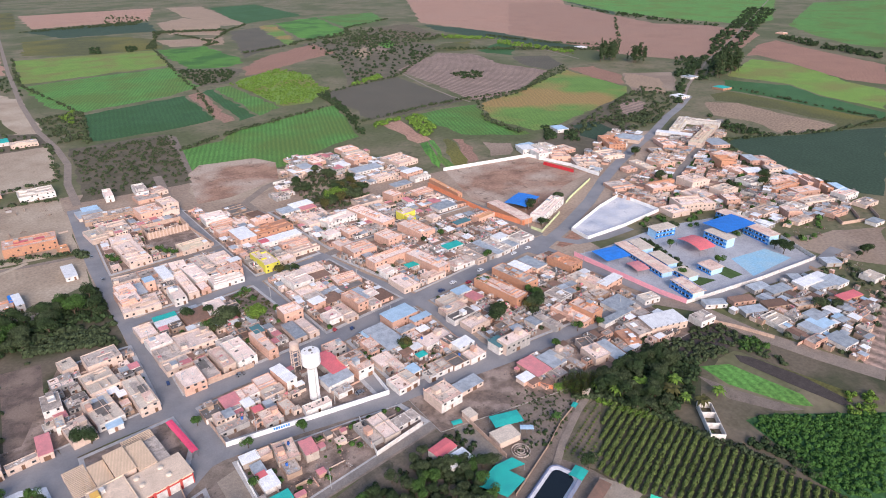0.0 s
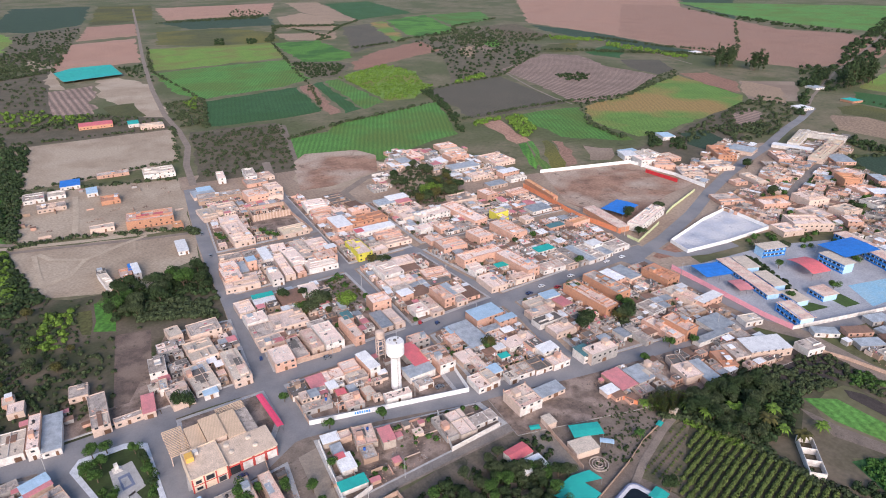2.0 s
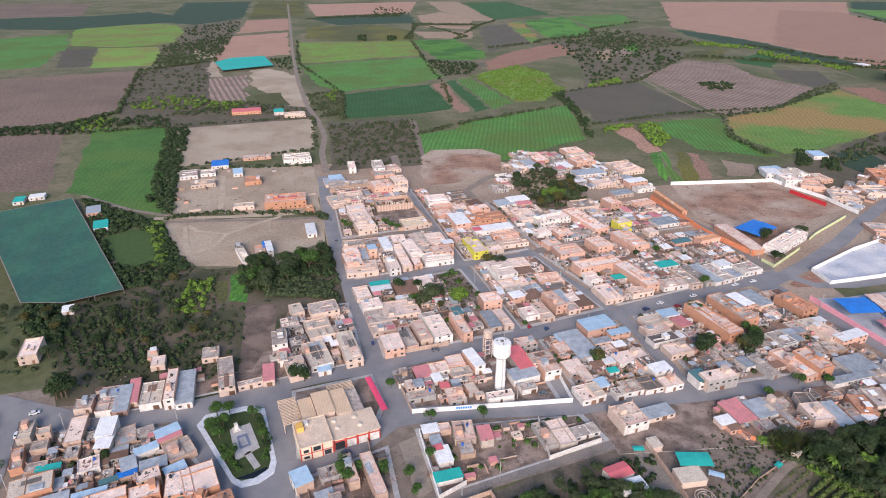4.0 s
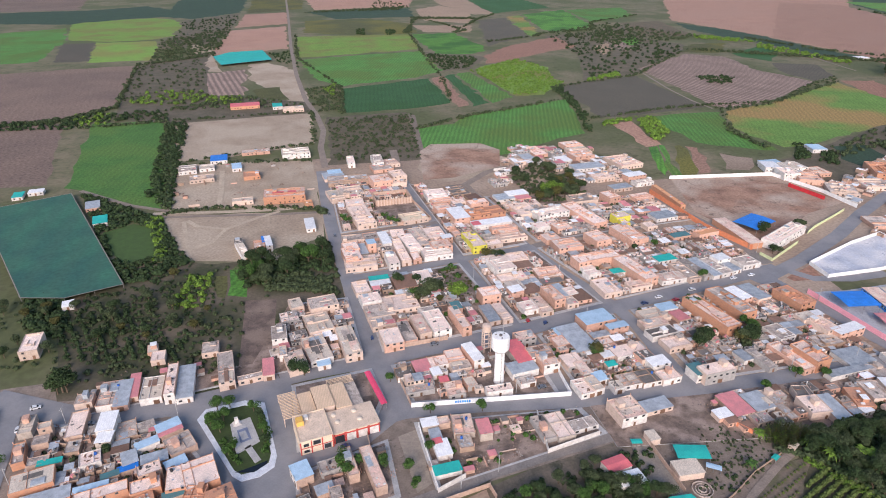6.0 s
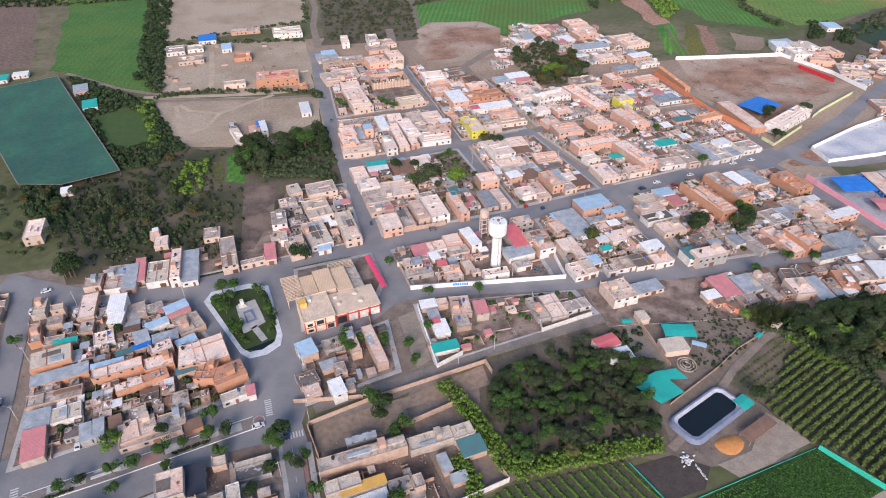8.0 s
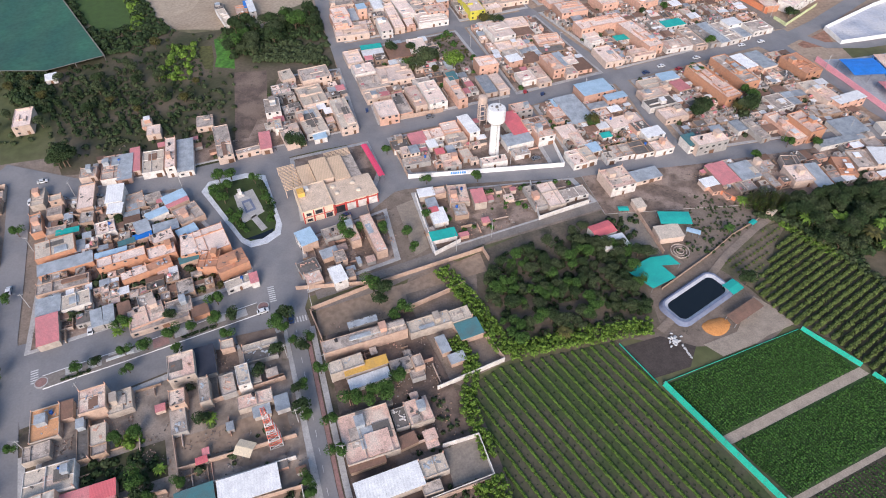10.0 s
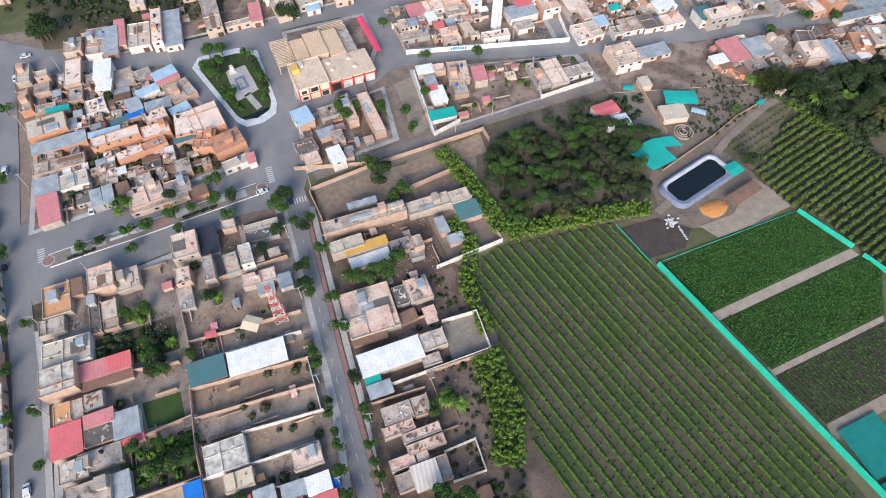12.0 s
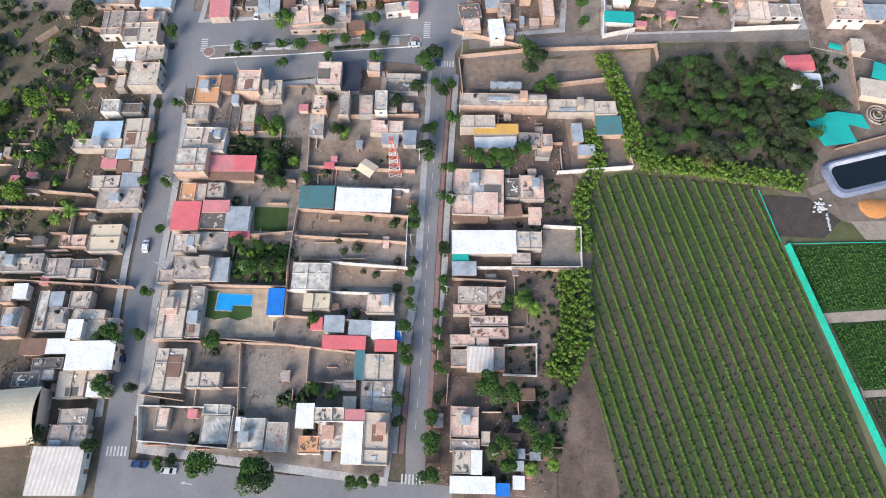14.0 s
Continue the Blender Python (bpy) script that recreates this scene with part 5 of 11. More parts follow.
house(-33.5, 110.0, 11.0, 4.8, 3, 5, "plaster", "salmon", front="N")
house(-25.3, 106.8, 4.1, 5.1, 3, 6, "white", "tin", front="E")
house(-31.7, 105.6, 5.2, 3.5, 2.8, 6, "white", "tin", front="N")
house(-97.1, 117.4, 8.5, 11.7, 3, 7, "plaster", "orangeroof", front="W")
house(-91.5, 120.9, 3.7, 6.3, 3, 6, "brick", "rust", front="N")
house(-82.6, 120.7, 8.0, 8.8, 6, 6, "brick", "salmon", front="W")
house(-85.1, 109.2, 3.4, 14.3, 2.8, 7, "mud", "darkslab", front="N")
house(-80.7, 109.7, 4.6, 7.1, 3, 7, "plaster", "pale", front="N")
house(-79.9, 104.4, 4.6, 3.4, 2.6, 5, "mud", "slab", front="N")
house(-75.3, 119.8, 7.6, 7.9, 3.2, 9, "white", "pale", front="N")
house(-98.1, 108.1, 7.6, 5.4, 2.8, 7, "plaster", "slab", front="W")
house(-92.4, 97.5, 13.9, 8.8, 4, 5, "white", "pale", front="W")
house(-93.6, 88.1, 10.0, 8.7, 6, 7, "brick", "stained", front="W")
house(-81.3, 90.1, 14.5, 5.6, 3, 6, "brick", "pinksheet", front="N")
house(-77.1, 90.8, 6.6, 4.7, 3.3, 6, "brick", "redsheet", front="N")
house(-80.4, 85.9, 14.1, 3.1, 2.6, 6, "brick", "rust", front="N")
house(-84.2, 80.0, 5.4, 5.1, 3, 7, "grey", "slab", front="N")
house(-92.7, 78.0, 4.7, 6.6, 3, 7, "brick", "orangeroof", front="W")
house(-88.5, 78.4, 3.2, 6.2, 3, 7, "brick", "slab", front="N")
house(-82.2, 74.0, 8.0, 3.8, 3.6, 7, "brick", "pinksheet", front="N")
house(-91.0, 69.8, 8.4, 9.3, 3.2, 7, "brick", "redsheet", front="W")
house(-82.2, 69.3, 8.1, 5.6, 3, 6, "brick", "darkslab", front="N")
house(-74.6, 70.7, 6.9, 7.9, 3.4, 6, "white", "tin", front="N")
house(-72.9, 65.7, 6.0, 1.6, 2.8, 8, "brick", "redsheet", front="N")
house(-88.5, 60.7, 7.8, 6.0, 3.2, 7, "plaster", "pale", front="W")
house(-81.6, 62.5, 11.7, 5.8, 3, 7, "plaster", "slab", front="N")
house(-83.5, 52.6, 11.3, 7.3, 4.4, 6, "white", "slab", front="W")
house(-75.7, 53.5, 4.8, 7.1, 3.2, 8, "white", "tin", front="N")
house(-91.5, 49.5, 4.7, 4.0, 2.8, 9, "white", "slab", front="W")
house(-36.5, 82.1, 17.1, 7.6, 3.2, 5, "white", "whiteroof", front="E")
house(-51.5, 81.4, 10.6, 7.4, 3, 7, "brick", "darkteal", front="N")
house(-47.8, 54.8, 11.4, 8.6, 3.2, 6, "white", "stained", front="N")
house(-44.6, 47.1, 8.1, 5.0, 3.4, 6, "white", "cream", front="N")
house(-25.6, 48.6, 8.2, 5.8, 3.6, 6, "plaster", "salmon", front="E")
house(-43.3, 40.6, 3.0, 3.3, 2.8, 8, "brick", "redsheet", front="N")
house(-38.1, 41.1, 5.5, 4.6, 3, 6, "white", "tin", front="N")
house(-30.3, 40.9, 6.4, 4.0, 3.1, 5, "white", "tin", front="N")
house(-23.5, 40.9, 6.4, 4.8, 3.3, 6, "white", "whiteroof", front="E")
house(-34.2, 35.9, 12.1, 3.6, 3.2, 6, "brick", "redsheet", front="N")
house(-22.0, 36.5, 6.0, 3.0, 3, 6, "brick", "redsheet", front="E")
house(-19.4, 40.2, 2.5, 2.8, 2.2, 4, "brick", "blue", front="E")
house(-86.3, 38.1, 8.2, 14.9, 3.2, 8, "plaster", "pale", front="W")
house(-79.6, 39.8, 4.1, 15.8, 3, 8, "grey", "slab", front="N")
house(-82.4, 21.9, 8.9, 12.5, 3.2, 6, "plaster", "pale", front="W")
house(-71.7, 20.3, 9.6, 4.4, 3.8, 7, "white", "pale", front="N")
house(-65.9, 12.9, 7.6, 2.8, 2.8, 5, "white", "stained", front="N")
house(-65.1, 7.6, 7.8, 7.5, 2.6, 6, "grey", "stained", front="N")
house(-80.5, 8.6, 3.5, 5.8, 2.5, 7, "plaster", "salmon", front="N")
house(-54.7, 7.7, 6.8, 8.4, 3.2, 7, "white", "stained", front="S")
house(-47.8, 7.8, 5.7, 7.7, 3.2, 6, "white", "pale", front="S")
house(-58.5, 9.9, 2.3, 3.3, 2.8, 7, "white", "whiteroof", front="N")
house(-40.6, 14.0, 4.5, 6.2, 5.6, 7, "white", "whiteroof", front="N")
house(-34.2, 15.1, 8.3, 3.8, 5.6, 7, "white", "pale", front="N")
house(-33.2, 9.8, 6.7, 7.7, 3.2, 6, "white", "stained", front="S")
house(-27.0, 15.5, 4.9, 3.2, 5.9, 6, "white", "pinksheet", front="N")
house(-26.5, 8.6, 5.0, 10.6, 5.8, 6, "white", "whiteroof", front="S")
house(-38.4, 6.8, 6.1, 4.7, 3.2, 6, "plaster", "orangeroof", front="S")
house(-20.4, 10.5, 6.6, 13.5, 5.6, 6, "plaster", "pale", front="E")
house(-22.4, 21.9, 8.7, 8.3, 3.2, 6, "plaster", "slab", front="E")
house(-23.1, 30.1, 8.3, 7.6, 3, 6, "plaster", "pale", front="E")
house(-28.7, 30.1, 2.3, 8.1, 2.8, 6, "brick", "darkteal", front="N")
house(-29.6, 19.1, 3.8, 3.9, 3, 7, "plaster", "pale", front="N")
house(-31.9, 24.0, 6.4, 2.9, 2.5, 6, "grey", "slab", front="N")
house(-56.7, 45.7, 4.5, 7.9, 2.8, 7, "white", "blue", front="N")
house(-119.4, 119.8, 10.1, 9.5, 5.2, 8, "plaster", "pale", front="E")
house(-130.5, 124.8, 3.9, 4.4, 3, 8, "plaster", "pale", front="N")
house(-127.8, 116.9, 3.3, 5.5, 3, 10, "plaster", "pale", front="N")
house(-127.4, 106.3, 5.8, 5.0, 4, 8, "white", "stained", front="N")
house(-121.2, 107.3, 7.3, 3.7, 2.6, 8, "grey", "darkslab", front="E")
house(-125.5, 97.2, 9.0, 6.2, 3.6, 8, "plaster", "skyblue", front="N")
house(-116.0, 97.4, 8.2, 11.7, 3, 9, "plaster", "pale", front="E")
house(-127.3, 91.7, 16.0, 3.7, 3.2, 8, "plaster", "pale", front="N")
house(-118.0, 89.7, 4.0, 3.9, 2.8, 9, "plaster", "skyblue", front="N")
house(-112.9, 89.5, 5.0, 4.5, 3, 8, "plaster", "pale", front="E")
house(-122.3, 89.2, 3.9, 4.1, 2.7, 9, "brick", "slab", front="N")
house(-121.5, 85.3, 4.6, 2.8, 2.6, 8, "brick", "pinksheet", front="N")
house(-116.3, 84.8, 3.9, 4.5, 2.6, 9, "mud", "rust", front="N")
house(-111.6, 84.8, 3.7, 4.6, 3, 7, "plaster", "pale", front="E")
house(-120.3, 78.5, 9.1, 4.5, 3, 8, "plaster", "pale", front="N")
house(-112.3, 80.1, 5.9, 5.0, 3, 8, "white", "tin", front="E")
house(-113.9, 73.2, 13.5, 7.5, 3.2, 8, "plaster", "slab", front="E")
house(-113.7, 59.3, 9.6, 9.0, 3.4, 8, "plaster", "cream", front="E")
house(-123.7, 57.4, 8.1, 4.0, 2.6, 8, "brick", "salmon", front="N")
house(-136.7, 48.4, 13.1, 5.6, 3, 8, "grey", "slab", front="N")
house(-124.9, 48.2, 7.2, 5.9, 3, 9, "grey", "slab", front="N")
house(-117.9, 47.1, 7.2, 3.3, 3, 8, "white", "pale", front="N")
house(-116.7, 50.6, 9.1, 3.0, 2.6, 8, "grey", "darkslab", front="N")
house(-133.5, 39.5, 3.8, 4.3, 3, 9, "white", "whiteroof", front="N")
house(-137.2, 38.0, 3.7, 5.0, 3, 9, "brick", "slab", front="N")
house(-121.8, 38.4, 4.0, 4.2, 3, 8, "grey", "tin", front="N")
house(-124.8, 34.4, 3.0, 12.2, 3.1, 8, "white", "stained", front="N")
house(-132.5, 30.0, 6.0, 9.0, 3, 9, "brick", "slab", front="N")
house(-119.7, 32.6, 6.7, 7.1, 2.6, 8, "grey", "slab", front="N")
house(-110.4, 35.0, 9.7, 3.1, 3.2, 5, "plaster", "pale", front="N")
house(-114.5, 39.0, 6.1, 5.3, 3, 8, "plaster", "pale", front="N")
house(-105.5, 31.2, 9.4, 6.5, 2.8, 8, "white", "pale", front="E")
house(-111.7, 29.9, 3.9, 4.9, 5.4, 8, "white", "whiteroof", front="N")
house(-104.6, 22.9, 13.1, 7.9, 5.6, 8, "white", "whiteroof", front="E")
house(-116.5, 24.7, 6.1, 4.0, 3, 8, "white", "whiteroof", front="N")
house(-123.4, 23.7, 7.1, 4.3, 3, 8, "brick", "rust", front="N")
house(-117.7, 19.6, 8.8, 3.3, 2.6, 9, "grey", "darkslab", front="N")
house(-121.9, 14.4, 7.8, 4.2, 3, 8, "grey", "darkslab", front="N")
house(-118.0, 16.2, 6.8, 2.9, 2.7, 8, "grey", "stained", front="N")
house(-108.7, 14.6, 7.9, 7.7, 3, 10, "white", "pale", front="N")
house(-102.3, 17.7, 5.8, 3.2, 3, 8, "white", "pale", front="E")
house(-100.2, 13.9, 4.8, 3.7, 4.8, 8, "white", "whiteroof", front="E")
house(-104.9, 6.0, 7.9, 4.6, 3, 9, "grey", "slab", front="N")
house(-104.7, 0.6, 10.3, 6.6, 3, 7, "grey", "slab", front="E")
house(-104.3, -8.2, 13.4, 11.9, 4.2, 7, "white", "striped", front="E")
house(-110.5, -3.8, 5.3, 2.9, 3, 9, "plaster", "pale", front="N")
house(4.3, 123.9, 29.3, 5.0, 5.5, 6, "brick", "slab", front="W")
house(4.6, 130.7, 10.1, 2.2, 4.5, 6, "grey", "tin", front="N")
house(27.3, 125.3, 15.6, 5.3, 3.6, 7, "plaster", "pale", front="N")
house(38.6, 126.0, 7.6, 5.2, 3.8, 8, "white", "pale", front="N")
house(40.2, 119.7, 8.3, 6.8, 3, 8, "brick", "darkteal", front="N")
house(29.9, 115.8, 3.1, 6.7, 2.6, 9, "brick", "tin", front="N")
house(33.2, 109.6, 5.3, 3.5, 2.6, 8, "brick", "tin", front="N")
house(-3.4, 114.7, 11.5, 4.8, 5, 7, "plaster", "pale", front="W")
house(2.8, 112.9, 14.4, 3.3, 4.4, 7, "plaster", "ochre", front="N")
house(3.2, 108.6, 13.5, 3.7, 3, 8, "white", "whiteroof", front="W")
house(14.2, 111.2, 7.2, 4.8, 3, 5, "white", "slab", front="N")
house(19.8, 109.8, 3.5, 4.7, 5.2, 7, "brick", "slab", front="N")
house(18.9, 106.6, 4.6, 3.4, 2.7, 6, "grey", "slab", front="N")
house(-0.5, 89.3, 16.1, 16.3, 3.4, 5, "plaster", "salmon", front="W")
house(-2.2, 80.2, 10.8, 2.1, 2.6, 6, "mud", "rust", front="N")
house(16.2, 93.2, 7.7, 8.5, 3.2, 7, "plaster", "salmon", front="N")
house(10.1, 92.4, 4.4, 7.0, 2.6, 5, "grey", "darkslab", front="N")
house(10.7, 84.5, 5.8, 3.6, 2.6, 12, "mud", "rust", front="N")
house(2.9, 72.0, 19.3, 7.2, 4, 7, "white", "whiteroof", front="W")
house(16.6, 74.5, 8.0, 5.7, 3.4, 6, "plaster", "pale", front="N")
house(14.8, 68.5, 5.7, 3.4, 2.8, 5, "white", "slab", front="N")
house(-3.7, 66.2, 4.5, 2.2, 2.8, 7, "plaster", "teal", front="N")
house(-2.2, 63.0, 7.0, 4.0, 3, 7, "white", "tin", front="W")
house(1.3, 54.9, 8.7, 5.2, 3.2, 6, "plaster", "slab", front="W")
house(8.4, 55.4, 5.0, 5.7, 2.9, 5, "brick", "slab", front="N")
house(0.7, 50.3, 9.3, 3.1, 3, 7, "plaster", "salmon", front="W")
house(6.8, 47.6, 11.3, 2.9, 3, 7, "plaster", "salmon", front="N")
house(7.3, 44.1, 11.2, 3.0, 3.1, 7, "plaster", "salmon", front="N")
house(-0.2, 40.9, 7.2, 3.3, 3, 7, "plaster", "salmon", front="W")
house(5.6, 41.1, 3.6, 2.5, 2.8, 6, "plaster", "salmon", front="N")
house(5.4, 35.9, 7.2, 6.7, 3.4, 6, "white", "striped", front="N")
house(-0.7, 35.6, 4.4, 4.9, 2.8, 7, "brick", "slab", front="W")
house(10.9, 36.8, 2.9, 6.6, 3, 5, "brick", "slab", front="N")
house(2.9, 18.1, 7.8, 8.2, 3, 5, "plaster", "salmon", front="W")
house(9.1, 14.4, 2.5, 3.7, 2.8, 5, "plaster", "pale", front="N")
house(3.7, 11.9, 8.1, 3.3, 2.8, 6, "plaster", "slab", front="W")
house(3.3, 7.5, 4.8, 6.0, 3, 6, "plaster", "pale", front="W")
house(7.2, 7.9, 2.7, 5.8, 3.1, 5, "white", "whiteroof", front="N")
house(6.8, 2.1, 11.7, 3.9, 3, 6, "white", "whiteroof", front="W")
house(14.8, 1.9, 3.6, 2.8, 2.6, 5, "white", "blue", front="N")
house(19.0, 4.2, 2.7, 3.0, 2.5, 5, "white", "whiteroof", front="N")
house(18.8, 11.6, 2.3, 2.2, 2.4, 5, "brick", "tin", front="N")
house(18.6, 8.4, 2.6, 2.2, 2.4, 6, "brick", "tin", front="N")
house(-138.7, 141.4, 7.1, 10.9, 3.4, 10, "plaster", "slab")
house(-126.1, 137.2, 11.9, 8.6, 5.2, 10, "plaster", "pale")
house(-128.3, 145.7, 14.2, 5.7, 3, 7, "plaster", "slab")
house(-130.0, 128.4, 7.9, 4.5, 3, 10, "white", "whiteroof")
house(-121.5, 130.3, 10.0, 6.2, 3, 10, "plaster", "pale")
house(-142.7, 170.6, 30.0, 5.0, 6, 5, "orangebrick", "whiteroof")
house(-143.0, 165.8, 25.6, 4.9, 5, 5, "orangebrick", "tin")
house(-135.7, 158.5, 22.9, 5.3, 5.6, 5, "orangebrick", "tin")
house(-159.6, 165.9, 5.0, 5.5, 4, 8, "brick", "salmon")
house(-144.5, 152.3, 21.1, 4.7, 3.2, 5, "mud", "slab")
house(-126.1, 153.5, 11.0, 5.8, 3.4, 6, "white", "skyblue")
house(-154.9, 180.3, 9.9, 7.0, 4, 10, "white", "tin")
house(-142.5, 182.6, 14.9, 6.4, 3.4, 5, "brick", "slab")
house(-127.7, 168.1, 7.5, 4.0, 3, 7, "brick", "slab")

# houses: beside the park
house(-118.5, 230.3, 5.2, 10.8, 3, 5, "plaster", "pale", front="W")
house(-109.8, 224.9, 4.8, 4.0, 5.4, 12, "brick", "pale", front="N")
house(-110.3, 219.5, 6.0, 5.5, 3, 6, "brick", "slab", front="N")
house(-98.6, 225.5, 6.7, 15.6, 3.2, 3, "brick", "bleached", front="N")
house(-86.0, 221.8, 6.5, 11.0, 5.4, -0, "white", "whiteroof", front="N")
house(-85.2, 212.8, 5.7, 5.9, 4.8, -4, "white", "whiteroof", front="N")
house(-78.8, 218.4, 8.0, 10.6, 2.4, 13, "mud", "slab", front="N")
house(-71.4, 219.4, 6.7, 5.0, 2.4, 17, "grey", "slab", front="N")
house(-62.2, 215.4, 9.2, 5.0, 4, 25, "white", "skyblue", front="N")
house(-60.8, 211.8, 9.1, 2.6, 3.8, 24, "brick", "pinksheet", front="N")
house(-56.5, 204.7, 10.2, 10.8, 3, 25, "brick", "slab", front="N")
house(-69.0, 207.4, 8.6, 3.8, 3.4, 23, "white", "skyblue", front="N")
house(-74.1, 200.5, 5.3, 7.3, 3.4, 18, "white", "tin", front="N")
house(-65.0, 198.7, 9.6, 5.4, 3, 10, "brick", "tin", front="N")
house(-56.5, 193.9, 7.7, 5.2, 3, 24, "brick", "skyblue", front="N")
house(-73.8, 195.6, 6.9, 2.8, 3, 13, "brick", "blue", front="N")
house(-79.6, 193.4, 6.1, 2.7, 3, 15, "brick", "darkteal", front="N")
house(-65.3, 190.9, 8.3, 5.6, 5, 17, "brick", "bleached", front="N")
house(-46.8, 185.3, 11.7, 14.1, 5.4, 15, "orangebrick", "bleached", front="E")
house(-54.4, 184.6, 8.3, 11.6, 5.2, 4, "orangebrick", "bleached", front="N")
house(-39.6, 171.5, 11.8, 8.7, 5.4, 19, "orangebrick", "brickroof", front="E")
house(-47.7, 174.3, 7.4, 8.4, 4.4, -12, "orangebrick", "brickroof", front="N")
house(-55.5, 178.2, 7.1, 3.3, 3, 13, "brick", "darkteal", front="N")
house(-80.2, 183.5, 17.6, 5.3, 4.6, 11, "orangebrick", "bleached", front="N")
house(-84.7, 188.1, 11.4, 2.6, 3.6, 8, "brick", "skyblue", front="N")
house(-65.5, 183.7, 10.3, 6.4, 4.4, 11, "orangebrick", "bleached", front="N")
house(-75.1, 174.8, 9.5, 4.1, 4, 16, "orangebrick", "bleached", front="N")
house(-66.2, 177.2, 9.0, 4.1, 4, 18, "orangebrick", "brickroof", front="N")
house(-106.3, 196.6, 14.3, 9.5, 4.2, 12, "orangebrick", "pale", front="W")
house(-101.2, 186.8, 19.4, 5.8, 3.4, 10, "orangebrick", "tin", front="W")
house(-103.4, 206.0, 8.4, 2.8, 2.8, 4, "brick", "teal", front="N")
house(-100.6, 176.3, 18.3, 5.4, 3, 7, "brick", "slab", front="W")
house(-104.0, 166.5, 8.0, 7.8, 3.4, 6, "white", "tin", front="W")
house(-94.9, 167.1, 9.8, 7.1, 3.2, 11, "white", "pale", front="N")
house(-102.4, 155.3, 6.9, 13.0, 3.4, 10, "white", "pinksheet", front="W")
house(-86.6, 156.7, 3.5, 7.7, 3, 11, "grey", "tin", front="N")
house(-82.6, 157.4, 3.3, 8.2, 3, 9, "grey", "tin", front="N")
house(-69.5, 153.9, 11.9, 8.6, 3, 15, "plaster", "salmon", front="S")
house(-58.5, 155.2, 8.9, 6.7, 2.8, 10, "plaster", "slab", front="S")
house(-70.2, 161.0, 5.7, 5.4, 2.8, 15, "grey", "slab", front="N")
house(-56.5, 163.9, 6.1, 7.7, 2.8, 10, "mud", "slab", front="N")
house(-37.2, 161.5, 10.2, 4.1, 3, 15, "white", "pale", front="S")
house(-31.6, 161.8, 2.8, 4.9, 3.2, 8, "white", "pinksheet", front="N")
house(-116.2, 213.1, 4.3, 12.1, 3, 13, "orangebrick", "slab", front="W")
house(-107.9, 207.7, 7.5, 4.6, 2.8, 6, "brick", "slab", front="N")
house(-88.9, 204.3, 7.6, 7.4, 2.9, 13, "white", "bleached", front="N")
house(-97.0, 212.8, 5.5, 7.3, 2.7, 3, "mud", "slab", front="N")
house(-77.5, 158.7, 4.0, 6.8, 2.6, 14, "mud", "rust", front="N")
house(-51.2, 151.6, 5.6, 4.5, 2.6, 13, "orangebrick", "rust", front="N")
house(-101.8, 215.6, 5.1, 0.0, 2.4, -24, "mud", "slab", front="N")
house(-10.4, 177.0, 6.6, 8.1, 4.8, 17, "brick", "skyblue", front="W")
house(7.5, 177.5, 4.0, 14.8, 4.4, 8, "brick", "salmon", front="N")
house(15.7, 173.1, 4.5, 22.0, 4.4, 9, "brick", "salmon", front="N")
house(0.0, 178.7, 7.9, 6.2, 3, 12, "grey", "slab", front="N")
house(-2.6, 167.9, 6.4, 4.5, 3, 13, "brick", "tin", front="N")
house(1.2, 163.3, 4.4, 5.9, 4.8, 7, "brick", "slab", front="N")
house(-0.8, 154.3, 5.0, 7.6, 5, 13, "white", "whiteroof", front="N")
house(3.9, 155.2, 3.0, 4.1, 3, 8, "brick", "slab", front="N")
house(-11.2, 163.0, 7.8, 6.4, 2.8, 16, "grey", "darkslab", front="W")
house(-9.8, 156.6, 6.1, 5.7, 3, 11, "brick", "salmon", front="W")
house(-65.2, 152.0, 20.1, 7.8, 2.4, 10, "plaster", "slab")
house(41.7, 192.5, 6.7, 4.9, 3.2, -0, "white", "whiteroof", front="N")
house(47.4, 192.2, 5.3, 4.3, 3, -0, "brick", "salmon", front="N")
house(54.8, 188.5, 8.6, 11.2, 3, -6, "plaster", "salmon", front="N")
house(62.5, 183.6, 5.2, 8.3, 4.6, -2, "white", "pinksheet", front="N")
house(42.7, 185.6, 4.2, 6.2, 2.8, 3, "white", "tin", front="N")
house(43.6, 177.6, 6.0, 8.4, 3, 3, "white", "whiteroof", front="N")
house(42.4, 181.4, 3.5, 2.8, 3.2, 5, "brick", "redsheet", front="N")
house(42.9, 166.9, 10.3, 4.7, 2.8, 3, "white", "teal", front="N")
house(53.2, 179.2, 5.9, 7.5, 2.6, -1, "mud", "slab", front="N")
house(93.2, 178.7, 7.8, 14.6, 3, 4, "plaster", "bleached", front="N")
house(86.5, 179.3, 5.9, 13.8, 2.6, 4, "grey", "slab", front="N")
house(102.9, 177.7, 12.1, 6.1, 2.4, 6, "white", "slab")

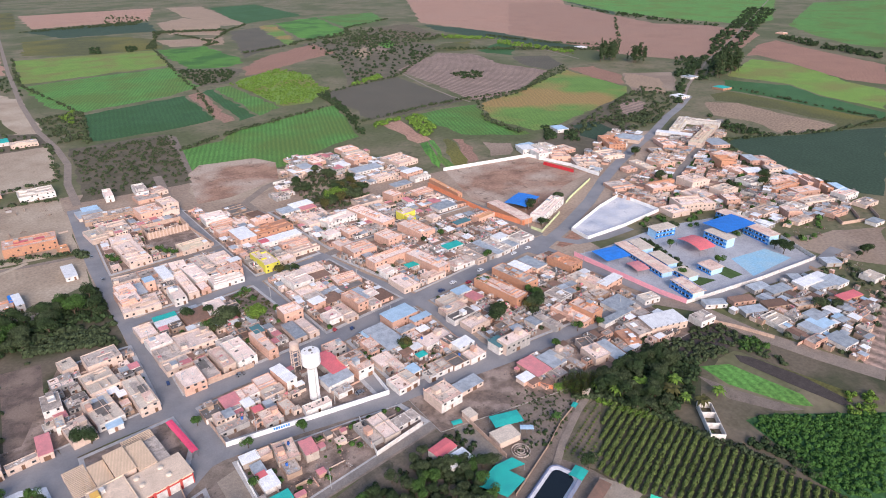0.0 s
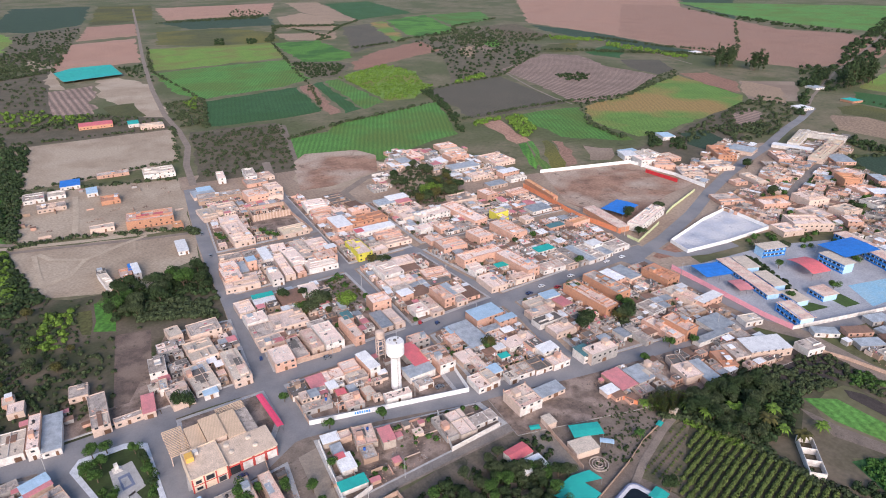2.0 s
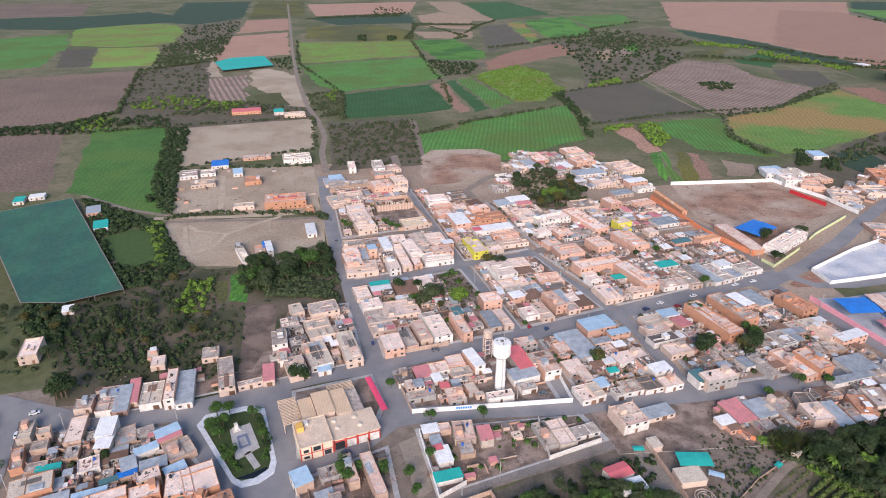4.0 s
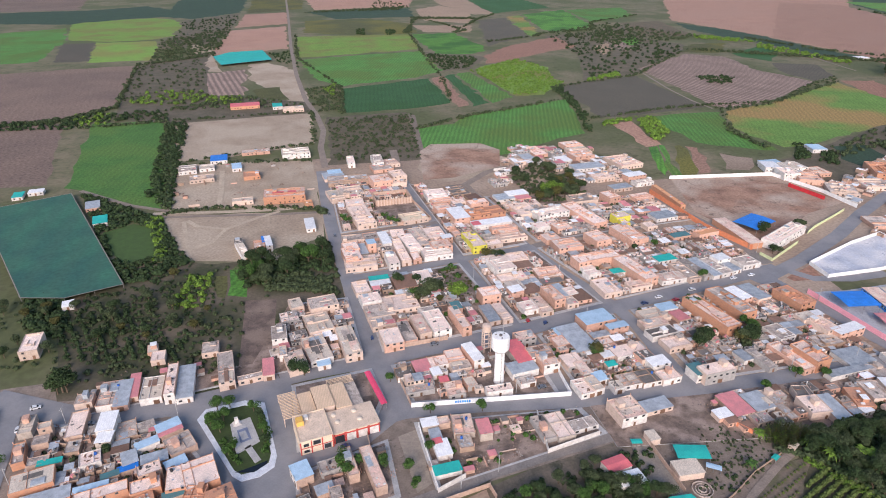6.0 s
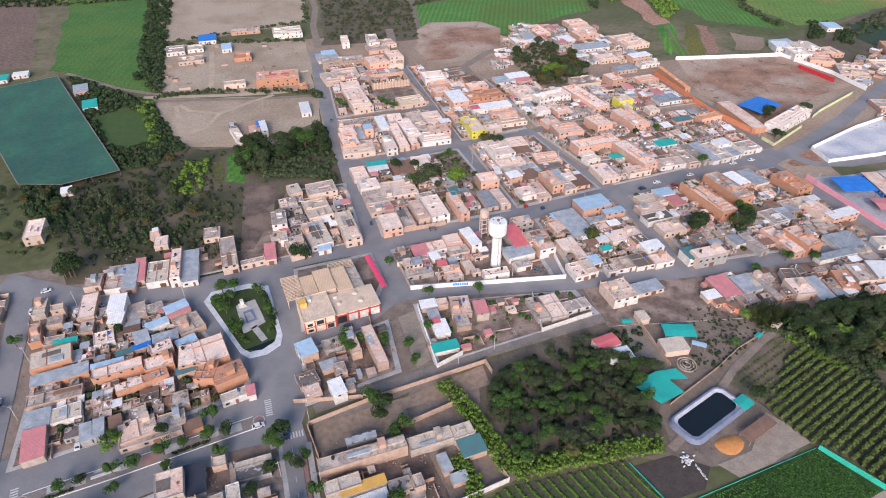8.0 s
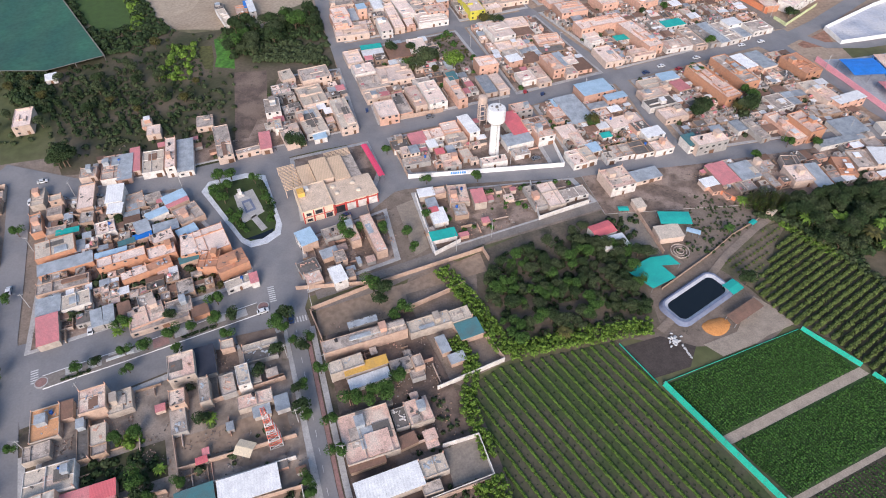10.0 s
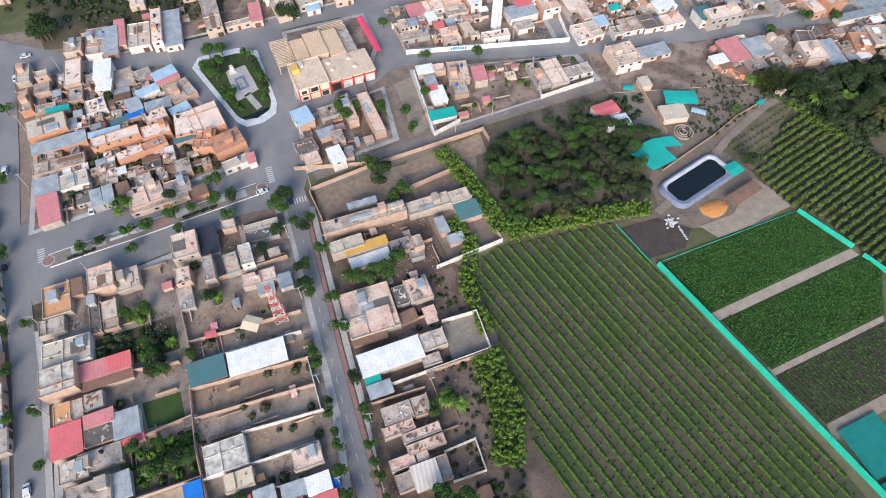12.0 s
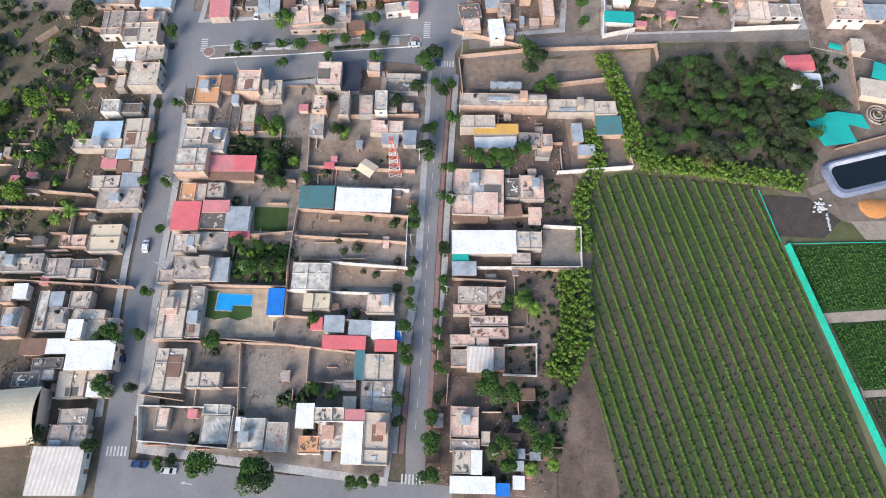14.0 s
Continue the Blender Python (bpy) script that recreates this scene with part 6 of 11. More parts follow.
# houses: mid
house(31.7, 341.6, 19.4, 15.0, 3.6, -0, "plaster", "bleached", front="S")
house(27.8, 361.0, 9.6, 11.5, 5.2, 7, "brick", "bleached", front="S")
house(31.8, 378.1, 16.3, 9.0, 3, -1, "plaster", "slab", front="S")
house(40.9, 361.1, 5.5, 6.9, 7, 5, "brick", "skyblue", front="S")
house(34.9, 360.1, 5.7, 14.8, 3, 4, "grey", "tin", front="S")
house(50.9, 369.3, 5.9, 19.0, 5, 4, "white", "whiteroof", front="S")
house(55.4, 359.3, 5.8, 14.2, 3, 7, "brick", "slab", front="S")
house(58.5, 351.0, 6.3, 32.2, 4, 3, "plaster", "bleached", front="S")
house(50.9, 339.2, 6.9, 15.7, 4.6, 3, "white", "bleached", front="S")
house(66.9, 360.7, 9.0, 24.8, 3.8, 8, "white", "bleached", front="S")
house(66.2, 341.3, 5.4, 10.5, 3.4, 4, "brick", "bleached", front="S")
house(75.0, 369.8, 9.6, 27.4, 3.2, 7, "plaster", "slab", front="S")
house(80.2, 344.4, 18.5, 13.1, 3.6, 2, "white", "bleached", front="S")
house(85.0, 373.5, 13.5, 17.3, 3, 4, "plaster", "bleached", front="S")
house(91.2, 361.9, 7.2, 5.7, 5, 8, "brick", "whiteroof", front="S")
house(85.1, 352.0, 12.6, 11.0, 4.6, 5, "brick", "salmon", front="S")
house(61.1, 378.7, 9.5, 11.9, 3, -1, "plaster", "bleached", front="S")
house(26.7, 459.4, 11.3, 21.7, 3, 9, "plaster", "pale", front="S")
house(39.3, 441.3, 13.9, 13.6, 3, -1, "plaster", "bleached", front="S")
house(41.1, 412.7, 13.8, 34.2, 4.5, 7, "plaster", "bleached", front="N")
house(65.0, 478.5, 16.0, 17.0, 7, 8, "brick", "bleached", front="S")
house(79.9, 484.8, 11.8, 16.3, 7.6, 8, "plaster", "bleached", front="S")
house(78.5, 475.5, 12.1, 10.7, 4, 5, "plaster", "bleached", front="S")
house(71.5, 517.2, 17.7, 14.6, 3, 7, "brick", "slab", front="S")
house(30.4, 515.3, 11.3, 10.2, 3, 3, "plaster", "skyblue", front="S")
house(39.9, 493.3, 33.5, 17.5, 3, -0, "mud", "slab", front="S")
house(39.5, 466.6, 17.7, 18.8, 3, 5, "plaster", "slab", front="S")
house(70.2, 534.7, 9.5, 23.6, 5, -1, "white", "slab", front="S")
house(82.0, 528.9, 11.6, 15.0, 3.4, 11, "plaster", "salmon", front="S")
house(47.0, 538.8, 6.2, 20.3, 5, -1, "white", "bleached", front="S")
house(77.1, 403.4, 18.5, 13.8, 3.4, 7, "plaster", "cream", front="S")
house(102.3, 441.7, 16.3, 17.7, 4.2, 1, "white", "bleached", front="S")
house(104.5, 428.9, 16.2, 7.0, 3.4, 7, "brick", "bleached", front="S")
house(121.9, 449.4, 14.5, 23.0, 2.6, 7, "mud", "darkslab", front="S")
house(130.1, 430.7, 10.1, 14.0, 2.6, 11, "mud", "rust", front="S")
house(129.0, 416.4, 15.1, 8.8, 4.6, 7, "brick", "bleached", front="S")
house(108.6, 397.2, 11.4, 20.9, 5.6, 5, "brick", "whiteroof", front="S")
house(128.4, 396.5, 27.4, 13.6, 5, 8, "orangebrick", "brickroof", front="S")
house(128.3, 380.2, 28.4, 9.0, 4, 5, "white", "whiteroof", front="S")
house(116.7, 379.0, 5.8, 5.9, 4.2, 5, "white", "redsheet", front="S")
house(134.0, 370.3, 19.0, 5.8, 3.4, 5, "brick", "salmon", front="S")
house(107.4, 352.0, 9.7, 22.6, 5.4, 5, "yellow", "bleached", front="S")
house(119.5, 349.1, 11.4, 7.5, 3, 6, "plaster", "bleached", front="S")
house(134.3, 356.2, 20.9, 9.0, 3, 4, "plaster", "salmon", front="S")
house(135.2, 364.3, 13.4, 6.2, 3, 7, "brick", "salmon", front="S")
house(115.7, 423.8, 10.3, 7.9, 3.2, 7, "plaster", "bleached", front="S")
house(101.7, 415.5, 11.9, 12.6, 3.4, 6, "brick", "salmon", front="S")
house(39.7, 320.3, 11.6, 4.8, 2.8, 2, "white", "teal", front="S")
house(39.7, 314.0, 11.7, 5.5, 2.8, 2, "white", "whiteroof", front="S")
house(28.3, 311.2, 8.8, 13.6, 3, 6, "plaster", "bleached", front="S")
house(31.5, 296.2, 11.1, 9.6, 4, 7, "white", "bleached", front="S")
house(54.9, 312.6, 14.8, 14.8, 2.6, 3, "brick", "rust", front="S")
house(65.0, 314.2, 9.8, 14.5, 3.4, 1, "white", "bleached", front="S")
house(34.7, 284.1, 15.2, 12.8, 3, 4, "plaster", "slab", front="S")
house(47.2, 289.2, 18.2, 15.7, 3.2, 4, "plaster", "bleached", front="S")
house(34.3, 272.5, 12.1, 9.5, 3, 6, "plaster", "slab", front="S")
house(36.4, 255.3, 10.0, 13.8, 5, 4, "white", "bleached", front="S")
house(38.5, 271.1, 5.0, 3.5, 3.2, 3, "brick", "pinksheet", front="S")
house(45.0, 261.0, 6.6, 18.6, 3, 6, "brick", "slab", front="S")
house(53.0, 264.0, 6.2, 18.4, 4, 7, "plaster", "salmon", front="S")
house(61.6, 264.1, 9.4, 20.7, 4.6, 6, "white", "bleached", front="S")
house(73.7, 263.4, 5.1, 21.3, 5.6, 7, "brick", "bleached", front="S")
house(74.8, 274.6, 4.9, 7.6, 5.7, 6, "brick", "darkteal", front="S")
house(59.4, 277.0, 8.7, 7.4, 3.2, 6, "white", "slab", front="S")
house(95.9, 283.3, 10.9, 9.7, 6.5, 4, "brick", "bleached", front="S")
house(91.3, 267.2, 6.3, 16.7, 3, 4, "plaster", "tin", front="S")
house(98.0, 267.0, 5.7, 16.9, 3.2, 6, "plaster", "bleached", front="S")
house(114.1, 316.4, 12.9, 16.4, 5.2, 8, "white", "bleached", front="S")
house(109.7, 327.8, 9.8, 6.6, 3.4, 5, "white", "bleached", front="S")
house(116.0, 302.3, 16.9, 8.7, 3.4, 5, "plaster", "bleached", front="S")
house(112.1, 285.2, 7.7, 6.9, 5, 9, "brick", "whiteroof", front="S")
house(127.7, 326.6, 12.9, 11.2, 3, 3, "plaster", "bleached", front="S")
house(127.7, 316.1, 12.1, 8.6, 2.6, 1, "mud", "rust", front="S")
house(139.0, 302.8, 15.2, 13.0, 2.8, -1, "brick", "salmon", front="S")
house(130.5, 275.0, 7.0, 16.1, 5.4, 9, "brick", "salmon", front="S")
house(137.8, 280.9, 6.1, 14.2, 3, 9, "plaster", "tin", front="S")
house(142.4, 278.4, 6.3, 7.9, 3.2, 7, "white", "bleached", front="S")
house(138.1, 268.9, 7.0, 8.4, 3, 5, "plaster", "slab", front="S")
house(113.4, 268.8, 8.7, 9.8, 3, 7, "white", "bleached", front="S")
house(146.5, 273.9, 8.7, 11.8, 2.6, 4, "brick", "rust", front="S")
house(121.9, 286.9, 10.5, 9.8, 2.6, 8, "mud", "rust", front="S")
house(137.3, 294.3, 13.8, 8.9, 2.6, 2, "mud", "darkslab", front="S")
house(173.4, 309.9, 29.8, 10.3, 5.8, 7, "brick", "bleached", front="S")
house(164.0, 302.6, 7.8, 8.1, 3.4, 10, "white", "bleached", front="S")
house(164.0, 295.2, 8.6, 7.1, 3.2, 9, "white", "bleached", front="S")
house(164.3, 278.1, 10.7, 16.5, 3.8, 4, "plaster", "bleached", front="S")
house(181.5, 294.9, 10.2, 5.6, 2.8, 3, "white", "teal", front="S")
house(189.6, 291.1, 9.4, 30.0, 6, 11, "brick", "bleached", front="S")
house(183.9, 276.2, 14.0, 7.6, 3.6, 5, "plaster", "salmon", front="S")
house(211.2, 337.8, 13.3, 25.2, 5.8, 8, "brick", "bleached", front="S")
house(219.6, 365.1, 11.6, 8.1, 6, 9, "yellow", "bleached", front="S")
house(217.2, 303.0, 13.4, 7.5, 3, 5, "white", "teal", front="S")
house(219.4, 284.7, 7.6, 21.4, 3, 4, "plaster", "slab", front="S")
house(227.8, 286.5, 6.3, 22.9, 3, 8, "grey", "slab", front="S")
house(234.5, 286.7, 6.9, 23.7, 3, 7, "white", "tin", front="S")
house(241.9, 286.0, 9.3, 20.6, 3, 8, "white", "slab", front="S")
house(249.1, 286.8, 7.0, 18.4, 3, 11, "white", "tin", front="S")
house(248.9, 292.4, 9.7, 7.7, 5, 8, "white", "whiteroof", front="S")
house(263.1, 286.7, 13.5, 11.2, 3.2, 6, "white", "slab", front="S")
house(207.1, 280.3, 16.5, 9.3, 3, 2, "white", "salmon", front="S")
house(244.9, 329.9, 13.4, 6.1, 3.6, 5, "brick", "darkteal", front="S")
house(264.1, 329.0, 16.9, 6.6, 4, 9, "brick", "orangeroof", front="S")
house(234.0, 350.1, 7.9, 8.2, 3.4, 6, "plaster", "bleached", front="S")
house(253.0, 364.2, 17.7, 11.9, 3, 5, "white", "tin", front="S")
house(141.9, 246.5, 16.9, 11.1, 6, 7, "brick", "skyblue", front="S")
house(149.9, 237.9, 11.3, 4.9, 5, 6, "brick", "skyblue", front="S")
house(126.7, 234.8, 11.6, 22.2, 3, 7, "white", "tin", front="N")
house(120.6, 242.6, 5.1, 6.8, 2.9, 7, "brick", "skyblue", front="S")
house(117.5, 234.4, 7.0, 7.7, 2.8, 9, "brick", "salmon", front="S")
house(146.5, 219.8, 17.0, 8.4, 3, 7, "plaster", "bleached", front="S")
house(150.9, 212.3, 7.8, 7.1, 4.4, 8, "brick", "darkslab", front="S")
house(154.2, 206.0, 9.6, 6.6, 4.8, 6, "white", "whiteroof", front="S")
house(154.4, 197.2, 9.7, 7.0, 3.4, 5, "plaster", "bleached", front="S")
house(133.4, 211.5, 5.0, 3.6, 2.8, 4, "white", "teal", front="S")
house(118.5, 199.4, 5.3, 9.6, 3.6, 8, "plaster", "pale", front="S")
house(118.9, 211.4, 5.1, 9.9, 3.2, 5, "plaster", "salmon", front="S")
house(123.6, 204.0, 5.8, 6.2, 3, 7, "white", "skyblue", front="S")
house(135.3, 199.0, 9.5, 8.6, 2.7, 2, "mud", "slab", front="S")
house(145.1, 199.0, 9.8, 9.5, 2.7, 3, "mud", "darkslab", front="S")
house(128.2, 196.2, 5.0, 5.7, 3, 3, "white", "pale", front="S")
house(139.3, 235.0, 9.7, 4.5, 3, 5, "plaster", "tin", front="S")
house(171.3, 238.6, 14.5, 7.1, 3, 4, "plaster", "salmon", front="S")
house(170.6, 229.7, 15.6, 7.2, 3, 6, "white", "darkslab", front="S")
house(186.0, 250.6, 10.4, 7.0, 3.4, 4, "white", "skyblue", front="S")
house(188.4, 241.5, 7.2, 8.9, 3, 8, "brick", "pinksheet", front="S")
house(172.4, 219.6, 13.0, 9.4, 3.2, 4, "plaster", "bleached", front="S")
house(176.1, 193.2, 16.1, 7.1, 6.4, 3, "plaster", "bleached", front="S")
house(168.7, 196.0, 6.8, 8.1, 5, 6, "white", "darkteal", front="S")
house(203.4, 236.7, 9.3, 32.4, 6.6, 9, "orangebrick", "salmon", front="S")
house(220.0, 243.4, 9.5, 27.8, 6.6, 8, "orangebrick", "slab", front="S")
house(231.4, 251.8, 7.6, 13.7, 4.8, 10, "brick", "whiteroof", front="S")
house(242.0, 252.3, 9.1, 16.3, 4, 8, "plaster", "tin", front="S")
house(259.5, 241.8, 11.3, 19.0, 5, 9, "orangebrick", "brickroof", front="S")
house(218.9, 196.1, 6.9, 22.3, 3.8, 8, "brick", "salmon", front="S")
house(226.9, 193.3, 8.8, 15.8, 6.4, 8, "orangebrick", "salmon", front="S")
house(228.5, 215.5, 9.8, 12.2, 3, 7, "white", "slab", front="S")
house(204.3, 198.2, 5.2, 15.5, 3, 7, "grey", "slab", front="S")
house(197.7, 202.5, 5.5, 8.1, 3, 7, "white", "tin", front="S")
house(253.3, 213.9, 8.9, 12.7, 5, 8, "plaster", "salmon", front="S")
house(251.5, 223.5, 9.6, 7.1, 4, 5, "plaster", "pale", front="S")
house(262.2, 207.6, 17.4, 6.2, 5, 8, "brick", "whiteroof", front="S")
house(237.8, 180.8, 24.4, 4.3, 3, 3, "white", "tin", front="S")
house(46.6, 230.8, 7.5, 8.7, 3, 5, "brick", "pinksheet", front="S")
house(54.8, 232.5, 9.2, 7.3, 3, 4, "brick", "bleached", front="S")
house(63.3, 234.8, 8.3, 8.8, 3.4, 3, "brick", "bleached", front="S")
house(64.2, 226.9, 9.7, 6.3, 3, 4, "plaster", "slab", front="S")
house(71.8, 232.6, 5.3, 13.9, 5.4, 11, "brick", "whiteroof", front="S")
house(52.1, 225.1, 4.3, 5.4, 3, 7, "white", "whiteroof", front="S")
house(54.3, 218.7, 3.9, 3.8, 3, 3, "brick", "redsheet", front="S")
house(57.4, 211.4, 7.8, 9.2, 3, 3, "plaster", "salmon", front="S")
house(65.4, 214.2, 4.9, 6.8, 3, 7, "brick", "pale", front="S")
house(42.5, 214.9, 12.7, 4.6, 2.8, 2, "grey", "slab", front="S")
house(37.9, 228.3, 8.1, 7.5, 2.6, 5, "mud", "darkslab", front="S")
house(76.3, 206.2, 11.9, 4.4, 3.4, 0, "white", "bleached", front="S")
house(100.7, 240.1, 10.0, 7.1, 5, 4, "brick", "salmon", front="S")
house(93.5, 229.2, 8.0, 17.4, 4.4, 7, "plaster", "redsheet", front="N")
house(91.4, 217.8, 13.2, 8.1, 4, 6, "white", "tin", front="N")
house(104.2, 218.6, 8.4, 9.2, 5.4, 6, "brick", "salmon", front="S")
house(90.5, 209.4, 7.5, 4.8, 2.8, 4, "white", "slab", front="S")
house(165.2, 431.2, 16.9, 9.9, 3, 6, "white", "whiteroof", front="S")
house(166.8, 421.1, 11.6, 7.1, 3, 4, "brick", "pinksheet", front="S")
house(158.8, 397.8, 15.0, 21.1, 3.6, 7, "plaster", "bleached", front="S")
house(175.0, 386.1, 25.9, 11.6, 4.6, 11, "white", "bleached", front="S")
house(159.3, 364.7, 10.1, 8.9, 4.4, 8, "white", "bleached", front="S")
house(173.7, 362.6, 11.4, 10.3, 3.6, 7, "brick", "salmon", front="S")
house(159.4, 347.8, 10.8, 10.4, 3.6, 7, "brick", "bleached", front="S")
house(197.7, 379.0, 11.1, 40.8, 4.4, 11, "brick", "bleached", front="S")
house(164.6, 333.0, 17.3, 14.0, 4.8, 3, "brick", "bleached", front="S")
house(187.9, 336.6, 11.8, 15.3, 5.8, 11, "brick", "bleached", front="S")
house(230.5, 402.0, 10.0, 13.1, 6.4, 10, "brick", "bleached", front="S")
house(251.1, 424.2, 17.4, 9.9, 3.4, 6, "plaster", "tin", front="S")
house(284.5, 481.7, 23.0, 27.7, 4, 8, "plaster", "salmon", front="S")
house(274.3, 443.8, 18.0, 9.6, 5, 8, "brick", "whiteroof", front="S")
house(274.6, 430.3, 16.8, 8.3, 3.4, 6, "white", "slab", front="S")
house(247.8, 449.4, 16.7, 12.6, 3.4, 7, "plaster", "bleached", front="S")
house(248.0, 478.4, 28.4, 14.0, 3, 3, "white", "tin", front="S")
house(253.6, 504.0, 19.7, 16.3, 5.4, 7, "brick", "bleached", front="S")
house(234.9, 501.5, 11.7, 14.9, 3.2, 7, "white", "whiteroof", front="S")
house(259.9, 539.8, 18.6, 15.3, 4, 6, "brick", "bleached", front="S")
house(219.6, 530.0, 13.4, 25.9, 3.2, 6, "brick", "bleached", front="S")
house(205.5, 516.0, 11.6, 15.4, 3, 7, "plaster", "tin", front="S")
house(257.0, 401.0, 16.2, 10.6, 3.4, 7, "brick", "salmon", front="S")
house(28.9, 506.2, 17.3, 16.8, 3, 5, "plaster", "tin")
house(27.4, 351.5, 10.7, 18.2, 4.9, 5, "brick", "bleached")
house(42.9, 376.0, 9.8, 10.6, 3.9, 5, "brick", "slab")
house(153.7, 426.6, 15.2, 11.9, 2.6, 5, "white", "tin")
house(114.4, 293.7, 9.2, 13.4, 3.2, 5, "white", "slab")
house(121.2, 268.8, 7.1, 16.3, 3, 5, "plaster", "salmon")
house(102.9, 226.0, 11.1, 8.3, 5.3, 5, "brick", "slab")
house(113.2, 199.1, 7.0, 10.4, 3, 5, "white", "bleached")
house(116.7, 218.3, 9.4, 10.2, 3, 5, "plaster", "bleached")
house(175.7, 245.7, 14.6, 11.0, 2.7, 5, "plaster", "pale")
house(249.0, 189.8, 15.2, 12.0, 2.7, 2, "white", "tin")
house(246.7, 204.1, 14.6, 9.1, 2.7, 2, "mud", "slab")
house(123.9, 179.7, 11.8, 12.5, 4.9, 5, "white", "salmon")
house(137.9, 180.8, 14.1, 6.7, 2.6, 5, "brick", "tin")
house(171.5, 173.0, 9.4, 13.5, 2.7, 5, "mud", "pinksheet")
house(162.8, 169.3, 7.0, 5.2, 2.6, 5, "white", "whiteroof")
house(182.1, 172.3, 9.7, 10.7, 2.7, 5, "white", "tin")
house(188.6, 173.5, 8.7, 9.7, 2.7, 5, "plaster", "slab")
house(189.9, 163.9, 4.3, 9.5, 2.7, 5, "mud", "slab")
house(217.7, 358.5, 5.4, 12.8, 4.9, 2, "yellow", "bleached")
house(209.9, 407.2, 20.0, 14.7, 4, 2, "plaster", "slab")
house(258.9, 520.4, 20.0, 18.2, 4, 2, "plaster", "pale")

# houses: left
house(-99.9, 242.4, 7.0, 7.1, 3, 2, "white", "slab")
house(-90.0, 243.5, 8.6, 17.1, 3.2, 2, "brick", "slab")
house(-84.3, 242.3, 5.8, 17.6, 3.2, 2, "white", "tin")
house(-80.6, 246.9, 4.0, 16.7, 3, 4, "brick", "pinksheet")
house(-72.4, 242.8, 9.0, 15.7, 3.4, 2, "white", "pale")
house(-64.5, 244.4, 4.4, 22.0, 6, 2, "brick", "bleached")
house(-58.5, 243.9, 6.8, 23.0, 3.4, 2, "white", "tin")
house(-41.7, 249.2, 7.0, 24.1, 4.6, 6, "white", "slab")
house(-50.3, 269.2, 7.7, 9.4, 3, 2, "plaster", "slab")
house(-73.8, 267.8, 6.3, 7.9, 3.2, 3, "plaster", "bleached")
house(-30.8, 241.3, 11.0, 3.3, 3, 9, "white", "slab")
house(-22.7, 246.1, 4.9, 12.7, 3.4, 2, "brick", "pinksheet")
house(-10.3, 248.2, 9.3, 15.4, 3.4, 12, "plaster", "slab")
house(-0.1, 256.2, 11.0, 20.9, 3.4, 11, "plaster", "pale")
house(2.4, 244.2, 6.0, 4.6, 3, 6, "white", "skyblue")
house(15.5, 257.5, 8.2, 25.3, 5, 7, "plaster", "pale")
house(2.1, 279.4, 12.8, 17.3, 3.4, 10, "plaster", "pale")
house(-17.6, 271.7, 7.4, 12.6, 5, 2, "white", "slab")
house(5.8, 296.4, 15.2, 12.0, 5, 8, "plaster", "slab")
house(-8.6, 300.2, 6.7, 9.9, 4, 12, "plaster", "pale")
house(-16.1, 256.9, 3.8, 8.0, 4, 3, "brick", "pale")
house(-11.8, 465.8, 31.1, 17.2, 6.4, -1, "orangebrick", "salmon")
house(-11.8, 464.5, 17.5, 7.4, 6.6, -0, "orangebrick", "redsheet")
house(5.2, 448.5, 6.3, 9.2, 3, 5, "orangebrick", "orangeroof")
house(-43.3, 465.7, 15.5, 8.4, 3, 4, "plaster", "pale")
house(4.4, 409.1, 6.5, 19.2, 3, 3, "white", "whiteroof")
house(-39.7, 377.0, 5.3, 24.8, 3, 15, "white", "pale")
house(-42.9, 390.7, 5.3, 7.3, 3.2, 4, "grey", "darkslab")
house(-29.3, 380.6, 7.0, 16.3, 3, 5, "orangebrick", "salmon")
house(-23.6, 382.7, 3.9, 15.8, 4.8, 7, "white", "whiteroof")
house(-26.5, 388.9, 2.9, 10.0, 3.4, 4, "brick", "blue")
house(-92.7, 553.0, 14.4, 17.3, 3, 6, "white", "slab")
house(-78.5, 525.8, 19.3, 11.7, 3, 7, "plaster", "slab")
house(-77.0, 555.1, 12.4, 12.8, 3, 5, "white", "pale")
house(-51.7, 550.0, 7.9, 15.6, 3.4, 5, "white", "skyblue")
house(-38.2, 524.5, 13.5, 13.3, 3.4, 4, "orangebrick", "brickroof")
house(-134.9, 291.1, 8.2, 16.1, 5.2, 5, "plaster", "bleached")
house(-77.5, 275.3, 4.9, 6.9, 3, 8, "brick", "pale")
house(-129.6, 331.0, 5.5, 7.0, 3, 12, "white", "whiteroof")
house(-140.2, 451.6, 9.3, 15.3, 3, 12, "white", "teal")
house(-152.2, 482.8, 9.7, 16.0, 3, 13, "brick", "tin")
house(-213.7, 518.8, 7.4, 12.5, 3, 8, "white", "teal")
house(-202.8, 524.7, 10.7, 8.6, 3, 7, "white", "whiteroof")
house(-68.5, 577.0, 14.5, 17.8, 3.4, 3, "white", "blue")
house(-0.1, 576.6, 25.1, 19.8, 4.6, 3, "white", "pale")
house(-36.4, 591.9, 25.4, 9.4, 3, 3, "brick", "slab")
house(-53.3, 782.9, 33.6, 18.5, 4, 3, "orangebrick", "redsheet")
house(-15.6, 771.2, 11.1, 18.1, 4, 3, "white", "teal")
house(2.6, 752.5, 23.9, 14.6, 4, 3, "plaster", "pale")
house(412.2, 447.7, 18.0, 14.2, 3, -2, "white", "skyblue")
house(419.7, 431.4, 18.0, 18.0, 5, -2, "white", "pale")
house(432.6, 418.4, 18.0, 17.0, 3.4, -2, "brick", "pale")

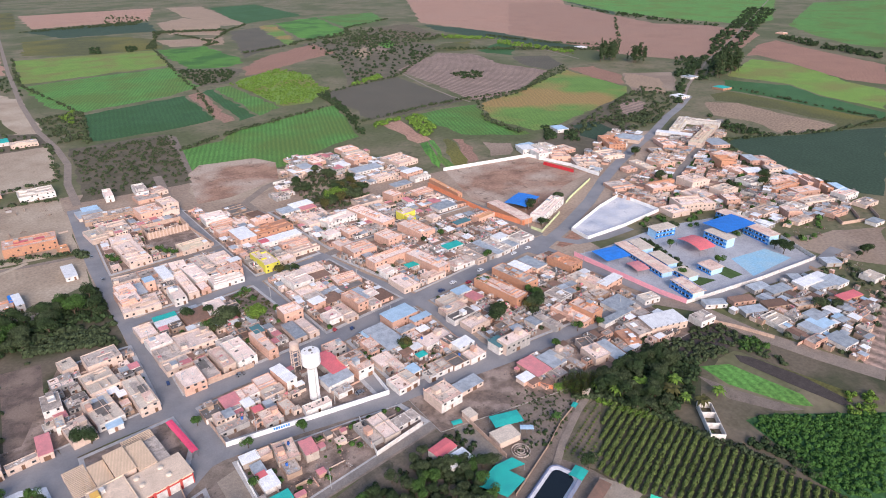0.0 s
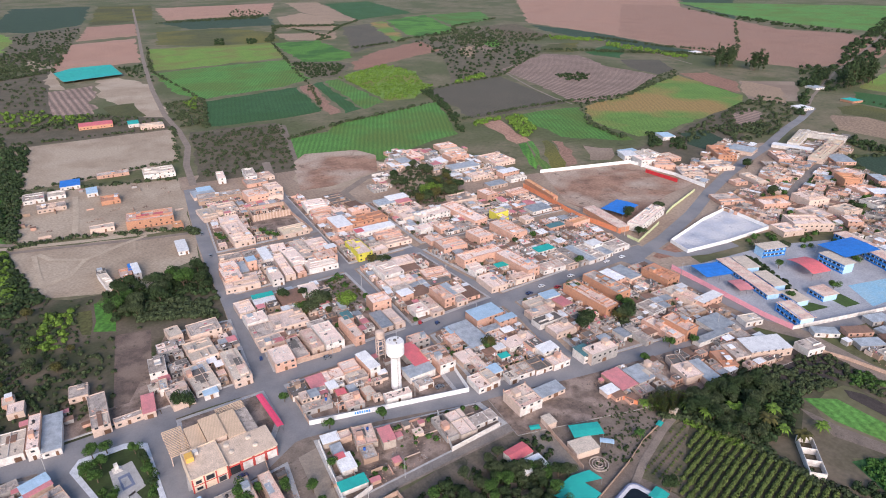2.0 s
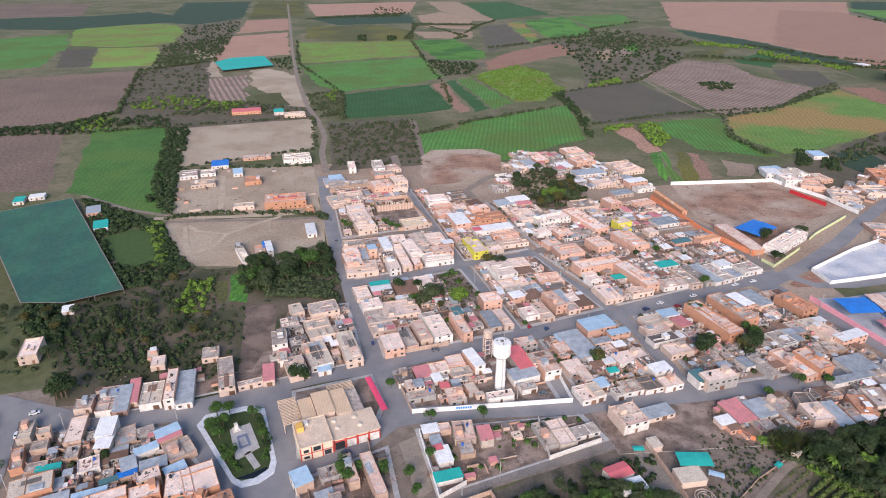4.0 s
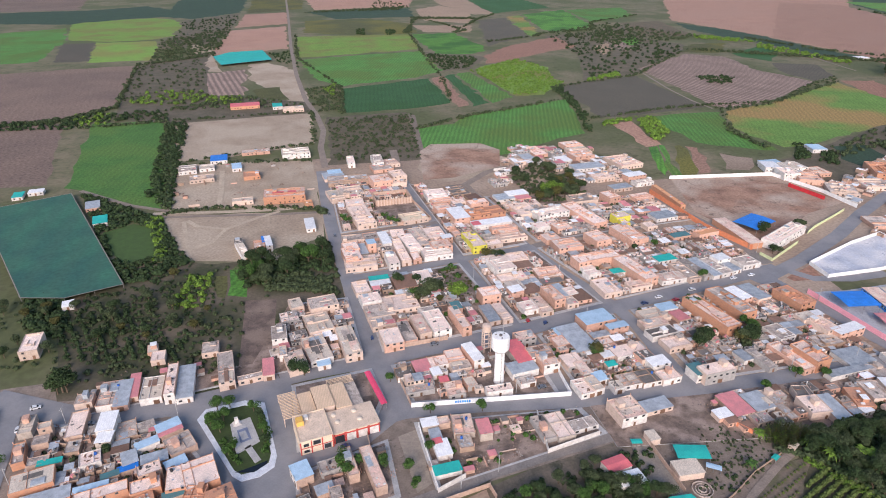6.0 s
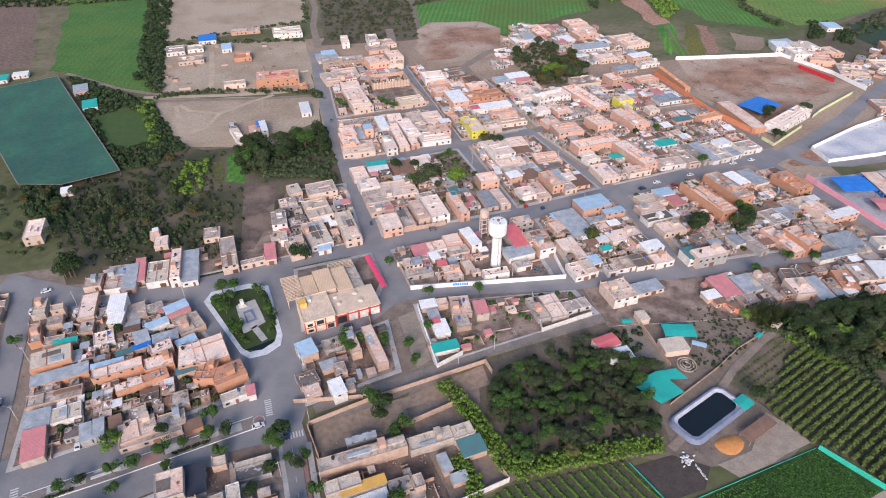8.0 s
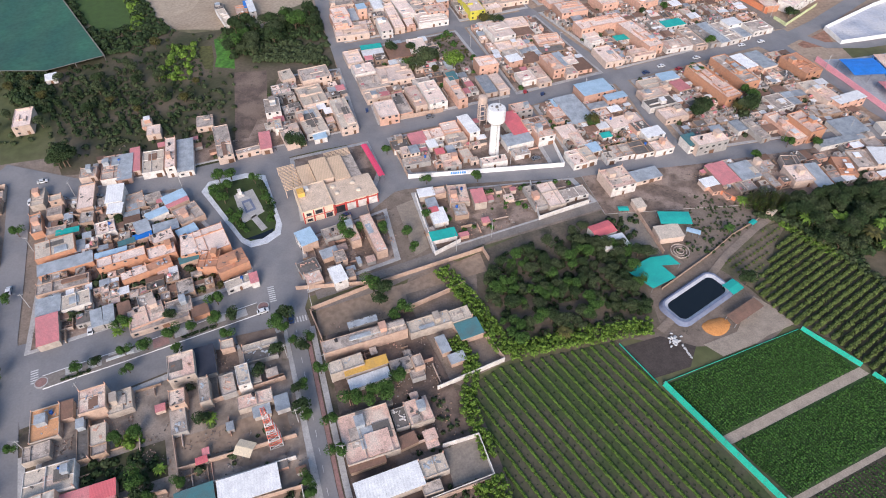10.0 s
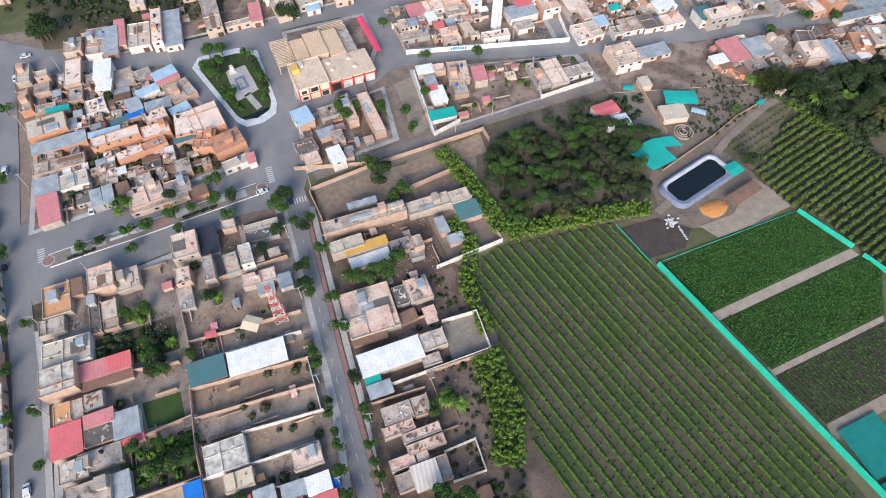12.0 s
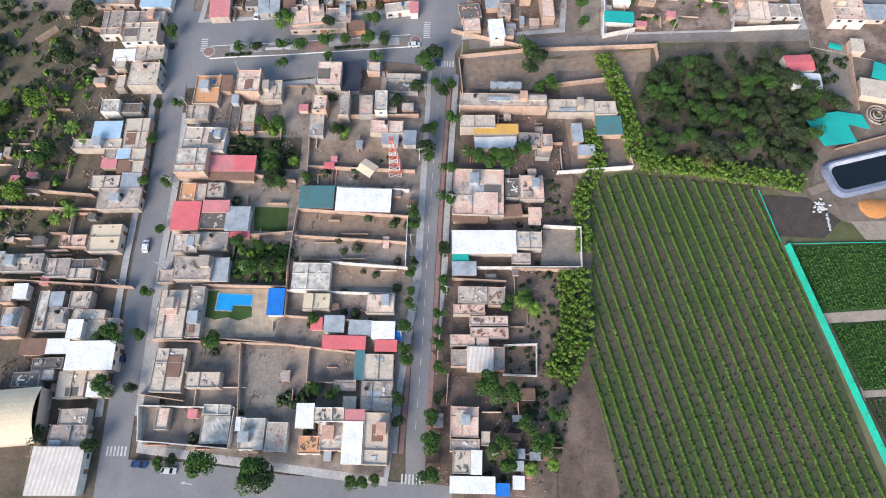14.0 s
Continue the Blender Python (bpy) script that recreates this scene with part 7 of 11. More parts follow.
# houses: right
house(312.0, 312.5, 43.0, 10.5, 6, 26, "white", "bleached")
house(277.5, 397.0, 4.0, 44.0, 4, -2, "orangebrick", "orangeroof")
house(487.0, 405.0, 17.0, 34.0, 5.6, -28, "orangebrick", "brickroof")
house(516.0, 405.0, 20.0, 22.0, 4, 25, "plaster", "tin")
house(530.0, 374.0, 13.0, 26.0, 4, -30, "brick", "bleached")
house(503.0, 362.0, 14.0, 16.0, 2.6, -30, "mud", "slab")
house(456.0, 341.0, 10.0, 26.0, 3, -12, "plaster", "pale")
house(438.0, 341.5, 12.0, 9.0, 3, -8, "brick", "salmon")
house(432.0, 302.0, 25.0, 4.0, 3, -11, "orangebrick", "orangeroof")
house(517.0, 300.0, 14.0, 18.0, 8, -30, "orangebrick", "orangeroof")
# building round a paved court: two wings and a low front
house(600.0, 408.0, 62.0, 11.0, 5, 27, "white", "cream")
house(585.0, 367.0, 82.0, 13.0, 5, 23, "plaster", "cream")
house(629.0, 402.0, 11.0, 42.0, 5, 25, "white", "pale")
house(567.0, 390.0, 10.0, 36.0, 3.4, 28, "white", "whiteroof")
house(572.7, 344.6, 18.1, 23.0, 3.4, -30, "brick", "tin")
house(452.0, 286.2, 19.2, 18.0, 6, -9, "plaster", "bleached")
house(421.1, 294.5, 22.0, 12.0, 4, -17, "brick", "bleached")
house(387.5, 255.8, 16.6, 14.5, 4, -11, "plaster", "bleached")
house(408.2, 255.6, 28.2, 17.0, 6, -24, "plaster", "bleached")
house(440.9, 245.1, 10.6, 12.8, 5, -30, "brick", "bleached")
house(515.2, 271.2, 16.4, 12.9, 5, -29, "brick", "whiteroof")
house(547.0, 292.4, 10.0, 17.8, 5, -30, "brick", "tin")
house(553.0, 282.5, 10.8, 20.4, 5, -30, "brick", "salmon")
house(538.8, 264.5, 16.5, 11.7, 5, -30, "plaster", "bleached")
house(540.1, 251.0, 8.6, 12.7, 4, -30, "white", "skyblue")
house(529.7, 234.4, 6.4, 22.4, 5, -30, "brick", "salmon")
house(529.8, 226.8, 4.4, 23.1, 6, -30, "brick", "salmon")
house(525.9, 217.6, 4.7, 22.3, 6, -30, "orangebrick", "salmon")
house(532.2, 207.4, 7.6, 18.2, 5, -30, "white", "skyblue")
house(515.1, 245.8, 29.2, 10.5, 4, -15, "brick", "salmon")
house(504.0, 236.2, 32.4, 5.6, 3.6, -3, "orangebrick", "salmon")
house(507.2, 221.9, 21.7, 11.3, 4, -17, "brick", "bleached")
house(494.7, 207.3, 29.7, 11.1, 3, -16, "plaster", "pale")
house(455.0, 204.6, 10.8, 12.5, 4.4, -30, "brick", "bleached")
house(328.9, 155.1, 12.5, 7.0, 3, -12, "grey", "tin")
house(335.6, 146.9, 15.5, 7.4, 3, -10, "grey", "tin")
house(357.3, 148.7, 7.3, 7.1, 3, -30, "grey", "tin")
house(357.1, 141.6, 17.4, 7.8, 3.6, -7, "white", "whiteroof")
house(361.9, 135.4, 17.6, 8.4, 3, -12, "grey", "tin")
house(333.5, 130.7, 16.3, 7.9, 3, -19, "mud", "slab")
house(292.7, 159.2, 12.4, 6.0, 3, -30, "white", "tin")
house(308.3, 152.5, 13.9, 6.3, 3, -21, "brick", "rust")
house(360.3, 119.8, 15.6, 6.0, 3.2, -11, "orangebrick", "redsheet")
house(303.0, 142.7, 13.5, 6.9, 3, -21, "grey", "tin")
house(318.6, 139.4, 13.8, 7.1, 3, -21, "mud", "rust")
house(396.8, 147.4, 10.0, 8.1, 3, -30, "grey", "tin")
house(402.3, 438.1, 12.9, 16.2, 5, -17, "white", "whiteroof")
house(403.3, 417.8, 13.9, 16.5, 6, -11, "white", "bleached")
house(414.3, 406.0, 18.6, 21.1, 4.4, -28, "brick", "salmon")
house(421.0, 377.9, 21.3, 24.3, 3, -30, "plaster", "slab")
house(455.9, 381.2, 22.7, 20.1, 3.4, -16, "plaster", "slab")
house(398.5, 317.4, 21.0, 17.8, 2.6, -16, "brick", "slab")
house(483.6, 475.1, 13.6, 17.3, 4, -14, "white", "skyblue")
house(252.5, 162.8, 22.1, 12.1, 4.6, -15, "plaster", "whiteroof")
house(202.8, 163.6, 9.5, 10.9, 4, -5, "plaster", "bleached")
house(205.1, 172.3, 7.5, 7.6, 3.4, -15, "plaster", "darkslab")
house(209.9, 159.6, 7.2, 17.3, 3.4, -4, "white", "tin")
house(227.0, 164.0, 8.0, 12.3, 3, -16, "orangebrick", "brickroof")
house(237.9, 166.4, 9.8, 12.2, 3, -9, "plaster", "slab")
house(267.7, 184.0, 10.6, 7.4, 3, -10, "white", "pale")
house(473.4, 334.8, 18.0, 18.0, 5, -4, "brick", "pale")
house(534.7, 311.0, 15.8, 18.0, 6, -4, "brick", "bleached")
house(429.3, 266.9, 18.0, 18.0, 4, -4, "plaster", "bleached")
house(512.1, 283.5, 18.0, 17.5, 4, -4, "brick", "bleached")
house(493.5, 260.3, 18.0, 15.0, 4, -4, "white", "slab")
house(454.8, 259.5, 18.0, 13.6, 5, -4, "plaster", "pale")
house(484.6, 219.5, 18.0, 13.3, 4, -4, "brick", "slab")
house(442.2, 217.6, 18.0, 12.2, 3, -4, "plaster", "slab")
house(447.8, 193.1, 18.0, 8.0, 3, -4, "plaster", "slab")
house(466.6, 208.5, 18.0, 12.5, 3, -4, "white", "pale")
house(522.9, 198.6, 18.0, 12.0, 5, -4, "white", "salmon")
house(520.6, 181.9, 18.0, 10.4, 3, -4, "plaster", "slab")
house(487.0, 160.5, 11.0, 7.7, 3, -4, "white", "tin")
house(481.7, 185.9, 18.0, 10.2, 3, -4, "brick", "slab")
house(369.4, 140.8, 11.0, 8.6, 3, -4, "white", "whiteroof")
house(372.6, 133.4, 11.0, 11.0, 3, -4, "white", "tin")
house(303.9, 130.7, 11.0, 10.5, 3, -4, "white", "pale")
house(312.0, 114.9, 11.0, 10.6, 3, -4, "white", "tin")
house(319.9, 115.2, 11.0, 9.8, 3, -4, "white", "skyblue")
house(311.8, 100.9, 11.0, 11.0, 3, -4, "white", "tin")
house(301.5, 108.1, 11.0, 5.7, 3, -4, "brick", "slab")
house(396.9, 123.5, 11.0, 9.3, 3, -4, "white", "pale")
house(324.6, 120.5, 10.4, 8.2, 3, -4, "white", "tin")
house(250.8, 177.2, 7.4, 9.5, 3, -4, "plaster", "slab")
house(272.8, 153.2, 11.0, 8.4, 4, -4, "white", "slab")
house(856.4, 577.6, 18.0, 18.0, 3, -4, "white", "tin")
house(823.1, 501.8, 18.0, 18.0, 3, -4, "orangebrick", "teal")
house(729.3, 501.8, 18.0, 18.0, 3, -4, "white", "whiteroof")
house(1474.3, 778.8, 18.0, 18.0, 3, -4, "brick", "bleached")
house(952.6, 894.4, 18.0, 18.0, 3, -4, "white", "whiteroof")

EAST = ("rust", "rust", "darkslab", "slab", "slab", "slab", "tin", "pale", "salmon", "darkslab", "whiteroof")
DULL = ("mud", "mud", "grey", "plaster", "brick", "grey")
GREY = ("slab", "slab", "tin", "tin", "salmon", "whiteroof", "rust")
infill(4, (27, 397), (85, 403), (80, 490), (27, 512), 6, 9, MIX)
infill(4, (28, 336), (88, 343), (86, 389), (27, 383), 7, 5, MIX)
infill(5, (32, 252), (99, 259), (91, 328), (30, 321), 8, 7, MIX, 0.7)
infill(5, (38, 212), (78, 206), (78, 240), (36, 236), 5, 4, MIX)
infill(5, (99, 343), (141, 350), (129, 430), (91, 474), 5, 10, MIX)
infill(5, (107, 261), (154, 268), (142, 334), (101, 330), 6, 8, MIX)
infill(5, (114, 202), (157, 198), (155, 252), (112, 244), 7, 9, EAST + ("bleached",) * 3, 0.62, DULL, 1)
infill(2, (152, 352), (273, 360), (258, 405), (144, 430), 12, 7, MIX)
infill(2, (168, 271), (272, 286), (271, 345), (149, 337), 16, 10, EAST + ("bleached",) * 3, 0.62, DULL, 1)
infill(2, (172, 196), (265, 193), (264, 261), (170, 253), 15, 11, EAST, 0.52, DULL, 1)
infill(2, (160, 160), (260, 152), (262, 177), (166, 182), 9, 3, EAST, 0.5, DULL, 1)
infill(8, (-25, 246), (20, 251), (18, 303), (-12, 303), 5, 6, MIX, 0.7)
infill(8, (-107, 152), (-36, 166), (-64, 219), (-111, 228), 11, 11, GREY + ("slab", "darkslab", "darkslab"), 0.4, DULL, 1)
infill(8, (-144.8, 190.8), (-127.0, 191.3), (-133.1, 218.2), (-149.8, 218.9), 5, 5, GREY, 0.7)
infill(8, (-162, 215), (-132, 218), (-136, 260), (-165, 262), 4, 5, GREY, 0.7)
infill(-3, (303, 85), (370, 110), (372, 150), (292, 158), 10, 10, EAST + ("skyblue", "tin"), 0.5, DULL, 1)
infill(25, (330, 285), (560, 385), (640, 400), (520, 180), 20, 14, EAST + ("bleached", "salmon", "pale", "brickroof"), 0.55, DULL + ("brick", "plaster"), 1)
infill(0, (410, 200), (520, 180), (560, 240), (420, 280), 9, 7, GREY, 0.6)
infill(25, (396, 346), (545, 416), (530, 440), (415, 390), 14, 4, GREY + ("pale",), 0.6, DULL + ("white",), 1)
infill(5, (150, 455), (280, 440), (275, 530), (205, 555), 11, 8, MIX, 0.5)
clutter(6, 60, (-108, 460), (10, 445), (14, 555), (-105, 568))
clutter(6, 14, (-95, 395), (10, 395), (12, 440), (-80, 450))

clutter(7, 420, (-100, 121), (-24, 138), (-18, 60), (-17, 1), (-84, 1), (-92, 50))
clutter(7, 300, (-5, 3), (28, 3), (22, 60), (28, 98), (20, 135), (-7, 135))
clutter(8, 1500, (-107, 150), (-36, 164), (-64, 220), (-111, 229))
clutter(8, 300, (-160, 0), (-106, 0), (-108, 50), (-116, 100), (-128, 148), (-160, 148))
clutter(7, 120, (-12, 154), (22, 162), (22, 186), (-12, 178))
clutter(2, 120, (38, 162), (108, 173), (104, 188), (38, 194))
clutter(4, 300, (27, 397), (85, 403), (80, 490), (27, 512))
clutter(4, 150, (28, 336), (88, 343), (86, 389), (27, 383))
clutter(5, 300, (32, 252), (99, 259), (91, 328), (30, 321))
clutter(5, 160, (38, 212), (100, 204), (100, 240), (36, 236))
clutter(5, 260, (99, 343), (141, 350), (129, 430), (91, 474))
clutter(5, 200, (107, 261), (154, 268), (142, 334), (101, 330))
clutter(5, 200, (114, 202), (157, 198), (155, 252), (112, 244))
clutter(2, 300, (152, 352), (273, 360), (258, 405), (144, 430))
clutter(2, 600, (168, 271), (272, 286), (271, 345), (149, 337))
clutter(2, 700, (172, 196), (265, 193), (264, 261), (170, 253))
clutter(2, 360, (114, 166), (260, 152), (262, 177), (166, 182))
clutter(8, 200, (-98, 237), (20, 250), (18, 303), (-12, 303), (-28, 256), (-98, 262))
clutter(-3, 260, (295, 85), (400, 110), (420, 150), (292, 158))
clutter(20, 420, (330, 270), (560, 385), (640, 400), (560, 200), (420, 170))
tagged(new("houses", REST.mesh(*REST_MATS, name="houses")), "crowded lesser brick and plaster houses, sheds and yard walls", "houses", kind="stuff")

# ---- walls ----
def yard_wall(surface, h, *line):
    t = thing("yard_wall", {"brick": "bare brick yard wall", "white": "white-painted yard wall", "redwall": "red-painted yard wall", "green": "pale green yard wall", "pink": "pink-painted school wall", "orange": "orange-painted compound wall", "mud": "low crumbling adobe boundary wall"}[surface],
              "wall", pose(line[0][0], line[0][1], 0.1), group="yard walls")
    x, y = line[0]
    for (x0, y0), (x1, y1) in zip(line, line[1:]):
        n = math.hypot(x1 - x0, y1 - y0)
        b = Build()
        b.box(0, -0.09, -0.1, n, 0.09, h)
        b.box(-0.02, -0.12, h, n + 0.02, 0.12, h + 0.08)
        k = 0.0
        while k < n:
            b.box(k - 0.13, -0.15, -0.1, k + 0.13, 0.15, h + 0.12)
            k += 3.4
        part("panel", b.mesh("brickwall" if surface == "brick" else "whitewash" if surface == "white" and y0 > 190 else surface), t, at=pose(x0 - x, y0 - y, 0, 0, 0, math.degrees(math.atan2(y1 - y0, x1 - x0))))


yard_wall("brick", 2.6, (-50.7, 112.9), (-23.6, 116.7))
yard_wall("brick", 2.4, (-56.8, 92.6), (-21.9, 95.2))
yard_wall("white", 2.4, (-56.7, 85.2), (-22.7, 88.0))
yard_wall("brick", 2.4, (-56.8, 77.0), (-21.4, 78.7))
yard_wall("brick", 2.4, (-55.8, 67.8), (-20.6, 69.8))
yard_wall("white", 2.4, (-43.0, 60.5), (-19.4, 61.5))
yard_wall("brick", 2.4, (-60.0, 111.8), (-56.0, 86.4), (-57.0, 75.9), (-56.1, 58.5), (-53.2, 41.5))
yard_wall("white", 2.4, (-21.9, 78.7), (-20.1, 61.4))
yard_wall("white", 2.4, (-55.4, 49.7), (-21.9, 52.7))
yard_wall("brick", 2.4, (-54.2, 42.0), (-30.7, 43.1))
yard_wall("brick", 2.4, (-57.7, 33.5), (-29.0, 33.7))
yard_wall("brick", 2.4, (-44.0, 32.9), (-42.9, 23.7))
yard_wall("brick", 2.4, (-42.9, 23.7), (-28.8, 24.8))
yard_wall("brick", 2.4, (-90.6, 30.0), (-52.6, 33.5))
yard_wall("brick", 2.4, (-64.2, 32.1), (-59.9, 10.9))
yard_wall("brick", 2.4, (-79.8, 48.5), (-54.8, 50.9))
yard_wall("brick", 2.4, (-75.4, 32.7), (-51.8, 33.6))
yard_wall("white", 2.6, (-88.2, 11.3), (-61.3, 14.0), (-60.5, 3.2), (-85.6, 2.1), (-88.2, 11.3))
yard_wall("brick", 2.4, (-89.5, 14.4), (-76.1, 14.1))
yard_wall("brick", 2.4, (-94.4, 88.0), (-59.9, 86.9))
yard_wall("brick", 2.4, (-78.6, 64.4), (-56.9, 69.0))
yard_wall("brick", 2.4, (-150.3, 139.4), (-138.6, 139.5))
yard_wall("brick", 2.4, (-159.5, 138.2), (-164.6, 131.6))
yard_wall("brick", 2.2, (-155.6, 73.0), (-123.4, 73.9))
yard_wall("brick", 2.2, (-152.8, 66.2), (-120.8, 69.1))
yard_wall("brick", 2.4, (-143.1, 42.5), (-101.0, 45.2))
yard_wall("white", 2.6, (-5.0, 63.3), (33.4, 68.1), (32.5, 81.4), (20.9, 80.6))
yard_wall("brick", 2.4, (12.3, 65.1), (33.1, 67.3))
yard_wall("brick", 2.4, (-5.5, 59.7), (10.9, 60.8))
yard_wall("white", 2.4, (12.5, 32.7), (21.9, 33.4), (21.3, 42.6), (11.8, 41.1))
yard_wall("brick", 2.4, (-3.2, 30.7), (-2.7, 22.7))
yard_wall("brick", 2.1, (-12.4, 143.4), (11.5, 149.3), (56.8, 156.9))
yard_wall("brick", 2.4, (-12.8, 142.1), (-10.1, 128.9))
yard_wall("brick", 2.4, (17.5, 134.0), (44.9, 141.3))
yard_wall("brick", 2.4, (56.4, 156.1), (57.2, 150.7))
yard_wall("brick", 2.4, (45.3, 117.2), (48.8, 105.6))
yard_wall("white", 2.4, (24.3, 100.5), (48.8, 105.6))
yard_wall("white", 2.4, (37.0, 206.6), (106.9, 197.4))
yard_wall("brick", 2.4, (34.5, 231.7), (37.0, 206.6))
yard_wall("white", 2.4, (106.9, 197.4), (108.6, 220.3))
yard_wall("brick", 2.4, (35.1, 250.5), (64.6, 252.4))
yard_wall("white", 2.4, (37.5, 193.9), (37.6, 158.7), (49.1, 163.1))
yard_wall("white", 2.4, (87.8, 189.4), (84.0, 167.5), (108.1, 171.9))
yard_wall("brick", 2.0, (125.0, 165.0), (124.8, 137.5))
yard_wall("mud", 0.9, (115.9, 121.3), (127.8, 126.4), (142.4, 132.6), (156.4, 139.8), (172.4, 145.4))
yard_wall("orange", 2.2, (161.6, 169.2), (168.8, 157.6))
yard_wall("brick", 2.0, (-16.8, 154.6), (11.4, 150.4))
yard_wall("brick", 2.2, (16.2, 197.8), (16.5, 169.5))
yard_wall("white", 2.8, (304.3, 437.6), (393.7, 424.6), (405.4, 380.3), (406.2, 347.1))
yard_wall("redwall", 3, (388.9, 398.4), (394.9, 366.5))
yard_wall("orange", 3.6, (270.5, 412), (272.5, 340.6), (281.5, 303.6))
yard_wall("green", 2.0, (282, 297), (283.5, 287.5), (318, 305.5))
yard_wall("green", 2.0, (336, 317), (347, 323.5), (392, 344.5))
yard_wall("pink", 3, (275.3, 248.4), (279.3, 185.1), (282.4, 169.3))
yard_wall("white", 2.4, (78.8, 388.5), (87.3, 342.4))
yard_wall("brick", 2.4, (89.5, 400.6), (64.5, 396.8))
yard_wall("brick", 2.4, (54.9, 452.8), (48.5, 395.9))
yard_wall("brick", 2.4, (81.2, 452.3), (89.5, 400.6))
yard_wall("white", 2.4, (302.8, 278), (351, 296), (382, 304), (381.8, 265), (337, 261), (301, 261), (302.8, 278))
yard_wall("white", 2.4, (282.4, 169.3), (342.3, 160.8), (395.8, 156.0), (401, 167.2), (409, 186))
yard_wall("brick", 1.8, (277.1, 149.0), (282.4, 139.9), (289.1, 122.3))
yard_wall("brick", 2.2, (441.5, 217.6), (478.7, 207.6), (520.3, 198.2))
yard_wall("brick", 2.2, (520.3, 198.2), (485.7, 170.1))
yard_wall("brick", 2.2, (488.5, 197.7), (467.2, 173.2))
yard_wall("brick", 2.2, (467.2, 173.2), (486.8, 166.8))
yard_wall("brick", 2.2, (524.4, 183.4), (499.5, 162.8))
yard_wall("brick", 2.2, (429.1, 195.6), (452.7, 189.9))
yard_wall("brick", 2.2, (494.6, 269.0), (478.3, 239.2))

# ---- trees ----
def crown_mesh(r, leaves, surface, seed, flat=0.85, size=0.3):
    q = random.Random(seed)
    b = Build()
    lobes = [(Vector((q.gauss(0, 0.35), q.gauss(0, 0.35), q.uniform(-0.1, 0.4))), q.uniform(0.5, 0.8)) for k in range(6)]
    for k in range(leaves):
        c, s = q.choice(lobes)
        n = Vector((q.gauss(0, 1), q.gauss(0, 1), q.gauss(0.25, 1))).normalized()
        p = (c + n * s * q.uniform(0.7, 1.05)) * r
        p.z *= flat
        n = (n + Vector((q.gauss(0, 0.5), q.gauss(0, 0.5), q.gauss(0.2, 0.5)))).normalized()
        u = n.orthogonal().normalized()
        v = n.cross(u)
        ang = q.uniform(0, 6.28)
        u, v = u * math.cos(ang) + v * math.sin(ang), v * math.cos(ang) - u * math.sin(ang)
        s1, s2 = size * r * q.uniform(0.5, 1.1), size * r * q.uniform(0.4, 0.9)
        b.add([tuple(p - u * s1), tuple(p - v * s2 + n * s2 * 0.3), tuple(p + u * s1), tuple(p + v * s2 + n * s2 * 0.3)], [(0, 1, 2, 3)])
    return b.mesh(surface, name="crown")


def trunk_mesh(h, r, seed):
    q = random.Random(seed)
    b = Build()
    b.tube(0, 0, 0, h * 0.7, r, r * 0.6, n=7)
    for k in range(5):
        a = k * 1.26 + q.uniform(-0.3, 0.3)
        b.beam((0, 0, h * 0.55), (math.cos(a) * h * 0.3, math.sin(a) * h * 0.3, h * q.uniform(0.85, 1.05)), r * 0.3)
    return b.mesh("bark", name="trunk")


def make_tree(kind, surface, seed, flat, leaves):
    t = thing("tree", {"leaf": "leafy round green garden tree", "leafdark": "dense dark green leafy tree", "leafbright": "bright light-green leafy tree", "leafolive": "olive brown dry leafy tree", "leafgrey": "low grey-green orchard tree"}[surface], "tree", pose(0, 0, -50))
    part("trunk", trunk_mesh(1.1, 0.08, seed), t)
    part("crown", crown_mesh(0.85, leaves, surface, seed, flat, 0.115), t, at=pose(0, 0, 1.35))
    return t


TREES = [make_tree("tree", s, k, f, 1500) for k, (s, f) in enumerate((("leaf", 0.9), ("leaf", 0.8), ("leafdark", 0.9), ("leafdark", 0.8), ("leafbright", 0.85), ("leafolive", 0.8), ("leafgrey", 0.75), ("leafgrey", 0.6)))]


def place_tree(k, x, y, s, turn):
    t = copy_thing(TREES[k], Matrix.Translation((x, y, 0.15)) @ pose(0, 0, 0, 0, 0, turn) @ Matrix.Scale(s, 4))
    t["group"] = "trees"
    return t


def plant(s, *places):
    q = random.Random(int(places[0][0] * 7 + places[0][1]))
    for x, y in places:
        place_tree(q.choice((0, 0, 1, 1, 2)), x, y, s * q.uniform(0.85, 1.1), q.uniform(0, 360))


plant(2.2, (-23, 136), (-18, 112), (-20, 130))
plant(3.2, (-21, 141))
plant(2.4, (-20, 111), (-19, 104), (-18, 100), (-14, 130), (-12, 116))
plant(3.0, (-19, 103))
plant(2.6, (-11, 97), (-10, 86), (-20, 80), (-19, 76))
plant(2.9, (-9, 68))
plant(1.8, (-18, 64), (-18, 60), (-17, 54), (-17, 50))
plant(2.6, (-17, 43), (-17, 36), (-16, 33))
plant(2.0, (-16, 22), (-15, 16), (-8, 59), (-7, 56), (-8, 48), (-8, 43), (-7, 39), (-6, 32), (-5, 24))
plant(3.2, (-5, 11), (-5, 3))
plant(2.4, (-6, 18), (-23, -1))
plant(2.0, (-26, -1), (-19, -0))
plant(3.0, (-53, -1), (-48, -3))
plant(4.0, (-65, -1), (-52, -2), (-49, -3))
plant(2.9, (-39.5, 146.3), (-45.7, 145.0), (-60.4, 142.8), (-68.9, 140.2))
plant(2.4, (-54.4, 144.7), (-76, 139.6), (-85, 137.6), (-91, 136.4), (-57.8, 135.8), (-42.0, 138.0), (-74, 132))
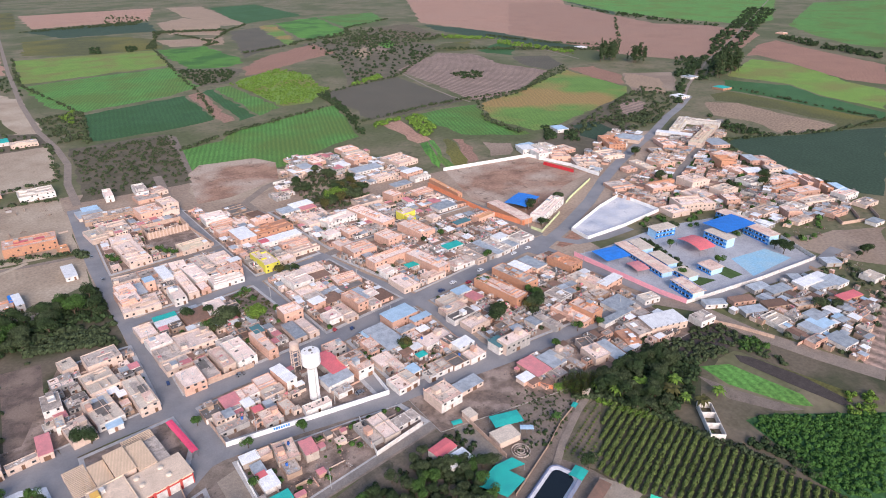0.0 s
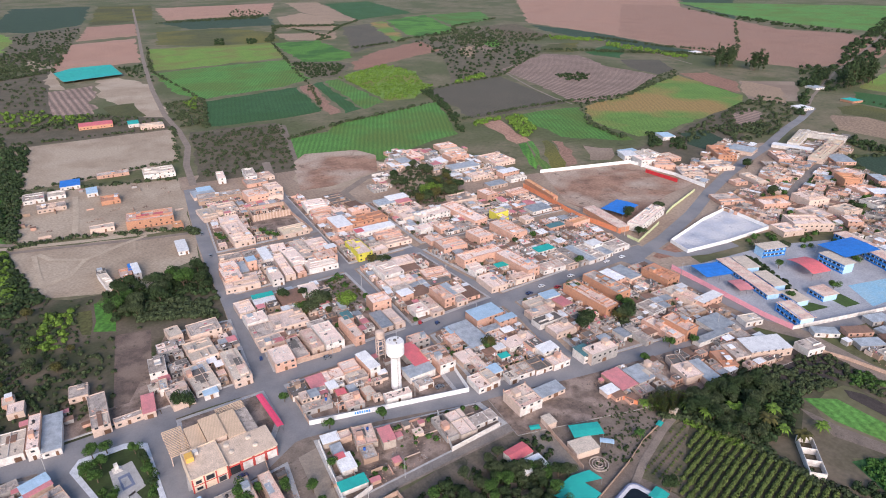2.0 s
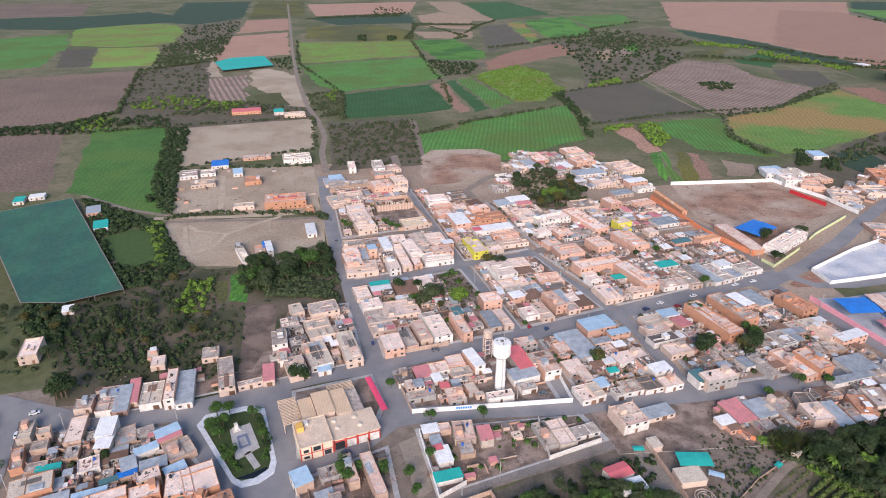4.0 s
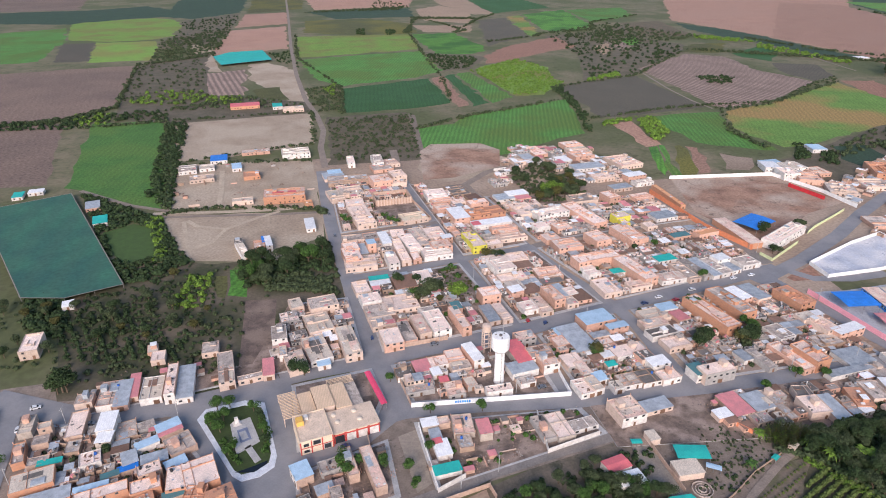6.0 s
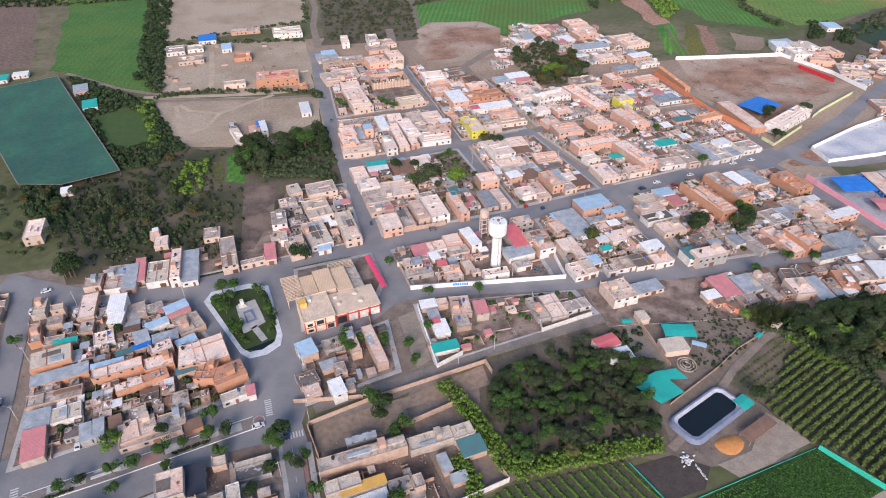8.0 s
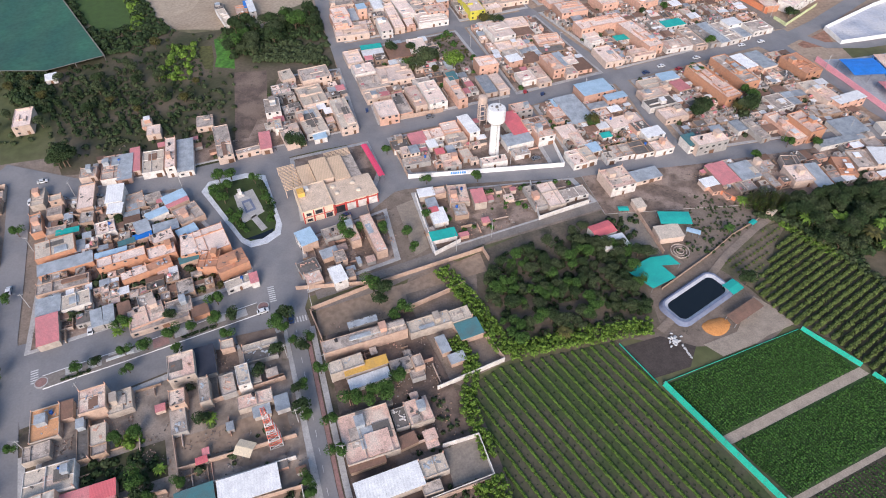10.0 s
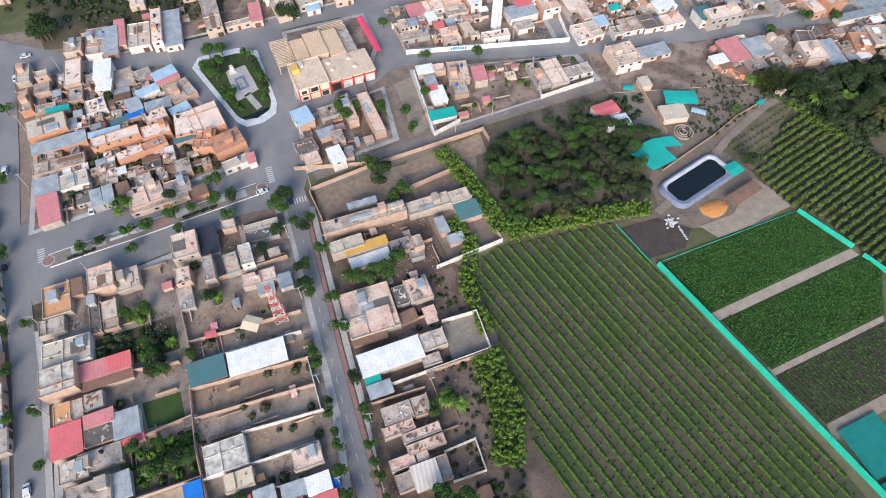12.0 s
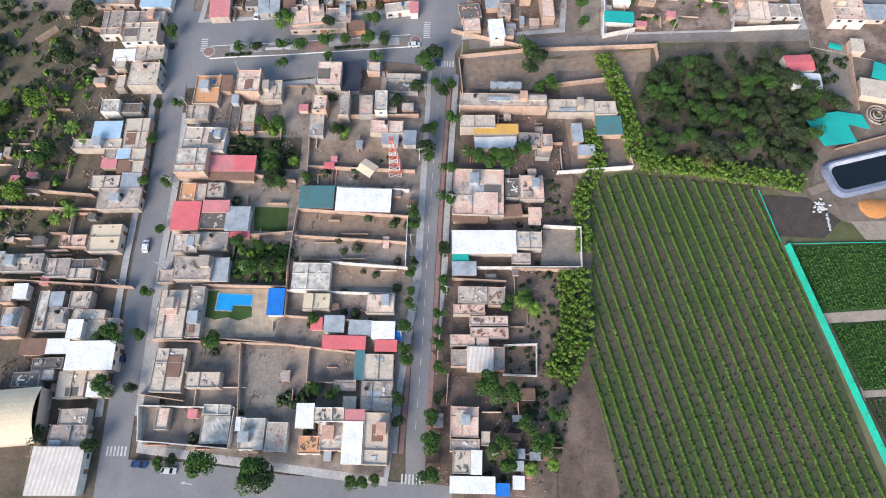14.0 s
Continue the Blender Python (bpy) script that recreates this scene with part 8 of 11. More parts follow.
plant(2.8, (-45.3, 154.6), (-61.1, 151.4))
plant(2.0, (-121, 142), (-116, 126), (-112, 110), (-106, 111), (-110, 96), (-101, 81), (-108, 80), (-98, 65), (-96, 44), (-94, 31), (-92, 16))
plant(3.0, (-99, 15), (-104, 30), (-101, 30))
plant(2.8, (-97, -1), (-113, -0))
plant(3.4, (-72, 31))
plant(3.0, (-67, 55), (-61, 57), (-58, 56))
plant(2.6, (-73, 63), (-66, 63))
plant(3.2, (-68, 91), (-64, 85), (-67, 86))
plant(2.6, (-75, 107), (-69, 107))
plant(3.0, (-50, 107), (-32, 120))
plant(3.6, (3, 102), (12, 106), (-3, 102), (8, 101))
plant(3.4, (11, 147), (14, 144), (12, 140))
plant(3.0, (16, 132), (20, 134))
plant(3.8, (8, 28), (14, 27))
plant(3.0, (13, 13), (20, 19), (24, 14), (28, 23), (16, 9))
plant(2.6, (12, 53), (17, 56))
plant(2.4, (-56, 88), (-45, 42))
plant(2.4, (-40, 22), (-35, 21))
plant(2.0, (-78, -3), (-75, -2))
plant(3.0, (-78, 152))
plant(3.8, (-24.9, 137.6))
plant(2.4, (-123, 210), (-120, 174), (-116, 140))
plant(3.0, (-44, 224), (-41, 217), (-46, 215), (-39, 225), (-42, 210))
plant(2.4, (-36, 198), (-38, 196), (-26, 214), (-29, 220), (-24, 199), (-25, 206))
plant(3.0, (-25, 127), (-17, 127))
plant(3.6, (-7, 240), (-11, 243))
plant(3.2, (5, 180), (6, 175))
plant(2.4, (20, 176), (29, 171), (30, 163), (39, 180))
plant(2.6, (66, 197), (44, 201), (31, 226))
place_tree(4, 79, 287, 5.6, 30)
place_tree(6, 65, 294, 6.2, 10)
place_tree(6, 60, 291, 4.6, 70)
place_tree(4, 79, 290, 3.4, 80)
plant(3.4, (50, 314), (61, 312))
plant(3.4, (217, 227), (218, 221), (202, 248), (200, 251))
plant(2.6, (206, 321), (222, 322), (227, 278), (213, 185), (225, 182), (193, 180))
plant(3.2, (147, 115), (394, 178), (339, 187), (335, 220), (307, 191))


def scatter(poly, n, seed):
    q = random.Random(seed)
    xs, ys = [p[0] for p in poly], [p[1] for p in poly]
    out = []
    for k in range(n * 12):
        x, y = q.uniform(min(xs), max(xs)), q.uniform(min(ys), max(ys))
        if inside(x, y, poly) and free(x, y, 0.8) and not any(inside(x, y, k) for k in KEEP_OUT[4:]):
            out.append((x, y, q))
            if len(out) == n:
                break
    return out


def wood(n, s, kinds, *poly):
    if math.hypot(*poly[0]) > 215:
        # a far wood, its trees joined
        b = Build()
        names = ["bark", "leaf", "leafdark", "leafbright", "leafolive", "leafgrey"]
        for x, y, q in scatter(list(poly), n, int(poly[0][0] + n)):
            t = TREES[q.choice(kinds)]
            k, c, e = s * q.uniform(0.6, 1.25), math.cos(q.uniform(0, 6)), q.choice((-1, 1))
            f = math.sqrt(1 - c * c) * e
            for ob in t.children:
                me = ob.data
                lift = ob.location.z
                mi = 0 if ob.name.startswith("trunk") else names.index({"leaves": "leaf", "dark_leaves": "leafdark", "bright_leaves": "leafbright", "olive_leaves": "leafolive", "grey_green_leaves": "leafgrey"}[me.materials[0].name])
                b.add([(x + k * (v.co.x * c - v.co.y * f), y + k * (v.co.x * f + v.co.y * c), k * (v.co.z + lift)) for v in me.vertices], [tuple(p.vertices) for p in me.polygons], mi)
        tagged(new("trees", b.mesh(*names, name="trees")), "mixed leafy trees of a small wood", "trees", kind="stuff")
        return
    for x, y, q in scatter(list(poly), n, int(poly[0][0] + n)):
        place_tree(q.choice(kinds), x, y, s * q.uniform(0.6, 1.25), q.uniform(0, 360))


def tuft(b, x, y, z, r, n, q, size=0.45):
    for k in range(n):
        d = Vector((q.gauss(0, 1), q.gauss(0, 1), abs(q.gauss(0.3, 0.8)))).normalized()
        p = Vector((x, y, z)) + d * r * q.uniform(0.5, 1.0)
        u = d.orthogonal().normalized()
        v = d.cross(u)
        a = q.uniform(0, 6.28)
        u, v = (u * math.cos(a) + v * math.sin(a)) * r * size, (v * math.cos(a) - u * math.sin(a)) * r * size
        b.add([tuple(p - u), tuple(p - v), tuple(p + u), tuple(p + v)], [(0, 1, 2, 3)])


def scrub(n, s, surface, label, *poly, leaves=40):
    """Bushes too many to count, as one mass."""
    b = Build()
    for x, y, q in scatter(list(poly), n, int(poly[0][0] * 3 + n)):
        r = s * q.uniform(0.5, 1.3)
        tuft(b, x, y, r * 0.35, r, leaves, q, 0.3)
    tagged(new("bushes", b.mesh(surface, name="bushes")), label, "bushes", kind="stuff")


def hedge(surface, label, width, height, *line):
    b = Build()
    q = random.Random(int(line[0][0]))
    for (x0, y0), (x1, y1) in zip(line, line[1:]):
        n = math.hypot(x1 - x0, y1 - y0)
        for k in range(int(n * width * 1.7)):
            u = q.random()
            s = q.uniform(-0.5, 0.5) * width
            x, y = x0 + (x1 - x0) * u - (y1 - y0) / n * s, y0 + (y1 - y0) * u + (x1 - x0) / n * s
            r = q.uniform(0.6, 1.1)
            tuft(b, x, y, q.uniform(0.3, 1) * height - r * 0.5, r, 18, q, 0.32)
    tagged(new("hedge", b.mesh(surface, name="hedge")), label, "hedge", kind="stuff")


def tall_trees(n, h, *poly):
    """Slim far eucalyptus trees, joined: bare stems with narrow ragged crowns."""
    b = Build()
    for x, y, q in scatter(list(poly), n, int(poly[0][0] + n)):
        k = h * q.uniform(0.55, 1.1)
        b.tube(x, y, 0, k * 0.8, k * 0.014, k * 0.006, n=6, mi=0)
        for j in range(26):
            u = q.uniform(0.22, 1.0)
            r = k * 0.13 * (1.15 - abs(u - 0.55)) * q.uniform(0.5, 1)
            c = [len(b.v), len(b.f)]
            tuft(b, x + q.gauss(0, k * 0.05), y + q.gauss(0, k * 0.05), k * u, r, 16, q, 0.3)
            b.mi[c[1]:] = [1 + (j % 5 == 0)] * (len(b.f) - c[1])
    tagged(new("trees", b.mesh("bark", "leafdark", "leafgrey", name="trees")), "tall slim dark eucalyptus trees by a road", "trees", kind="stuff")


# woods beside the gardens and round the town
wood(150, 2.4, (6, 7, 6, 2, 2, 7, 0, 3, 6, 1), (50, 138), (58, 150), (100, 158), (112, 140), (106, 110), (54, 111))
wood(45, 3.2, (2, 6, 7, 3, 6), (182, 143), (190, 122), (194, 113), (203, 117), (214, 122), (232, 136), (226, 158), (205, 156))
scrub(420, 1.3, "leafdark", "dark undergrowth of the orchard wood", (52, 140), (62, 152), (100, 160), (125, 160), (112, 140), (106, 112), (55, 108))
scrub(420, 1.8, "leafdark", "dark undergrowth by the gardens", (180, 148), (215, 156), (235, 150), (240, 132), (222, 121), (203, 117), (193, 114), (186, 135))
hedge("leafbright", "bright green hedge of tall cane", 6.5, 3.4, (38, 150), (46, 128), (50, 108), (75, 108), (104, 106))
hedge("leafbright", "bright green hedge of tall grass", 5, 2.8, (34, 118), (38, 108), (32, 92), (34, 74))
hedge("leafbright", "bright green banana hedge", 9.5, 3.4, (30.9, 67), (31.9, 58.7), (33.0, 49.4), (29.6, 37.5), (28.2, 33.0))
hedge("leafbright", "bright green hedge along the orchard", 3, 1.4, (179.6, 141.0), (182.6, 133.4), (186.6, 124.9), (191.4, 118.3))
scrub(70, 1.0, "leafdark", "dark weeds and creepers in the back yards", (10, 4), (30, 4), (32, 60), (24, 100), (10, 100), (14, 50))
scrub(150, 0.8, "leafgrey", "weeds and bushes in the back yards", (14, 10), (30, 8), (36, 60), (24, 100), (12, 100), (16, 50))
# yard and banks round the farm
scrub(260, 0.55, "leafgrey", "weeds on the farm's banks", (142, 150), (150, 168), (178, 158), (186, 148), (172, 142), (146, 134))
scrub(40, 0.8, "leafdark", "dark bushes round the farm", (128, 139), (136, 141), (147, 142), (150, 136), (142, 132), (128, 134))


def cane_clump(x, y, r, h, seed):
    """A stand of tall feathery cane, its blades leaning outwards."""
    q = random.Random(seed)
    t = thing("cane_clump", "tall feathery olive-green cane clump", "cane", pose(x, y, 0.1))
    for surface, n in (("leafgrey", 900), ("leafolive", 500), ("leafbright", 260)):
        b = Build()
        for k in range(n):
            a, u = q.uniform(0, math.tau), math.sqrt(q.random())
            foot = Vector((math.cos(a), math.sin(a), 0)) * r * u * 0.7
            z = q.uniform(0.1, 0.95) * h * (1 - 0.45 * u)
            lean = Vector((math.cos(a), math.sin(a), 0)) * u * 0.5 + Vector((q.gauss(0, 0.3), q.gauss(0, 0.3), 1))
            lean.normalize()
            side = lean.orthogonal().normalized() * q.uniform(0.07, 0.16)
            p = foot * (1 + 0.5 * z / h) + Vector((0, 0, z))
            e = q.uniform(0.9, 1.9)
            tip = p + lean * e + Vector((math.cos(a) * 0.3, math.sin(a) * 0.3, -0.15)) * e
            m = p + lean * e * 0.55
            b.add([tuple(p), tuple(m - side), tuple(tip), tuple(m + side)], [(0, 1, 2, 3)])
        part("foliage", b.mesh(surface), t)
    b = Build()
    for k in range(26):
        a, u = q.uniform(0, math.tau), q.random() * r * 0.6
        b.beam((math.cos(a) * u, math.sin(a) * u, 0), (math.cos(a) * u * 1.5, math.sin(a) * u * 1.5, h * q.uniform(0.5, 0.8)), 0.05)
    part("stems", b.mesh("leafolive"), t, kind="stuff")


for x, y, r, h, k in ((174.5, 152.5, 4.2, 8.5, 1), (180.0, 153.5, 4.6, 9.5, 2), (185.5, 151.0, 4.0, 8.0, 3), (177.5, 149.0, 3.2, 6.0, 4)):
    cane_clump(x, y, r, h, k)
wood(4, 2.6, (2, 6), (112, 141), (117, 141), (120, 137), (112, 137))
# left of town
ROWS_WEST = [(-133, 325), (-100, 320), (-65, 284), (-63, 264), (-120, 278)]
scrub(300, 1.4, "leafgrey", "grey-green scrub and young trees", (-105, 345), (-160, 345), (-170, 300), (-110, 250), (-30, 258), (-20, 330), (-45, 360), (-70, 372))
wood(34, 3.0, (6, 3, 6, 5, 7), (-105, 345), (-165, 335), (-165, 300), (-110, 262), (-48, 268), (-42, 330), (-70, 368))
wood(26, 4.2, (2, 3, 6, 0), (-40, 330), (18, 345), (16, 372), (-40, 366))
scrub(320, 2.0, "leafdark", "dark bushes beside the street", (-40, 330), (18, 340), (16, 375), (-42, 368))
scrub(520, 2.2, "leafdark", "scrub beside the shade net", (-98, 350), (-72, 372), (-95, 440), (-130, 480), (-170, 520), (-112, 360))
scrub(480, 1.7, "leafgrey", "sparse grey-green orchard bushes", (38, 700), (135, 705), (112, 545), (34, 548))
scrub(500, 2.4, "leafdark", "dark thicket", (-135, 730), (-112, 728), (-95, 460), (-118, 500))
wood(46, 4.2, (6, 6, 7, 5, 6, 2), (179, 478), (211, 504), (221, 468), (221, 424), (198, 408), (176, 412), (171, 445))
wood(5, 5.0, (4,), (186, 430), (200, 430), (198, 416), (184, 418))
scrub(200, 1.8, "leafgrey", "grey-green thicket inside the town", (179, 478), (211, 504), (221, 468), (221, 424), (198, 408), (176, 412), (171, 445))
wood(12, 3.0, (2, 6, 5, 0), (46, 297), (49, 316), (69, 314), (75, 296), (72, 285))
# field edges further off
scrub(300, 2.8, "leafgrey", "far hedgerow", (715, 1050), (740, 1060), (1010, 860), (990, 830))
scrub(140, 2.4, "leafgrey", "far hedgerow", (480, 470), (590, 515), (740, 580), (750, 560), (600, 490), (500, 450))
scrub(110, 2.4, "leafgrey", "roadside thicket", (560, 420), (700, 540), (760, 560), (720, 490), (640, 450))
scrub(420, 5.0, "leafdark", "far wood along the road", (1000, 640), (1240, 800), (2000, 1180), (2060, 1120), (1260, 740), (1020, 620))
scrub(400, 3.0, "leafgrey", "far thicket", (-240, 1400), (-110, 1560), (-120, 1180), (-220, 1150))
scrub(400, 3.4, "leafgrey", "far thicket", (560, 1330), (780, 1470), (860, 1190), (620, 1130))
scrub(260, 3.2, "leafgrey", "far tree line", (250, 1400), (270, 1390), (330, 1700), (490, 1640), (480, 1620), (340, 1660))
scrub(260, 3.0, "leafgrey", "far tree line", (60, 1880), (330, 1900), (380, 2000), (90, 1910))


def hedgerow(surface, n, s, *line):
    """A thin line of bushes along a field's edge."""
    b = Build()
    q = random.Random(int(line[0][0] + line[-1][1]))
    for (x0, y0), (x1, y1) in zip(line, line[1:]):
        for k in range(n):
            u = q.random()
            r = s * q.uniform(0.4, 1.3)
            tuft(b, x0 + (x1 - x0) * u + q.gauss(0, s * 0.7), y0 + (y1 - y0) * u + q.gauss(0, s * 0.7), r * 0.3, r, 26, q, 0.32)
    tagged(new("bushes", b.mesh(surface, name="bushes")), "thin hedgerow along a field edge", "bushes", kind="stuff")


hedgerow("leafgrey", 60, 2.4, (24, 1410), (20, 1122), (69, 874), (58, 723))
hedgerow("leafgrey", 50, 2.2, (264, 1388), (244, 1168), (241, 1155), (220, 905), (194, 746))
hedgerow("leafgrey", 60, 2.4, (127, 641), (199, 682), (342, 734), (351, 803), (506, 855), (704, 1040))
hedgerow("leafbright", 40, 1.8, (277, 951), (295, 795), (382, 834))
hedgerow("leafgrey", 50, 2.2, (328, 638), (425, 657), (495, 663), (587, 658), (766, 745))
hedgerow("leafgrey", 60, 2.4, (-223, 727), (-137, 735), (-112, 580), (-98, 467))
hedgerow("leafgrey", 60, 2.0, (-127, 738), (24, 745), (19, 613), (-107, 580), (-111, 575), (16, 559))
hedgerow("leafgrey", 50, 2.0, (-97, 458), (-62, 461), (12, 441), (16, 430))
hedgerow("leafgrey", 80, 3.0, (-282, 756), (-243, 770), (-204, 819), (-232, 1119), (-130, 1183))
hedgerow("leafgrey", 60, 3.0, (931, 1162), (955, 999), (1035, 868), (1445, 1238))
hedgerow("leafdark", 60, 3.0, (697, 480), (813, 560), (1006, 660), (1260, 780))
hedgerow("leafgrey", 60, 2.4, (546, 215), (530, 280), (593, 352), (724, 300), (819, 291), (841, 502))
hedgerow("leafgrey", 60, 3.0, (350, 1680), (398, 1414), (363, 1383), (490, 1625), (564, 1721))
hedgerow("leafgrey", 60, 3.0, (394, 1235), (518, 1289), (537, 1322), (686, 1365), (739, 1489), (937, 1619))
hedgerow("leafgrey", 30, 1.4, (96, 150), (100, 143), (104, 137), (100, 128))
hedgerow("leafgrey", 60, 1.5, (174, 148), (186, 139), (194, 118), (200, 96), (208, 70))

# ---- planted rows ----
def rows(surface, label, poly, along, gap, step, r, leaves=12, height=0.5, shift=0.0, gaps=0.0, size=0.55):
    """Plants in straight rows inside a plot; along: the rows' heading in degrees."""
    b = Build()
    q = random.Random(int(poly[0][0] * 11))
    c, s = math.cos(radians(along)), math.sin(radians(along))
    us = [x * c + y * s for x, y in poly]
    vs = [y * c - x * s for x, y in poly]
    v = min(vs) + gap / 2 + shift
    while v < max(vs):
        u = min(us)
        while u < max(us):
            x, y = u * c - v * s, u * s + v * c
            if inside(x, y, poly) and q.random() >= gaps:
                k = r * q.uniform(0.75, 1.2)
                tuft(b, x + q.uniform(-0.1, 0.1), y + q.uniform(-0.1, 0.1), k * height, k, leaves, q, size)
            u += step
        v += gap
    tagged(new("crop_rows", b.mesh(surface, name="crop_rows")), label, "crop", kind="stuff")


VINES = [(35, 99), (47, 103.5), (88, 103.5), (94.6, 85.4), (106, 50.7), (116, 17.4), (122, -5), (119, -8), (49, -8), (44.6, 12.6), (37, 40), (37, 68)]
rows("leafvine", "continuous rows of low green vines", VINES, -69.8, 3.45, 0.24, 0.56, 18, gaps=0.05, size=0.36)
rows("leafdark", "small dark leaf tufts between the vine rows", VINES, -69.8, 3.45, 2.9, 0.34, 7, shift=1.72)
rows("leaforchard", "dense orchard bushes in rows", [(149, 112.5), (152.5, 97), (163, 86), (170, 66), (178, 45), (214, 45), (205, 72), (196, 108), (184, 138), (172, 131)], 20.5, 2.9, 1.0, 1.1, 36, size=0.34)
rows("leaforchard", "sparse young bushes in rows", [(144, 126), (149, 114), (171, 132), (182, 140), (172, 140)], 20.5, 2.9, 2.2, 0.7, 22, size=0.36)
rows("leafplot", "dense low crop in rows", [(98.6, 83.8), (153.6, 92), (162.8, 74), (106, 63.8)], -71, 1.0, 0.6, 0.5, 7, 0.2)
rows("leafplot", "dense low crop in rows", [(108, 59.8), (165.8, 69.8), (169.6, 64.8), (159, 49.6), (115.2, 41.6)], -71, 1.0, 0.6, 0.5, 7, 0.2)
rows("leafplot", "low crop in rows on brown soil", [(116, 38.7), (158, 46.2), (144.4, 26.5), (122.4, 22.2)], -71, 1.4, 0.7, 0.46, 6, 0.2)


rows("leafdark", "neglected dark orchard rows in the scrub", ROWS_WEST, 112, 5.2, 2.2, 1.3, 30, size=0.32, gaps=0.25)


# ---- landmarks ----
def flat_part(name, parent, outline, z0, z1, surface, label=""):
    b = Build()
    b.prism(outline, z0, z1)
    return part(name, b.mesh(surface), parent, label)


def shed(name, label, category, x, y, w, d, h, a, roof, wall=None, rise=0.0, arch=False, posts=True):
    """A canopy or hall: a sheet roof, flat or arched, on posts or walls."""
    t = thing(name, label, category, pose(x, y, 0.1, 0, 0, a))
    b = Build()
    n = 10 if arch else 2
    pts = []
    for k in range(n + 1):
        u = k / n
        z = h + rise * (4 * u * (1 - u) if arch else (2 * min(u, 1 - u)))
        pts.append((-d / 2 + d * u, z))
    m = n + 1
    b.add([(sx * w / 2, y, z + up) for sx, up in ((-1, 0), (1, 0), (1, 0.1), (-1, 0.1)) for y, z in pts],
          [(e * m + k, e * m + k + 1, (e + 1) % 4 * m + k + 1, (e + 1) % 4 * m + k) for e in range(4) for k in range(n)] + [(0, m, 2 * m, 3 * m), (3 * m + n, 2 * m + n, m + n, n)])
    part("roof", b.mesh(roof), t)
    if wall:
        for x0, y0, x1, y1 in ((-w / 2 + 0.2, -d / 2 + 0.2, w / 2 - 0.2, -d / 2 + 0.4), (-w / 2 + 0.2, d / 2 - 0.4, w / 2 - 0.2, d / 2 - 0.2), (-w / 2 + 0.2, -d / 2 + 0.4, -w / 2 + 0.4, d / 2 - 0.4), (w / 2 - 0.4, -d / 2 + 0.4, w / 2 - 0.2, d / 2 - 0.4)):
            b = Build()
            b.box(x0, y0, -0.1, x1, y1, h)
            part("wall", b.mesh(wall), t)
    elif posts:
        for k in range(3):
            for sy in (-1, 1):
                b = Build()
                b.tube(0, 0, -0.1, h, 0.12, n=6)
                part("post", b.mesh("steel"), t, at=pose((k / 2 - 0.5) * (w - 0.6), sy * (d / 2 - 0.3), 0))
    return t


def water_tower():
    t = thing("water_tower", "tall white concrete water tower with a round tank", "water tower", pose(79, 214.5, 0.3))
    b = Build()
    b.tube(0, 0, 0, 17.2, 2.35, 2.1, n=24)
    part("shaft", b.mesh("whitewash"), t)
    b = Build()
    b.lathe(0, 0, [(2.1, 16.4), (3.9, 18.4), (4.05, 18.8), (4.05, 24.2), (3.9, 24.6), (3.4, 24.9)], n=28)
    part("tank", b.mesh("whitewash"), t)
    b = Build()
    b.tube(0, 0, 24.9, 25.5, 0.7, n=12)
    part("hatch", b.mesh("darkslab"), t)
    for k in range(3):
        b = Build()
        b.box(-0.3, -0.2, 24.9, 0.3, 0.2, 25.3)
        part("vent", b.mesh("darkslab"), t, at=pose(2.2 * math.cos(k * 2.1 + 0.5), 2.2 * math.sin(k * 2.1 + 0.5), 0))
    b = Build()
    for s in (-0.2, 0.2):
        b.box(s - 0.03, -2.5, 0, s + 0.03, -2.4, 17)
    for k in range(40):
        b.box(-0.2, -2.5, 0.4 + k * 0.42, 0.2, -2.42, 0.45 + k * 0.42)
    part("ladder", b.mesh("steel"), t)


def tank_stand():
    t = thing("tank_stand", "old brick-coloured water tank on a frame of columns", "water tower", pose(80.5, 238.5, 0.3))
    for sx in (-1, 1):
        for sy in (-1, 1):
            b = Build()
            b.box(sx * 1.7 - 0.2, sy * 1.7 - 0.2, 0, sx * 1.7 + 0.2, sy * 1.7 + 0.2, 11.5)
            part("column", b.mesh("plaster"), t)
    for z in (2.6, 5.2, 7.8, 10.4):
        b = Build()
        for sy in (-1, 1):
            b.box(-1.7, sy * 1.7 - 0.13, z, 1.7, sy * 1.7 + 0.13, z + 0.35)
            b.box(sy * 1.7 - 0.13, -1.7, z, sy * 1.7 + 0.13, 1.7, z + 0.35)
        part("beam", b.mesh("plaster"), t)
    b = Build()
    b.lathe(0, 0, [(2.1, 11.5), (2.2, 11.7), (2.2, 14.8), (1.4, 15.3), (0.2, 15.5)], n=18)
    part("tank", b.mesh("plaster"), t)


